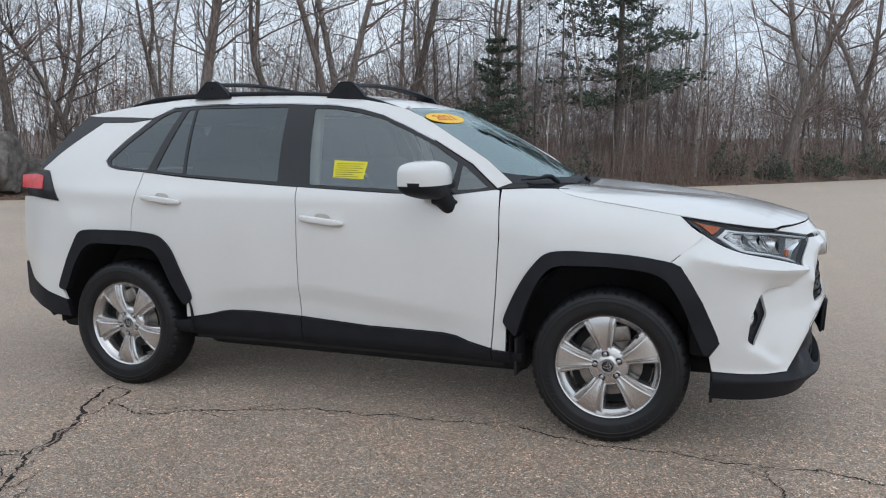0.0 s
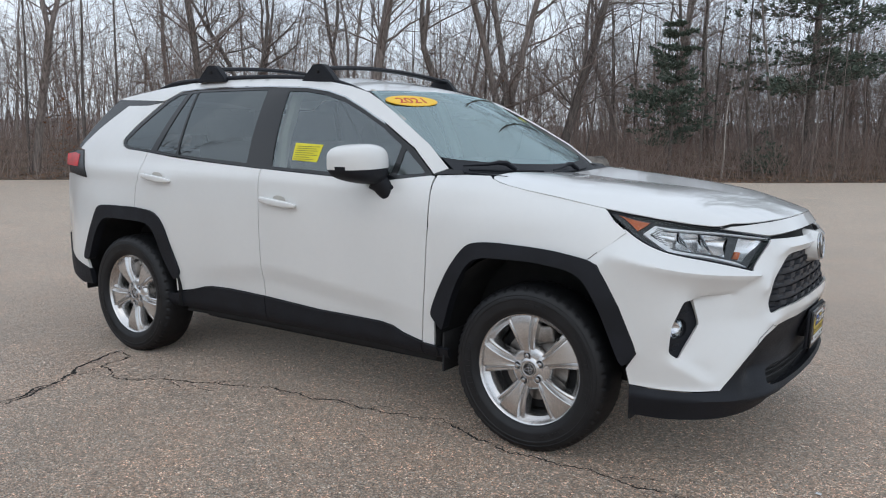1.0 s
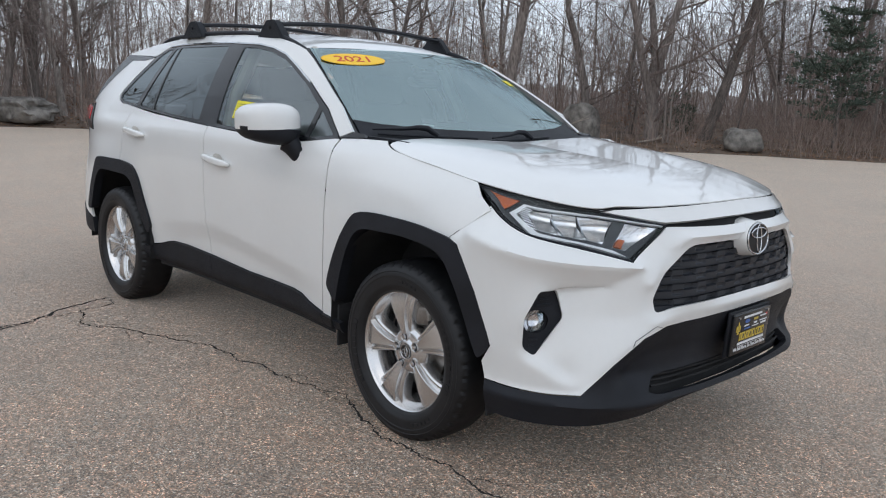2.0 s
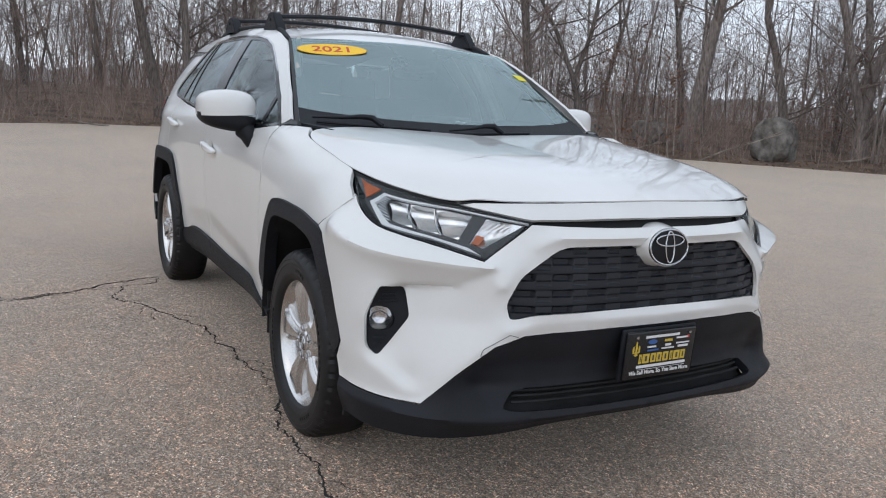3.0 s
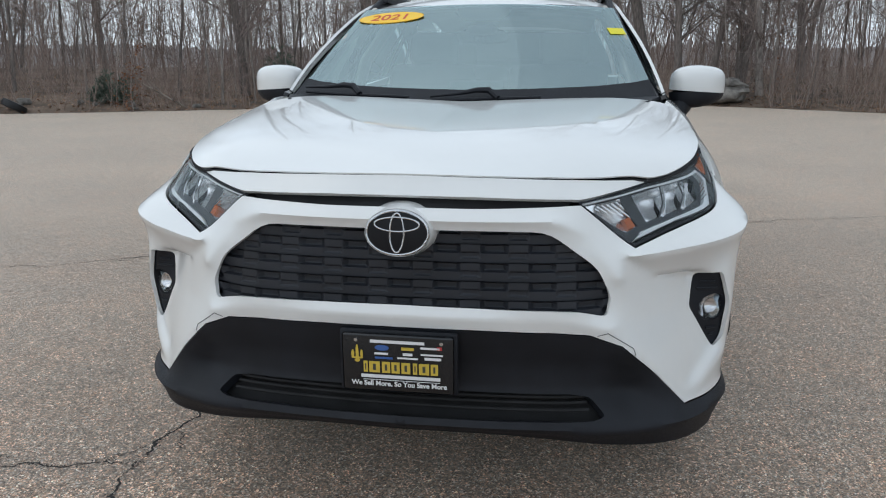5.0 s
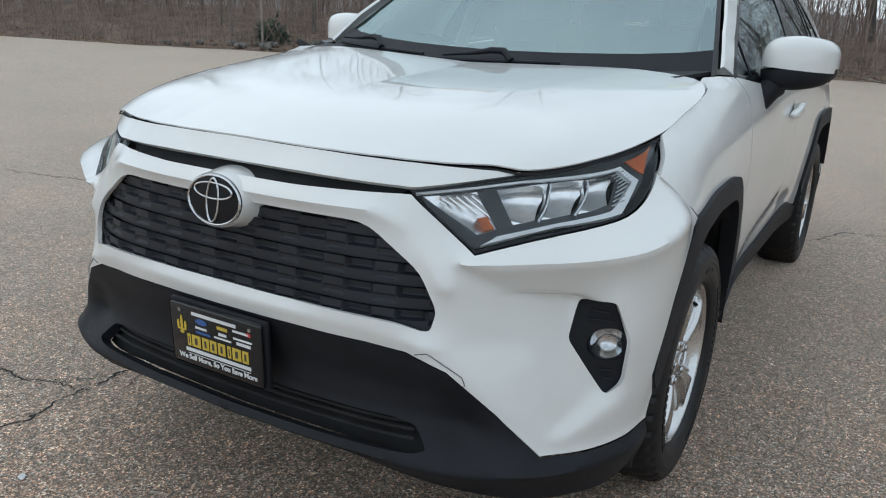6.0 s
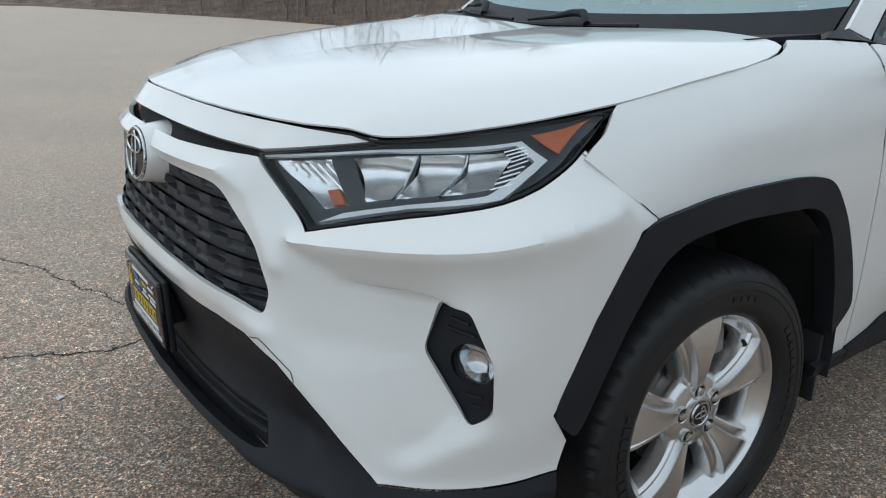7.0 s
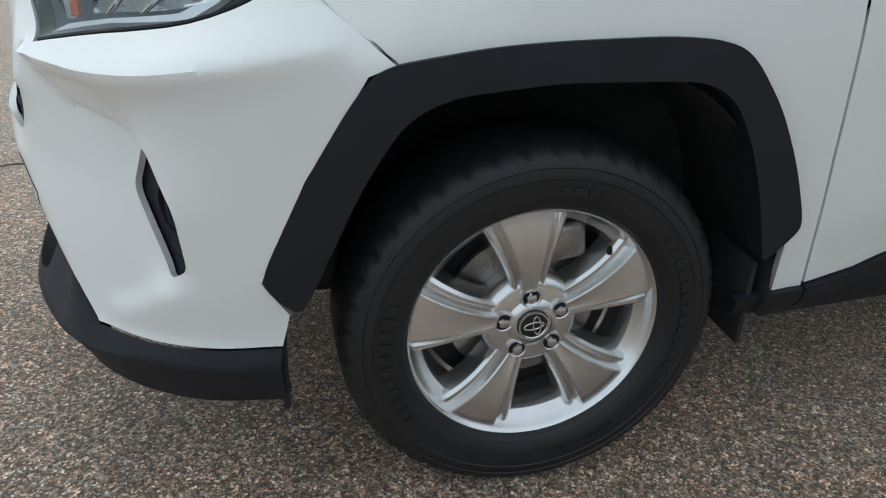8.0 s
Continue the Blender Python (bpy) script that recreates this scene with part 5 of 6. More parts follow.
def build_wheels():
    (rim_bm, hub_bm, spokes), tyre_bm = wheel_mesh(), tyre_mesh()
    first = part("wheel", rim_bm, alloy, car, "silver five-spoke alloy wheel", sharp=28)
    part("hub", hub_bm, alloy, first, sharp=28)
    for b in spokes:
        part("spoke", b, alloy, first, sharp=24)
    tyre = part("tyre", tyre_bm, rubber, first, "black all-season tyre", sharp=35)
    part("rim_barrel", lathe([(.20, -.088), (.197, -.05), (.197, .03), (.205, .05)], 64), alloy, first)
    part("brake_disc", lathe([(.06, -.01), (.148, -.01), (.148, .004), (.075, .004), (.07, .012), (.0, .012)], 48), steel, first)
    part("dust_shield", lathe([(.0, -.022), (.19, -.022), (.19, -.028)], 40), matt_black, first)
    cal = block((.075, .075, .13), (.135, .005, .055), .014, 3)
    part("brake_caliper", cal, steel, first)
    cap = lathe([(.0, .0765), (.020, .0765), (.0285, .075), (.0305, .0725), (.0315, .07)], 40)
    part("centre_cap", cap, gloss_black, first, "black centre cap with chrome ring")
    ring = lathe([(.0245, .0762), (.026, .078), (.0285, .078), (.0300, .0745)], 40)
    part("cap_ring", ring, chrome, first)
    for a, b, dz in ((.007, .019, 0), (.019, .007, .006)):
        bm = oval_tube(a, b, .0016, n=28)
        bmesh.ops.rotate(bm, cent=(0, 0, 0), matrix=Matrix.Rotation(radians(90), 3, "Z"), verts=bm.verts)
        bmesh.ops.translate(bm, vec=(0, .0775, dz), verts=bm.verts)
        part("cap_oval", bm, chrome, first)
    for k in range(5):
        w = 2 * math.pi * k / 5
        at = Matrix.Translation((.0572 * math.cos(w), 0, -.0572 * math.sin(w)))
        # no hole in the hub: a black disc paints the nut recess's shade
        well = lathe([(.0160, .060), (.0160, .0690), (.0, .0690)], 20)
        bmesh.ops.transform(well, matrix=at, verts=well.verts)
        part("nut_well", well, matt_black, first)
        lip = lathe([(.0215, .048), (.0210, .068), (.0195, .0725), (.0175, .0730), (.0158, .0715), (.0156, .062)], 24)
        bmesh.ops.transform(lip, matrix=at, verts=lip.verts)
        part("nut_boss", lip, alloy, first)
        nut = lathe([(.0112, .060), (.0112, .0735), (.0095, .0775), (.0055, .0790), (.0, .0790)], 6)
        bmesh.ops.transform(nut, matrix=at, verts=nut.verts)
        part("wheel_nut", nut, chrome, first)
    # raised sidewall marks as plain bars
    for a0, a1, r0, r1 in ((60, 118, .272, .287), (-118, -62, .268, .290), (150, 172, .275, .286), (10, 26, .275, .286)):
        a = a0
        while a < a1:
            verts = [(rr * math.cos(radians(a + da)), h, rr * math.sin(radians(a + da))) for h in (.1085, .1118) for rr, da in ((r0, 0), (r1, 0), (r1, 3.4), (r0, 3.4))]
            mesh_part("sidewall_mark", verts, [(4, 5, 6, 7), (0, 1, 5, 4), (1, 2, 6, 5), (2, 3, 7, 6), (3, 0, 4, 7)], rubber, first, smooth=False)
            a += 5.1
    valve = tube([(.196 * math.cos(.9), .062, .196 * math.sin(.9)), (.188 * math.cos(.9), .074, .188 * math.sin(.9))], .005, 8)
    part("valve", valve, matt_black, first)
    for x, y, spin in ((1.345, 1, 82), (1.345, -1, 79), (-1.345, -1, 59), (-1.345, 1, 60)):
        m = Matrix.Translation((x, y * .800, .353)) @ (Matrix.Identity(4) if y > 0 else Matrix.Rotation(math.pi, 4, "Z")) @ Matrix.Rotation(radians(-spin), 4, "Y")
        if (x, y) == (1.345, 1):
            first.matrix_basis = m
        else:
            copy_thing(first, m).parent = car
    # wheel-arch liners
    for x in (1.345, -1.345):
        bm = bmesh.new()
        prev = None
        for k in range(25):
            w = radians(-8 + 196 * k / 24)
            rr = .455
            ring = [bm.verts.new((x + rr * math.cos(w), yy, .40 + min(.41, rr * math.sin(w)))) for yy in (.90, .80, .56)]
            ring.append(bm.verts.new((x + .05 * math.cos(w), .56, .40 + .05 * math.sin(w))))
            if prev:
                for a in range(3):
                    bm.faces.new((prev[a], prev[a + 1], ring[a + 1], ring[a]))
            prev = ring
        bmesh.ops.recalc_face_normals(bm, faces=bm.faces)
        flipped(part("arch_liner", bm, matt_black, car, "black wheel-arch liner"))
        if x > 0:
            for dx, z in ((.455, .325), (-.435, .36)):
                flipped(part("mud_flap", block((.012, .17, .18), (x + dx * .98, .80, z), .004), matt_black, car))


# -- mirrors, handles, rails
def superegg(size, at, power=3.0, n=28, m=18):
    bm = bmesh.new()
    def sgn(c, e):
        return math.copysign(abs(c) ** e, c)
    rows = []
    e = 2 / power
    for j in range(m + 1):
        b = -math.pi / 2 + math.pi * j / m
        rows.append([bm.verts.new((at[0] + size[0] / 2 * sgn(math.cos(b), e) * sgn(math.cos(2 * math.pi * k / n), e), at[1] + size[1] / 2 * sgn(math.cos(b), e) * sgn(math.sin(2 * math.pi * k / n), e),
                                   at[2] + size[2] / 2 * sgn(math.sin(b), e))) for k in range(n)])
    for r, s in zip(rows, rows[1:]):
        for k in range(n):
            bm.faces.new((r[k], r[(k + 1) % n], s[(k + 1) % n], s[k]))
    bmesh.ops.remove_doubles(bm, verts=bm.verts, dist=1e-4)
    bmesh.ops.recalc_face_normals(bm, faces=bm.faces)
    return bm


def mirror_shape(v):
    """Leans the housing: swept back and narrower towards its outer end, flat at the glass."""
    y = (v.y - .955) / .105
    v.z = 1.185 + (v.z - 1.185) * (1 - .14 * max(0, y)) + .006 * y
    v.x -= .045 * max(0, y) ** 1.5
    if v.x < .445 - .03 * max(0, y):
        v.x = .445 - .03 * max(0, y) + (v.x - .445) * .15


def build_mirrors():
    def half(keep_up, cutz):
        bm = superegg((.195, .240, .182), (.512, .960, 1.186), 3.4, 36, 24)
        for v in bm.verts:
            mirror_shape(v.co)
        res = bmesh.ops.bisect_plane(bm, geom=bm.verts[:] + bm.edges[:] + bm.faces[:], plane_co=(0, .95, cutz), plane_no=(0, .06, 1 if keep_up else -1), clear_inner=True)
        return bm
    cap = part("door_mirror", half(True, 1.166), white_paint, car, "white door mirror with black lower housing")
    low = half(False, 1.166)
    bmesh.ops.scale(low, vec=(.985, 1, 1), verts=low.verts, space=Matrix.Translation((-.512, 0, 0)))
    arm = tube([(.535, .905, 1.115), (.560, .885, 1.095), (.578, .868, 1.065), (.588, .858, 1.040)], [.050, .047, .043, .035], 14)
    bmesh.ops.scale(arm, vec=(1, .8, 1), verts=arm.verts, space=Matrix.Translation((0, -.88, 0)))
    pieces = [part("mirror_base", low, black_plastic, cap, "black mirror base"), part("mirror_arm", arm, black_plastic, cap),
              part("mirror_foot", superegg((.10, .03, .085), (.588, .865, 1.052), 3, 20, 12), black_plastic, cap)]
    line = [(.600 - .045 * max(0, t) ** 1.5 - .055 * t ** 6, .955 + .105 * t, 1.169 - .006 * t) for t in np.linspace(-.5, .97, 14)]
    pieces.append(part("mirror_indicator", tube(line, .0045, 6), chrome, cap, "thin chrome indicator strip"))
    pieces.append(part("mirror_glass", block((.004, .175, .115), (.437, .95, 1.185), .002), chrome, cap))
    twin = flipped(cap)
    for ob in pieces:
        flipped(ob, twin)


def build_handles():
    for x0, z0, tilt in ((-.079, .974, -5.5), (-1.055, 1.060, -5.5)):
        y0 = side_y(x0, z0)
        m = Matrix.Translation((x0, y0 + .016, z0)) @ Matrix.Rotation(radians(tilt) * -1, 4, "Y")
        bm = superegg((.25, .034, .034), (0, 0, 0), 3.5, 28, 14)
        for v in bm.verts:
            v.co.y += .010 * (1 - (v.co.x / .125) ** 2) - .004
            if v.co.x > .07:
                v.co.z *= 1 - .25 * (v.co.x - .07) / .055
        bmesh.ops.transform(bm, matrix=m, verts=bm.verts)
        h = part("door_handle", bm, white_paint, car, "white pull handle")
        # the door has no hollow here: a darker oval paints its shade
        cup = superegg((.09, .006, .050), (0.0, -.012, .010), 2.6, 24, 12)
        bmesh.ops.transform(cup, matrix=m, verts=cup.verts)
        c = part("handle_cup", cup, cabin_beige, h, "beige-grey oval painting the shade of the hollow behind the handle")
        lock = superegg((.055, .03, .031), (-.098, .004, .001), 3, 18, 10)
        bmesh.ops.transform(lock, matrix=m, verts=lock.verts)
        k = part("handle_end", lock, white_paint, h)
        twin = flipped(h)
        flipped(c, twin)
        flipped(k, twin)


def build_rails():
    for y in (1, -1):
        xs = np.linspace(.262, -1.55, 40)
        pts = []
        for x in xs:
            yy = float(spline([-1.6, -1.2, -.5, 0, .28], [.50, .535, .565, .575, .588])(x))
            lift = .022 * min(1, (.275 - x) / .25) * min(1, max(.2, (x + 1.6) / .25))
            pts.append(Vector((x, y * yy, roof_at(x, yy).z + .004 + lift)))
        bm = tube(pts, [.007 + .007 * min(1, i / 4, (39 - i) / 4) for i in range(40)], 10)
        rail = part("roof_rail", bm, black_plastic, car, "black roof rail")
        under = [p + Vector((0, -y * .004, -.018)) for p in pts]
        part("rail_foot", tube(under, .013, 8), black_plastic, rail)
    for x0 in (-.095, -.935):
        zt = roof_at(x0, .55).z
        line = [(x0 - .0 + .02 * abs(t) ** 3, t * .545, zt + .078 + .030 * (1 - t * t)) for t in np.linspace(-1, 1, 25)]
        bm = bmesh.new()
        prev = None
        for x, y, z in line:
            ring = [bm.verts.new((x + a, y, z + b)) for a, b in ((.036, 0), (.028, .010), (.0, .014), (-.03, .010), (-.044, .0), (-.03, -.007), (.0, -.010), (.028, -.008))]
            if prev:
                for k in range(8):
                    bm.faces.new((prev[k], prev[(k + 1) % 8], ring[(k + 1) % 8], ring[k]))
            else:
                bm.faces.new(ring[::-1])
            prev = ring
        bm.faces.new(prev)
        bmesh.ops.recalc_face_normals(bm, faces=bm.faces)
        cross = part("cross_bar", bm, black_plastic, car, "black roof cross bar")
        for y in (1, -1):
            foot = bmesh.new()
            rows = []
            for lx, lz, hw in ((-.125, .0, .026), (-.105, .025, .026), (-.055, .075, .024), (-.04, .094, .022), (.03, .094, .022), (.05, .078, .024), (.105, .022, .026), (.12, .0, .026)):
                rows.append([foot.verts.new((x0 + lx, y * (.568 + s * hw), zt + .006 + lz)) for s in (-1, 1)])
            for a, b in zip(rows, rows[1:]):
                foot.faces.new((a[0], a[1], b[1], b[0]))
            for s in (0, 1):
                foot.faces.new([r[s] for r in rows])
            bmesh.ops.recalc_face_normals(foot, faces=foot.faces)
            bmesh.ops.bevel(foot, geom=foot.edges[:], offset=.005, segments=2, affect="EDGES")
            f = part("bar_foot", foot, black_plastic, cross, "black clamp foot")
            part("foot_screw", tube([(x0 - .0, y * .592, zt + .062), (x0, y * .598, zt + .062)], .009, 12), matt_black, cross)


# -- rear end, underside, wipers, stickers
def build_rear():
    def hatch(y, z):
        y = abs(y)
        x = float(spline([.30, .48, .62, .80, 1.02, 1.2, 1.3, 1.42, 1.52], [-2.17, -2.235, -2.225, -2.22, -2.215, -2.13, -2.04, -1.95, -1.88])(z))
        return Vector((x + .10 * (y / .75) ** 4, y, z))
    skin("tailgate", car, white_paint, hatch, [(0, .64), (.62, .64), (.70, .75), (.72, 1.02), (.74, 1.20), (0, 1.20)], [], .05, .02, (-1, 0, 0), "mid", "white tailgate")
    skin("rear_window", car, dark_glass, hatch, [(0, 1.215), (.70, 1.215), (.66, 1.34), (.57, 1.51), (0, 1.51)], [], .05, .01, (-1, 0, 0), "mid", "dark rear window")
    skin("rear_bumper", car, black_plastic, hatch, [(0, .30), (.66, .30), (.73, .40), (.76, .64), (0, .64)], [], .05, .03, (-1, 0, 0), "mid", "black rear bumper")
    corner = [(-2.20, .655), (-2.165, .655), (-2.09, .568), (-1.905, .505), (-1.745, .468), (-1.72, .375), (-1.84, .375), (-2.02, .42), (-2.19, .46)]
    skin("rear_bumper_corner", car, black_plastic, lambda x, z: flank(x, z) + Vector((0, .004, 0)), corner, [], .03, .03, (0, 1, 0), "both", "black rear bumper corner")
    skin("tail_lamp", car, gloss_black, lambda x, z: flank(x, z) + Vector((0, .008, 0)), [(-2.20, 1.185), (-2.06, 1.203), (-1.95, 1.203), (-1.823, 1.036), (-2.08, 1.055), (-2.14, 1.06), (-2.15, 1.10), (-2.2, 1.10)], [], .025, .02, (0, 1, 0), "both", "dark tail lamp with a red lens")
    skin("tail_lens", car, red_lens, lambda x, z: flank(x, z) + Vector((0, .012, 0)), [(-2.205, 1.178), (-2.06, 1.188), (-1.985, 1.178), (-1.975, 1.10), (-2.20, 1.105)], [], .025, .01, (0, 1, 0), "both", "red tail-lamp lens")
    part("exhaust_tip", tube([(-2.0, -.56, .33), (-2.16, -.56, .32)], .032, 18), steel, car)
    # underside
    part("floor_pan", block((1.86, 1.40, .14), (0, 0, .305), .04), matt_black, car, "dark underside")
    part("rear_axle_box", block((1.25, 1.10, .22), (-1.53, 0, .32), .04), matt_black, car)
    part("front_tray", block((1.28, 1.14, .10), (1.50, 0, .325), .03), matt_black, car)
    for y in (1, -1):
        part("bumper_support", block((.30, .16, .30), (1.83, y * .70, .55), .04), matt_black, car)


def build_cabin():
    bm = block((.46, 1.42, .26), (.86, 0, 1.0), .08, 4)
    part("dashboard", bm, cabin_dark, car, "charcoal dashboard")
    part("instrument_hood", superegg((.22, .36, .10), (.72, .37, 1.10), 2.6, 24, 12), cabin_dark, car)
    part("centre_screen", block((.02, .24, .14), (.66, 0, 1.14), .008), gloss_black, car)
    part("cabin_floor", block((2.4, 1.4, .05), (-.3, 0, .40), .01), cabin_dark, car)
    for y in (1, -1):
        part("door_card", block((1.7, .04, .55), (-.1, y * .80, .86), .015), cabin_dark, car)
        m = Matrix.Translation((.0, y * .36, 0))
        def piece(size, at, bev, rot=0.0):
            b = block(size, (0, 0, 0), bev, 4)
            bmesh.ops.transform(b, matrix=Matrix.Translation((at[0], y * .36 + at[1], at[2])) @ Matrix.Rotation(radians(rot), 4, "Y"), verts=b.verts)
            return b
        s = part("front_seat", piece((.52, .50, .16), (.12, 0, .66), .06, -6), seat_cloth, car, "charcoal cloth front seat")
        part("seat_back", piece((.14, .48, .62), (-.20, 0, .98), .06, -18), seat_cloth, s)
        part("head_rest", piece((.10, .27, .18), (-.335, 0, 1.36), .04, -14), seat_cloth, s)
        part("rear_seat_back", piece((.14, .56, .60), (-1.0, -y * .08, .98), .06, -16), seat_cloth, car)
        part("rear_head_rest", piece((.09, .25, .16), (-1.12, -y * .02, 1.33), .04, -12), seat_cloth, car)
        part("pillar_trim", tube([(.80, y * .70, 1.17), (.50, y * .635, 1.38), (.24, y * .55, 1.53)], .022, 8), cabin_beige, car, "light pillar trim")
        part("pillar_trim", tube([(-.19, y * .80, 1.05), (-.21, y * .72, 1.3), (-.27, y * .565, 1.53)], .034, 8), cabin_beige, car)
    part("rear_bench", block((.50, 1.24, .16), (-.72, 0, .66), .06, 4), seat_cloth, car, "charcoal rear bench")
    part("load_cover", block((.75, 1.25, .03), (-1.60, 0, 1.02), .01), cabin_dark, car)
    ring = tube([(0, .185 * math.cos(w), .185 * math.sin(w)) for w in np.linspace(0, 2 * math.pi, 41)], .015, 10, cap=False)
    bmesh.ops.transform(ring, matrix=Matrix.Translation((.52, .37, 1.0)) @ Matrix.Rotation(radians(-24), 4, "Y"), verts=ring.verts)
    wheel = part("steering_wheel", ring, cabin_dark, car, "black steering wheel")
    hub = superegg((.06, .16, .12), (.53, .37, 1.0), 2.6, 20, 10)
    part("wheel_boss", hub, cabin_dark, wheel)
    part("camera_housing", superegg((.10, .15, .05), tuple(screen(0, .80) - Vector((.05, 0, .045))), 2.8, 22, 12), cabin_dark, car)
    part("inner_mirror", superegg((.03, .24, .065), tuple(screen(0, .74) - Vector((.10, 0, .05))), 3, 22, 12), gloss_black, car)


def build_wipers():
    for a, b, mid in (((-.30, .035), (-.92, .012), -.66), ((.40, .035), (-.42, .012), .10)):
        def on(v, s, lift):
            p = screen(abs(v), s)
            return Vector((p.x, math.copysign(p.y, v), p.z)) + Vector((.5, 0, .86)) * lift
        blade = tube([on(a[0] + (b[0] - a[0]) * t, -.012 + .030 * math.sin(math.pi * (1 - t) * .5), .014) for t in np.linspace(0, 1, 12)], .006, 6)
        w = part("wiper", blade, black_plastic, car, "black windscreen wiper")
        arm = tube([on(mid + .08, .01, .020), on(mid + .03, .05, .032), on(mid - .03, .052, .032), on(mid - .12, .036, .026), on(mid - .28, .020, .018)], [.012, .013, .011, .007, .004], 8)
        part("wiper_arm", arm, black_plastic, w)


def build_stickers():
    def frame_on(v, s, lift=.001):
        e = .01
        def at(v, s):
            p = screen(abs(v), s)
            return Vector((p.x, math.copysign(p.y, v), p.z))
        p, r, up = at(v, s), (at(v + e, s) - at(v - e, s)).normalized(), (at(v, s + e) - at(v, s - e)).normalized()
        nrm = r.cross(up).normalized()
        up = nrm.cross(r)
        m = Matrix((r, up, nrm)).transposed().to_4x4()
        return Matrix.Translation(p + nrm * lift) @ m
    m = frame_on(-.71, .852)
    st = part("year_sticker", bar(.335, .118, m, True, 48, .001), sticker_orange, car, "orange-yellow oval sticker with red digits")
    part("sticker_edge", bar(.318, .104, m @ Matrix.Translation((0, 0, .0008)), True, 48, .001), plain("sticker_gold", (.95, .60, .02), .45, vary=.03), st)
    lettering("year_digits", "2021", .100, ink_red, st, m @ Matrix.Translation((0, -.002, .0022)) @ Matrix.Diagonal((1.0, .80, 1, 1)), bold=.001)
    part("inspection_sticker", bar(.075, .055, frame_on(.935, .675, .002), False, t=.001), sticker_yellow, car, "small yellow square sticker on the windscreen")
    # yellow sheet inside the right front window
    def pane(x, z, dy=-.006):
        p = flank(x, z)
        return Vector((p.x, -(p.y + dy), p.z))
    vs, fs = fill([(-.05, 1.188), (.118, 1.180), (.126, 1.266), (-.058, 1.274)], [], .05)
    sheet = mesh_part("window_sheet", [pane(x, z) for x, z in vs], [tuple(f) for f in fs], sticker_yellow, car, "bright yellow sheet behind the window", smooth=False)
    for k in range(7):
        z = 1.258 - k * .0105
        w = (.15, .13, .145, .12, .148, .10, .13)[k]
        mesh_part("print_bar", [pane(-.040, z, -.0035), (pane(-.040 + w, z - .002, -.0035)), pane(-.040 + w, z - .004, -.0035), pane(-.040, z - .002, -.0035)], [(0, 1, 2, 3)], ink_dark, sheet, smooth=False)


grille()
emblem()
dealer_plate()
head_lamps()
build_wheels()
build_mirrors()
build_handles()
build_rails()
build_rear()
build_cabin()
build_wipers()
build_stickers()


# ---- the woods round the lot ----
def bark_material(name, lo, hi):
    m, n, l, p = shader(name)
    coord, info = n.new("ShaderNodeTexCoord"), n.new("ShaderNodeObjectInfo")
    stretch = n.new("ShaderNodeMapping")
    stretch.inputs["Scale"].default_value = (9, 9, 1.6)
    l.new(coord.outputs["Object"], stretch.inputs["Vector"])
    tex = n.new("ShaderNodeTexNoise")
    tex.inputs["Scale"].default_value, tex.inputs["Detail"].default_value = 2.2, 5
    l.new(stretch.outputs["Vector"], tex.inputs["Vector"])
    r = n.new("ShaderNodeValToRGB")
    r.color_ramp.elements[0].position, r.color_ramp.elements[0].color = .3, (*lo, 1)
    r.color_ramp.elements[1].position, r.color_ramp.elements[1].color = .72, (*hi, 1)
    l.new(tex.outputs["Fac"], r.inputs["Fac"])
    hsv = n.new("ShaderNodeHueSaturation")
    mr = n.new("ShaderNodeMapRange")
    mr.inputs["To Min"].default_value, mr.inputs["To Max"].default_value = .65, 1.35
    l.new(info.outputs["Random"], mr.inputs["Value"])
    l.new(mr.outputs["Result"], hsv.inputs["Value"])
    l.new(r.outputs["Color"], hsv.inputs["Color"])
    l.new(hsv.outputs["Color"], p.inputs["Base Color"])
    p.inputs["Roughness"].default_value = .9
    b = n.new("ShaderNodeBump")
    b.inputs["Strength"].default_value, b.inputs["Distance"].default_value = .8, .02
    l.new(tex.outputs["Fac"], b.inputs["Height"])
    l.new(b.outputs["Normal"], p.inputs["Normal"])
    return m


def leafy(name, cols, rough=.8):
    """Leaves, each its own shade."""
    m, n, l, p = shader(name)
    geo = n.new("ShaderNodeNewGeometry")
    r = n.new("ShaderNodeValToRGB")
    r.color_ramp.elements[0].color, r.color_ramp.elements[1].color = (*cols[0], 1), (*cols[-1], 1)
    for i, c in enumerate(cols[1:-1]):
        e = r.color_ramp.elements.new((i + 1) / (len(cols) - 1))
        e.color = (*c, 1)
    l.new(geo.outputs["Random Per Island"], r.inputs["Fac"])
    l.new(r.outputs["Color"], p.inputs["Base Color"])
    p.inputs["Roughness"].default_value = rough
    p.inputs["Specular IOR Level"].default_value = .2
    return m


bark_grey = bark_material("grey_brown_bark", (.11, .095, .085), (.29, .25, .225))
bark_pale = bark_material("pale_grey_bark", (.20, .175, .155), (.46, .41, .37))
twig_brown = bark_material("brown_twigs", (.15, .12, .108), (.31, .255, .228))
brush_brown = leafy("underbrush_stems", [(.17, .128, .106), (.28, .21, .178), (.38, .31, .27), (.24, .165, .135)])
needle_green = leafy("pine_needles", [(.075, .10, .08), (.12, .15, .118), (.17, .20, .158)])
dead_leaf = leafy("dead_leaves", [(.18, .10, .06), (.28, .16, .095), (.38, .25, .16), (.22, .14, .105)])
rust_leaf = leafy("clinging_rust_leaves", [(.16, .065, .03), (.26, .11, .05), (.30, .16, .08)])
granite = plain("lichened_granite", (.21, .195, .175), .9, vary=.42, scale=4.5, bump=0.8, bscale=22)
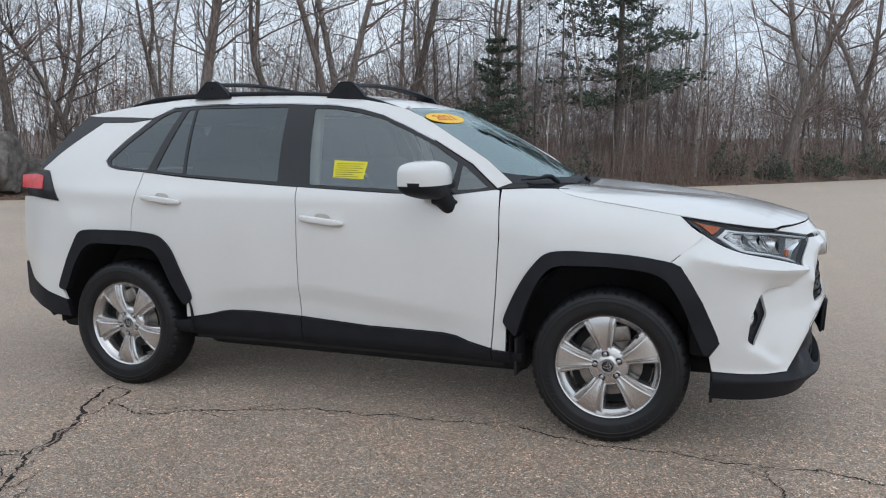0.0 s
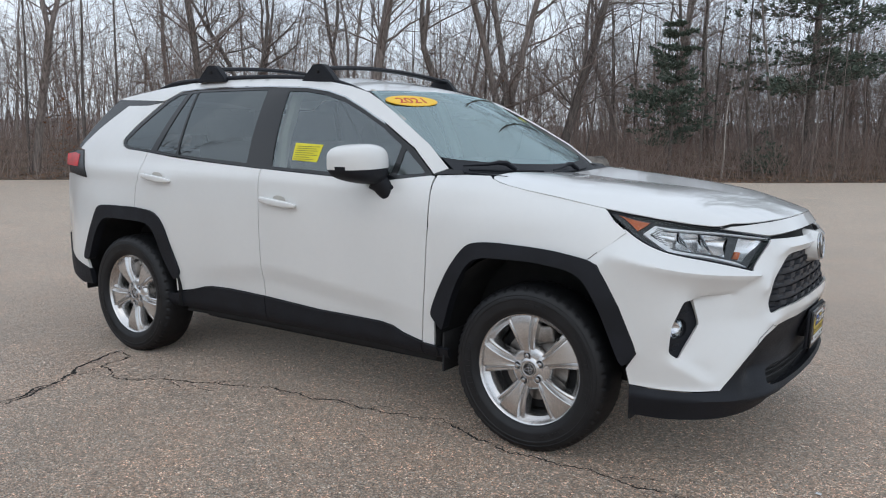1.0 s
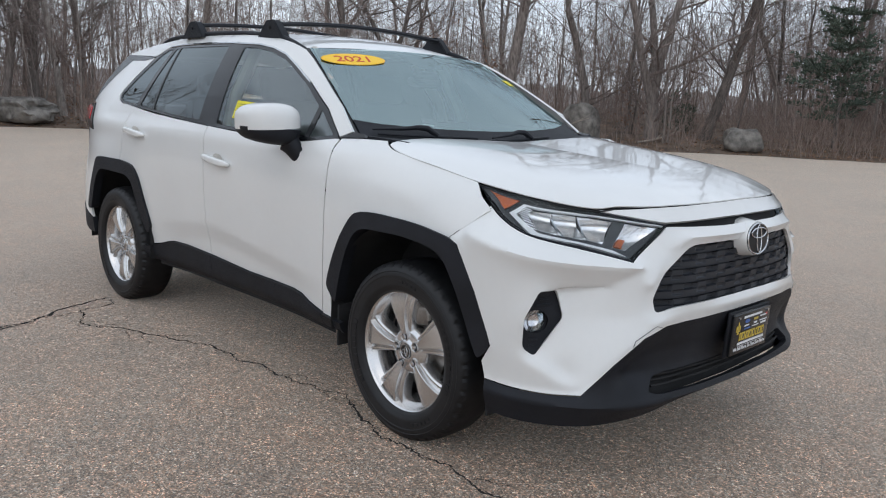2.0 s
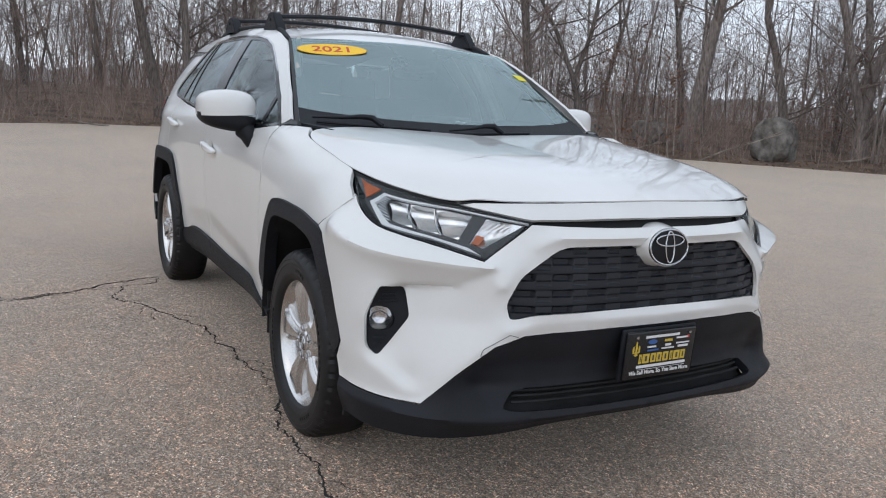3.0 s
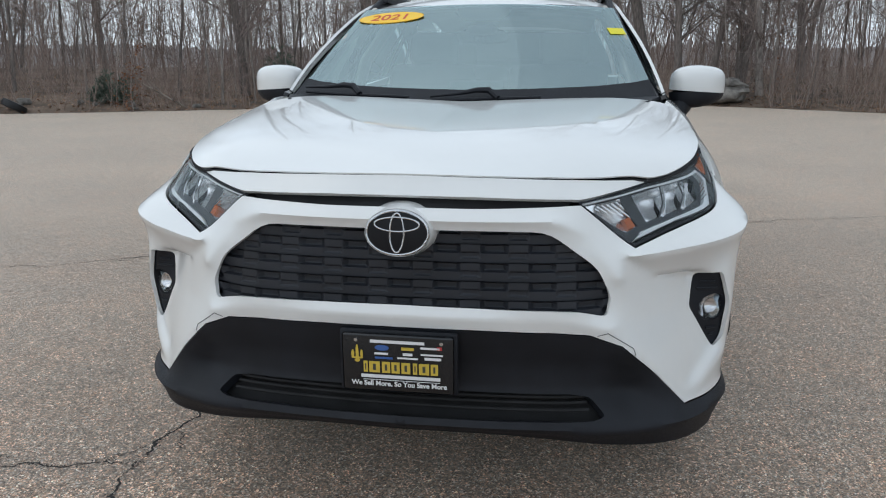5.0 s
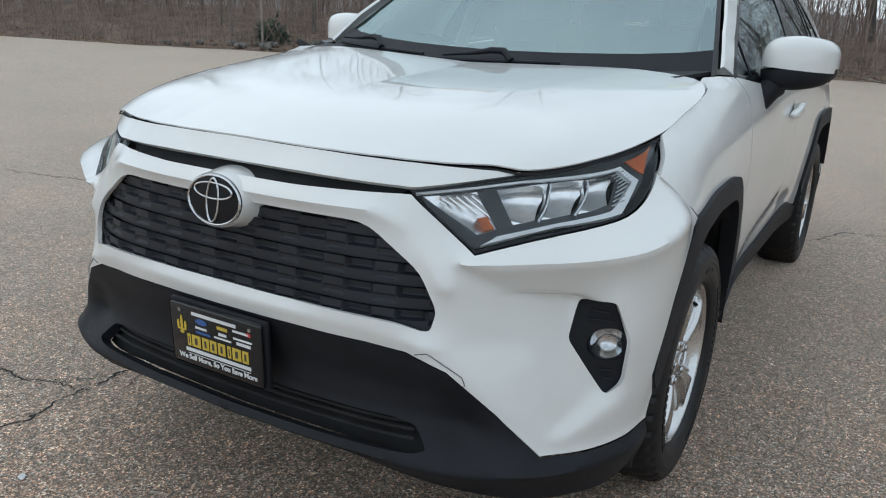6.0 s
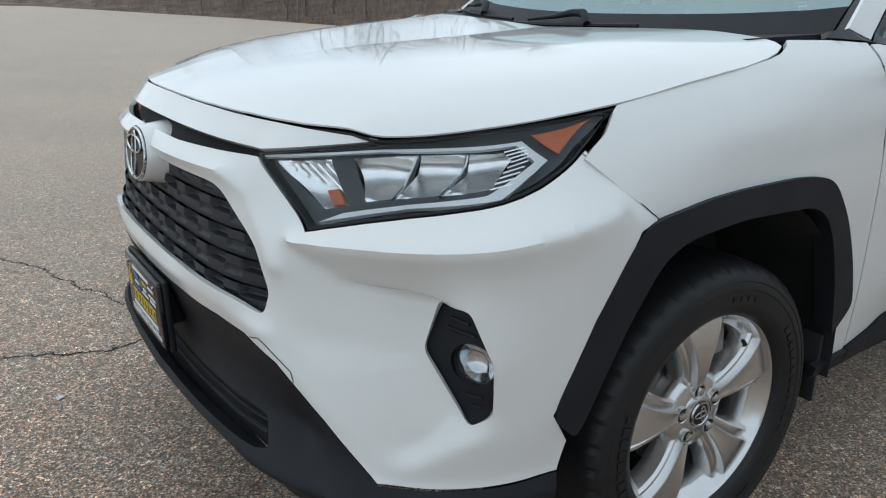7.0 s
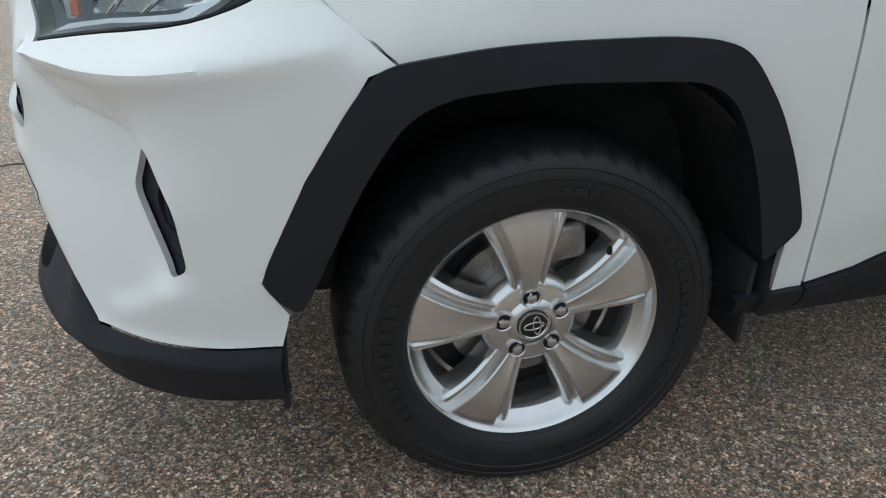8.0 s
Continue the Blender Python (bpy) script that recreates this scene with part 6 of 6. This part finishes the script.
dead_wood = plain("bleached_dead_wood", (.30, .26, .22), .9, vary=.3, scale=4, bump=.4, bscale=40)
# the backdrop's bark is paler and greyer: distance haze put into the colour
hazed_wood = bark_material("distant_bare_woods", (.38, .35, .34), (.58, .54, .53))


class Twigs:
    """Collects tapered bars as plain lists."""

    def __init__(self):
        self.v, self.f = [], []

    def bar(self, path, r0, r1, sides):
        k, n = len(self.v), len(path)
        for i, p in enumerate(path):
            d = (path[min(i + 1, n - 1)] - path[max(i - 1, 0)]).normalized()
            a = d.orthogonal().normalized()
            b = d.cross(a)
            r = r0 + (r1 - r0) * i / (n - 1)
            for s in range(sides):
                w = 2 * math.pi * s / sides
                self.v.append(p + (a * math.cos(w) + b * math.sin(w)) * r)
        for i in range(n - 1):
            for s in range(sides):
                t = (s + 1) % sides
                self.f.append((k + i * sides + s, k + i * sides + t, k + (i + 1) * sides + t, k + (i + 1) * sides + s))

    def mesh(self, name, material, smooth=True):
        me = bpy.data.meshes.new(name)
        me.from_pydata([tuple(p) for p in self.v], [], self.f)
        me.polygons.foreach_set("use_smooth", [smooth] * len(me.polygons))
        me.materials.append(material)
        return me


def wander(rng, start, way, length, steps, bend, lift=0.0):
    path, p, d = [start], start.copy(), way.normalized()
    for _ in range(steps):
        d = (d + Vector((rng.gauss(0, bend), rng.gauss(0, bend), rng.gauss(0, bend * .6) + lift))).normalized()
        p = p + d * (length / steps)
        path.append(p.copy())
    return path


def limb(tw, rng, start, way, length, r, depth):
    path = wander(rng, start, way, length, 5 if depth > 1 else 2 if depth else 1, .17, .05)
    tw.bar(path, r, max(.0025, r * .25), 5 if depth > 2 else 3)
    if depth == 0:
        return
    for i in range({3: 6, 2: 5, 1: 4}.get(depth, 4)):
        t = rng.uniform(.25, 1.0)
        k = min(len(path) - 2, int(t * (len(path) - 1)))
        at = path[k].lerp(path[k + 1], t * (len(path) - 1) - k)
        d = (path[k + 1] - path[k]).normalized()
        side = d.orthogonal().normalized()
        side.rotate(Matrix.Rotation(rng.uniform(0, 6.28), 3, d))
        limb(tw, rng, at, d * rng.uniform(.4, 1.0) + side * rng.uniform(.5, 1.0) + Vector((0, 0, .2)), length * rng.uniform(.35, .62), max(.003, r * .42), depth - 1)


def bare_tree(seed, height, r0, fork, low, count, depth, split=.36, spread=.38):
    """Trunk and crown meshes of one leafless tree."""
    rng = random.Random(seed)
    trunk, crown = Twigs(), Twigs()
    stem = wander(rng, Vector((0, 0, -.3)), Vector((rng.gauss(0, .07), rng.gauss(0, .07), 1)), height * (split if fork else .92), 10, .055)
    trunk.bar(stem, r0 * 1.15, r0 * (.8 if fork else .16), 9)
    flare = [stem[0], stem[0].lerp(stem[1], .35), stem[0].lerp(stem[1], .9)]
    trunk.bar(flare, r0 * 1.6, r0 * 1.05, 9)
    stems = [stem]
    if fork:
        for k in range(fork):
            w = rng.uniform(0, 6.28) if k == 0 else w + 2 * math.pi / fork + rng.uniform(-.5, .5)
            d = Vector((math.cos(w) * spread, math.sin(w) * spread, 1))
            path = wander(rng, stem[-1] - Vector((0, 0, .05)), d, height * (.91 - split), 8, .08, .02)
            trunk.bar(path, r0 * .62, r0 * .12, 7)
            stems.append(path)
    for path in stems:
        n = len(path)
        for _ in range(count // len(stems)):
            t = low + (.98 - low) * rng.random() ** 1.5 if path is stem else rng.uniform(.05, .95)
            k = min(n - 2, int(t * (n - 1)))
            at = path[k].lerp(path[k + 1], t * (n - 1) - k)
            w = rng.uniform(0, 6.28)
            reach = height * rng.uniform(.12, .26) * (1.15 - .55 * t)
            limb(crown, rng, at, Vector((math.cos(w), math.sin(w), rng.uniform(.25, 1.1))), reach, max(.006, r0 * rng.uniform(.16, .34) * (1.1 - .6 * t)), depth)
    return trunk, crown


def tree_thing(name, trunk_me, crown_me, label, category="tree", group=""):
    root = tagged(new(name), label, category, group)
    for nm, me in (("trunk", trunk_me), ("crown", crown_me)):
        ob = new(nm, me)
        ob.parent = root
    return root


def place(root, x, y, turn, scale, first, lean=0.0, to=0.0):
    m = Matrix.Translation((x, y, land(x, y) - .02)) @ Matrix.Rotation(radians(lean), 4, Vector((-math.sin(to), math.cos(to), 0))) @ Matrix.Rotation(turn, 4, "Z")
    ob = root if first else copy_thing(root, m)
    ob.matrix_basis = m @ Matrix.Scale(scale, 4)
    return ob


def spot(rng, deg, depth):
    """A spot that many metres outside the lot's edge, in that direction."""
    a = radians(deg)
    r = RADII[int(deg) % 360] + depth
    return r * math.cos(a), r * math.sin(a)


def bearing(rng):
    """A direction in which the walk sees the woods; more of them where the edge is far."""
    return rng.uniform(76, 112) if rng.random() < .14 else rng.uniform(*SEEN)


SEEN = (72, 262)  # directions, in degrees, in which the walk sees the woods


def build_trees():
    rng = random.Random(5)
    kinds = []
    for seed, h, r, fork, low, count, depth, *fork_at in ((1, 14, .13, 0, .14, 42, 2), (2, 13, .13, 2, .3, 44, 2), (3, 13, .075, 0, .12, 40, 2), (4, 12, .17, 3, .35, 45, 2), (6, 11, .055, 0, .08, 40, 2), (7, 10, .045, 0, .08, 40, 2),
                                                         (8, 17, .19, 0, .26, 46, 2), (9, 15, .24, 3, .5, 48, 2, .10, .20), (15, 14, .22, 2, .6, 46, 2, .25, .42)):
        t, c = bare_tree(seed, h, r, fork, low, count, depth, *fork_at)
        kinds.append([t.mesh("trunk", bark_grey if seed != 3 else bark_pale), c.mesh("crown", twig_brown), "tall bare grey-brown tree with fine twigs" if not fork else "bare forked tree with heavy limbs"])
    thin = []
    for seed, h, r, low, count in ((11, 8, .036, .08, 16), (12, 6, .026, .08, 15), (13, 9, .045, .1, 16), (14, 5, .022, .08, 14)):
        t, c = bare_tree(seed, h, r, 0, low, count, 2)
        thin.append([t.mesh("trunk", bark_pale if seed in (11, 14) else bark_grey), c.mesh("crown", twig_brown), "slender bare sapling at the wood's edge", "bare_sapling"])
    used = {}
    def put(kind, x, y, scale, lean=0.0, to=0.0):
        trunk, crown, lab, *other = kind
        key = id(kind)
        if key not in used:
            used[key] = tree_thing(other[0] if other else "bare_tree", trunk, crown, lab, "sapling" if other else "tree", "bare saplings" if other else "bare trees of the wood")
            place(used[key], x, y, rng.uniform(0, 6.28), scale, True, lean, to)
        else:
            place(used[key], x, y, rng.uniform(0, 6.28), scale, False, lean, to)
    # the trunks that stand out
    for k, x, y, size, lean, to in ((6, -18.4, 14.0, .75, 0, 0), (8, -17.3, 15.2, .65, 0, 0), (6, -15.0, 17.5, 1.0, 2, 3.5), (1, -12.9, 19.4, 1.0, 4, .35), (7, -11.2, 20.9, 1.0, 0, 0), (0, -9.9, 22.1, 1.2, 11, .35),
                                    (8, 4.0, 34.5, 1.15, 0, 0), (8, 8.2, 40.5, 1.1, 0, 0), (2, .3, 30.0, 1.1, 0, 0), (6, -25.1, 3.1, .95, 0, 0), (0, -25.1, 3.9, 1.0, 0, 0), (0, -25.0, 4.9, .9, 3, 1.0), (0, -24.6, 5.9, .8, 0, 0),
                                    (2, -24.1, 6.5, 1.4, 0, 0), (0, -23.2, -4.7, .8, 2, 1.3), (2, -22.8, -5.5, 1.0, 0, 0), (0, -22.4, -6.4, .7, 0, 0), (1, -21.7, 9.7, 1.0, 5, 2.0),
                                    (0, -27.2, 6.4, 1.2, 0, 0), (0, -20.5, -10, 1.0, 0, 0), (0, -29, 9.0, 1.1, 0, 0)):
        put(kinds[k], x, y, size, lean, to)
    for i in range(105):
        deg = bearing(rng)
        x, y = spot(rng, deg, 2.5 + 24 * rng.random() ** .8)
        put(kinds[rng.choice((0, 1, 2, 2, 4, 4, 4, 5, 5, 5))], x, y, rng.uniform(.75, 1.15))
    for i in range(235):
        deg = bearing(rng)
        x, y = spot(rng, deg, .7 + 15 * rng.random() ** 1.2)
        put(thin[rng.randrange(4)], x, y, rng.uniform(.7, 1.25))
    # the far sides of the lot, behind the walk
    for i in range(50):
        deg = rng.uniform(SEEN[1], SEEN[0] + 360) % 360
        x, y = spot(rng, deg, 1.5 + 14 * rng.random())
        put(thin[rng.choice((0, 2))], x, y, rng.uniform(1.2, 1.6))


def needle_spray(tw_v, tw_f, rng, at, way, size, n):
    for _ in range(n):
        d = (way + Vector((rng.gauss(0, .7), rng.gauss(0, .7), rng.gauss(0, .45)))).normalized()
        s = d.orthogonal().normalized()
        s.rotate(Matrix.Rotation(rng.uniform(0, 6.28), 3, d))
        ln = size * rng.uniform(.6, 1.2)
        k = len(tw_v)
        tw_v += [at, at + d * ln * .5 + s * size * .13, at + d * ln, at + d * ln * .5 - s * size * .13]
        tw_f.append((k, k + 1, k + 2, k + 3))


def build_pines():
    for x, y, h, r, nwh, sprays, lab in ((-2.6, 27.6, 14, .17, 17, 16, "tall dark green pine with tiered boughs"), (-6.6, 24.6, 5.7, .07, 12, 7, "small dark green pine")):
        rng = random.Random(int(h * 10))
        trunk = Twigs()
        stem = wander(rng, Vector((0, 0, -.2)), Vector((.01, 0, 1)), h, 10, .012)
        trunk.bar(stem, r, r * .12, 9)
        tv, tf = [], []
        for w in range(nwh):
            t = .20 + .78 * (w + rng.uniform(-.25, .25)) / nwh
            base = stem[0].lerp(stem[-1], t)
            reach = h * (.29 if h > 8 else .31) * (1.06 - t) * (1.2 if t > .3 else .8) + .25
            for b in range(rng.randrange(5, 8)):
                a = rng.uniform(0, 6.28)
                way = Vector((math.cos(a), math.sin(a), rng.uniform(-.02, .30)))
                path = wander(rng, base, way, reach * rng.uniform(.6, 1.15), 5, .09, .015)
                trunk.bar(path, max(.012, r * .16), .006, 4)
                for i in range(1, 6):
                    for s in range(sprays // 2 + (i > 2) * 2):
                        p = path[i].lerp(path[i - 1], rng.random())
                        off = Vector((rng.gauss(0, .16), rng.gauss(0, .16), rng.gauss(.03, .07))) * reach * .45
                        needle_spray(tv, tf, rng, p + off, (path[i] - path[i - 1]).normalized() + Vector((0, 0, .25)), .22 if h > 8 else .17, 7)
        root = tagged(new("pine_tree"), lab, "tree")
        for nm, me in (("trunk", trunk.mesh("trunk", bark_grey)),):
            ob = new(nm, me)
            ob.parent = root
        mesh_part("crown", tv, tf, needle_green, root, smooth=False)
        root.matrix_basis = Matrix.Translation((x, y, land(x, y)))
    rng = random.Random(77)
    for x, y, w, h in ((1.5, 31.0, 1.6, 1.2), (3.4, 32.4, 1.5, 1.0), (5.6, 35.4, 1.8, 1.3), (8.2, 39.5, 2.2, 1.5), (-17.4, -12.8, 1.1, .8), (-15.6, -16.0, .9, .7), (-21.4, -9.2, 1.3, 1.2), (-12.2, 24.2, 1.3, 1.4), (-3.6, 25.6, 1.4, 1.1), (-20.2, 12.6, 1.2, 1.3)):
        tv, tf = [], []
        for _ in range(230):
            a, q = rng.uniform(0, 6.28), rng.random() ** .5
            z = h * rng.random() ** .8 * (1 - .55 * q) * (1 + .4 * math.sin(a * 3 + x))
            needle_spray(tv, tf, rng, Vector((w * .5 * q * math.cos(a), w * .5 * q * math.sin(a), z)), Vector((math.cos(a) * q, math.sin(a) * q, .8)), .20, 5)
        bush = mesh_part("evergreen_bush", tv, tf, needle_green, None, smooth=False)
        tagged(bush, "low dark green evergreen bush at the wood's edge", "bush", "evergreen bushes")
        bush.location = (x, y, land(x, y) - .03)


CLEAR = [(-17.4, 12.3, 1.3), (-16.9, 14.3, .8), (-11.9, 18.1, .9), (-7.9, 20.6, 1.0), (-22.6, 4.9, 1.3), (-15.1, -14.2, .9)]  # open spots round the boulders


def build_brush():
    rng = random.Random(9)
    tw = Twigs()
    for _ in range(8000):
        deg = bearing(rng)
        x, y = spot(rng, deg, .25 + 9 * rng.random() ** 1.5)
        if any(math.hypot(x - a, y - b) < c for a, b, c in CLEAR) or (136 < deg < 152 and rng.random() < .55):
            continue
        thick = .55 + .45 * noise.noise(Vector((x * .35, y * .35, 4)))
        h = rng.uniform(.5, 2.9) * thick + .2
        p = Vector((x, y, land(x, y) - .03))
        lean = Vector((rng.gauss(0, .25), rng.gauss(0, .25), 1))
        path = wander(rng, p, lean, h, 3, .16)
        tw.bar(path, rng.uniform(.004, .011), .002, 3)
        for _ in range(3):
            k = rng.randrange(1, 3)
            d = (path[k + 1] - path[k]).normalized() + Vector((rng.gauss(0, .6), rng.gauss(0, .6), .1))
            tw.bar([path[k], path[k] + d * h * rng.uniform(.15, .35)], .004, .0015, 3)
    far = Twigs()
    for _ in range(5600):
        deg = bearing(rng)
        x, y = spot(rng, deg, 5 + 33 * rng.random())
        h = rng.uniform(2.5, 7.0) if deg < 148 else rng.uniform(3.5, 9.0)
        path = wander(rng, Vector((x, y, land(x, y) - .1)), Vector((rng.gauss(0, .16), rng.gauss(0, .16), 1)), h, 3, .10)
        far.bar(path, rng.uniform(.010, .030), .005, 3)
        for _ in range(4):
            k = rng.randrange(1, 3)
            q = path[k].lerp(path[k + 1], rng.random())
            far.bar([q, q + Vector((rng.gauss(0, .9), rng.gauss(0, .9), rng.uniform(.2, 1))) * rng.uniform(.6, 1.7)], .010, .003, 3)
    tagged(new("far_thicket", far.mesh("far_thicket", brush_brown, False)), "thicket of thin bare stems deep in the wood", "thicket", kind="stuff")
    me = tw.mesh("underbrush", brush_brown, False)
    tagged(new("underbrush", me), "tangled brown underbrush along the wood's edge", "underbrush", kind="stuff")
    verts, faces = [], []
    for _ in range(24000):
        deg = bearing(rng)
        d = -.15 + 8.5 * rng.random() ** 1.7
        if d < .25 and rng.random() < .7:
            continue
        x, y = spot(rng, deg, d)
        z = max(land(x, y), .0) + rng.uniform(.01, .05)
        a, s = rng.uniform(0, 6.28), rng.uniform(.03, .065)
        u, v = Vector((math.cos(a), math.sin(a), rng.uniform(-.5, .5))) * s, Vector((-math.sin(a), math.cos(a), rng.uniform(-.5, .5))) * s * .6
        p, k = Vector((x, y, z)), len(verts)
        verts += [p - u, p + v * .8, p + u, p - v * .8]
        faces.append((k, k + 1, k + 2, k + 3))
    tagged(mesh_part("fallen_leaves", verts, faces, dead_leaf, None, smooth=False), "brown fallen leaves along the lot's edge", "leaves", kind="stuff")
    # saplings that keep rust-coloured leaves
    for x, y, h in ((-14.0, 13.9, 4.2), (-13.2, 15.2, 3.6), (-16.4, -11.6, 2.4), (-17.4, 17.0, 4.5), (-20.3, 14.6, 4.2), (-18.8, 19.0, 4.6), (-25.0, 7.0, 3.0), (-19.8, 9.6, 3.0), (-22.8, -7.4, 4.0), (-12.0, 21.0, 4.0)):
        t, c = bare_tree(int(abs(x * 7 + y * 3)), h, .03, 0, .12, 24, 1)
        root = tagged(new("beech_sapling"), "young bare tree holding rust-brown leaves", "sapling", "rust-leaved saplings")
        for nm, twg in (("trunk", t), ("crown", c)):
            ob = new(nm, twg.mesh(nm, bark_grey))
            ob.parent = root
        lv, lf = [], []
        tips = rng.sample(c.v, min(len(c.v), 420))
        for p in tips:
            a = rng.uniform(0, 6.28)
            u, v = Vector((math.cos(a), math.sin(a), rng.uniform(-1, .2))) * .045, Vector((-math.sin(a), math.cos(a), rng.uniform(-.4, .4))) * .028
            k = len(lv)
            lv += [p, p + u * .5 + v, p + u * 1.2, p + u * .5 - v]
            lf.append((k, k + 1, k + 2, k + 3))
        mesh_part("leaves", lv, lf, rust_leaf, root, "rust-brown dry leaves", smooth=False)
        root.matrix_basis = Matrix.Translation((x, y, land(x, y)))


def boulder(name, x, y, size, seed, label, turn=0.0, sink=.12):
    bm = bmesh.new()
    bmesh.ops.create_icosphere(bm, subdivisions=4, radius=.5)
    off = Vector((seed * 3.7, seed, -seed))
    for v in bm.verts:
        d = v.co.normalized()
        k = 1 + .22 * noise.noise(d * 1.3 + off) + .10 * noise.noise(d * 3.4 + off) + .05 * noise.noise(d * 9 + off)
        k *= min(1.06, .80 / max(abs(d.x), abs(d.y), abs(d.z))) * (1 - .22 * max(0, d.z))
        v.co = Vector((d.x * size[0], d.y * size[1], d.z * size[2])) * k * .5
    bmesh.ops.rotate(bm, cent=(0, 0, 0), matrix=Matrix.Rotation(turn, 3, "Z"), verts=bm.verts)
    ob = tagged(part(name, bm, granite, None), label, "rock", "boulders at the wood's edge")
    ob.location = (x, y, land(x, y) + size[2] * (.5 - sink))
    return ob


def build_rocks():
    boulder("boulder", -18.0, 12.75, (1.5, 1.4, 2.35), 1, "upright grey lichened granite boulder", .4, .06)
    boulder("boulder", -17.9, 15.0, (2.6, 1.4, 1.1), 2, "low flat grey boulder among leaves", .9)
    boulder("boulder", -12.4, 18.7, (1.35, 1.3, 1.7), 3, "rounded grey granite boulder", .2)
    boulder("boulder", -23.5, 5.0, (2.9, 1.8, 1.0), 5, "broad flat pale rock slab on leaves", .3)
    boulder("boulder", -8.1, 21.3, (1.3, 1.0, .95), 6, "small grey boulder beside the asphalt", .7)
    boulder("boulder", -16.2, 17.2, (1.3, 1.1, 1.0), 7, "grey boulder half hidden by brush", .5)
    rng = random.Random(21)
    for i in range(26):
        deg = rng.uniform(196, 235)
        x, y = spot(rng, deg, rng.uniform(.1, 1.2))
        s = rng.uniform(.15, .42)
        b = boulder("edge_stone", x, y, (s, s * rng.uniform(.6, 1), s * .6), 30 + i, "small pale stone at the lot's edge", rng.uniform(0, 3))
        b["group"] = "edge stones"
    # an old tyre lying on the verge
    prof = [(.17, -.07), (.24, -.10), (.31, -.085), (.33, 0), (.31, .085), (.24, .10), (.17, .07), (.19, 0), (.17, -.07)]
    t = part("old_tyre", lathe(prof, 40), rubber, None)
    tagged(t, "old black tyre lying on the verge", "tyre")
    t.matrix_basis = Matrix.Translation((-15.15, -14.25, land(-15.15, -14.25) + .17)) @ Matrix.Rotation(radians(68), 4, "X") @ Matrix.Rotation(radians(20), 4, "Z")
    for x0, y0, ln, w, up, r in ((-25.6, 4.2, 4.6, 2.0, .75, .04), (-24.4, 3.4, 2.2, 1.2, .25, .05), (-13.0, 16.3, 2.4, .3, .55, .03), (-16.0, 14.2, 2.2, 2.4, .3, .035), (-10.8, 19.6, 1.8, 1.0, .15, .04), (-22.0, 1.0, 1.8, -.9, .12, .035),
                                 (-17.6, -10.6, 2.0, -.8, .5, .03), (-21.5, -4.6, 2.6, 1.2, .1, .04), (-3.6, 25.4, 3.2, 2.9, .2, .035), (-15.0, 15.2, 1.6, .9, .4, .03)):
        tw = Twigs()
        way = Vector((math.cos(w), math.sin(w), up))
        path = wander(rng, Vector((0, 0, .02)), way, ln, 8, .09)
        tw.bar(path, r, r * .3, 7)
        for k in (3, 4, 6):
            tw.bar(wander(rng, path[k], way + Vector((rng.gauss(0, .5), rng.gauss(0, .5), .5)), ln * .3, 4, .12), r * .45, r * .1, 5)
        b = tagged(new("fallen_branch", tw.mesh("fallen_branch", dead_wood)), "pale dead branch fallen in the brush", "branch", "fallen branches")
        b.location = (x0, y0, land(x0, y0))


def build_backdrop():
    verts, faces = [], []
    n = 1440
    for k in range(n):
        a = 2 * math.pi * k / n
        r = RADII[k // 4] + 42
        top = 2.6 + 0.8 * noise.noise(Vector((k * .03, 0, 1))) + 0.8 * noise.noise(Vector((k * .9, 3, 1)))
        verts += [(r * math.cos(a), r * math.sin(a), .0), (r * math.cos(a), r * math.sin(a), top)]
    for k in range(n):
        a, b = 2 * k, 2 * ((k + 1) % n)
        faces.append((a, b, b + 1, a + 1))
    tagged(mesh_part("backdrop", verts, faces, hazed_wood), "line of distant bare woods with haze painted into its pale colour", "backdrop", kind="structure")


def build_litter():
    """A crumpled pale scrap on the asphalt."""
    rng = random.Random(3)
    verts, faces = [], []
    n = 5
    for i in range(n):
        for j in range(n):
            verts.append((2.44 + (i / (n - 1) - .5) * .022 + rng.gauss(0, .001), -.62 + (j / (n - 1) - .5) * .018 + rng.gauss(0, .002), .003 + abs(rng.gauss(0, .003))))
    for i in range(n - 1):
        for j in range(n - 1):
            k = i * n + j
            faces.append((k, k + n, k + n + 1, k + 1))
    tagged(mesh_part("paper_scrap", verts, faces, ink_white, None, smooth=False), "small crumpled white paper scrap on asphalt", "litter")


build_litter()
build_trees()
build_pines()
build_brush()
build_rocks()
build_backdrop()
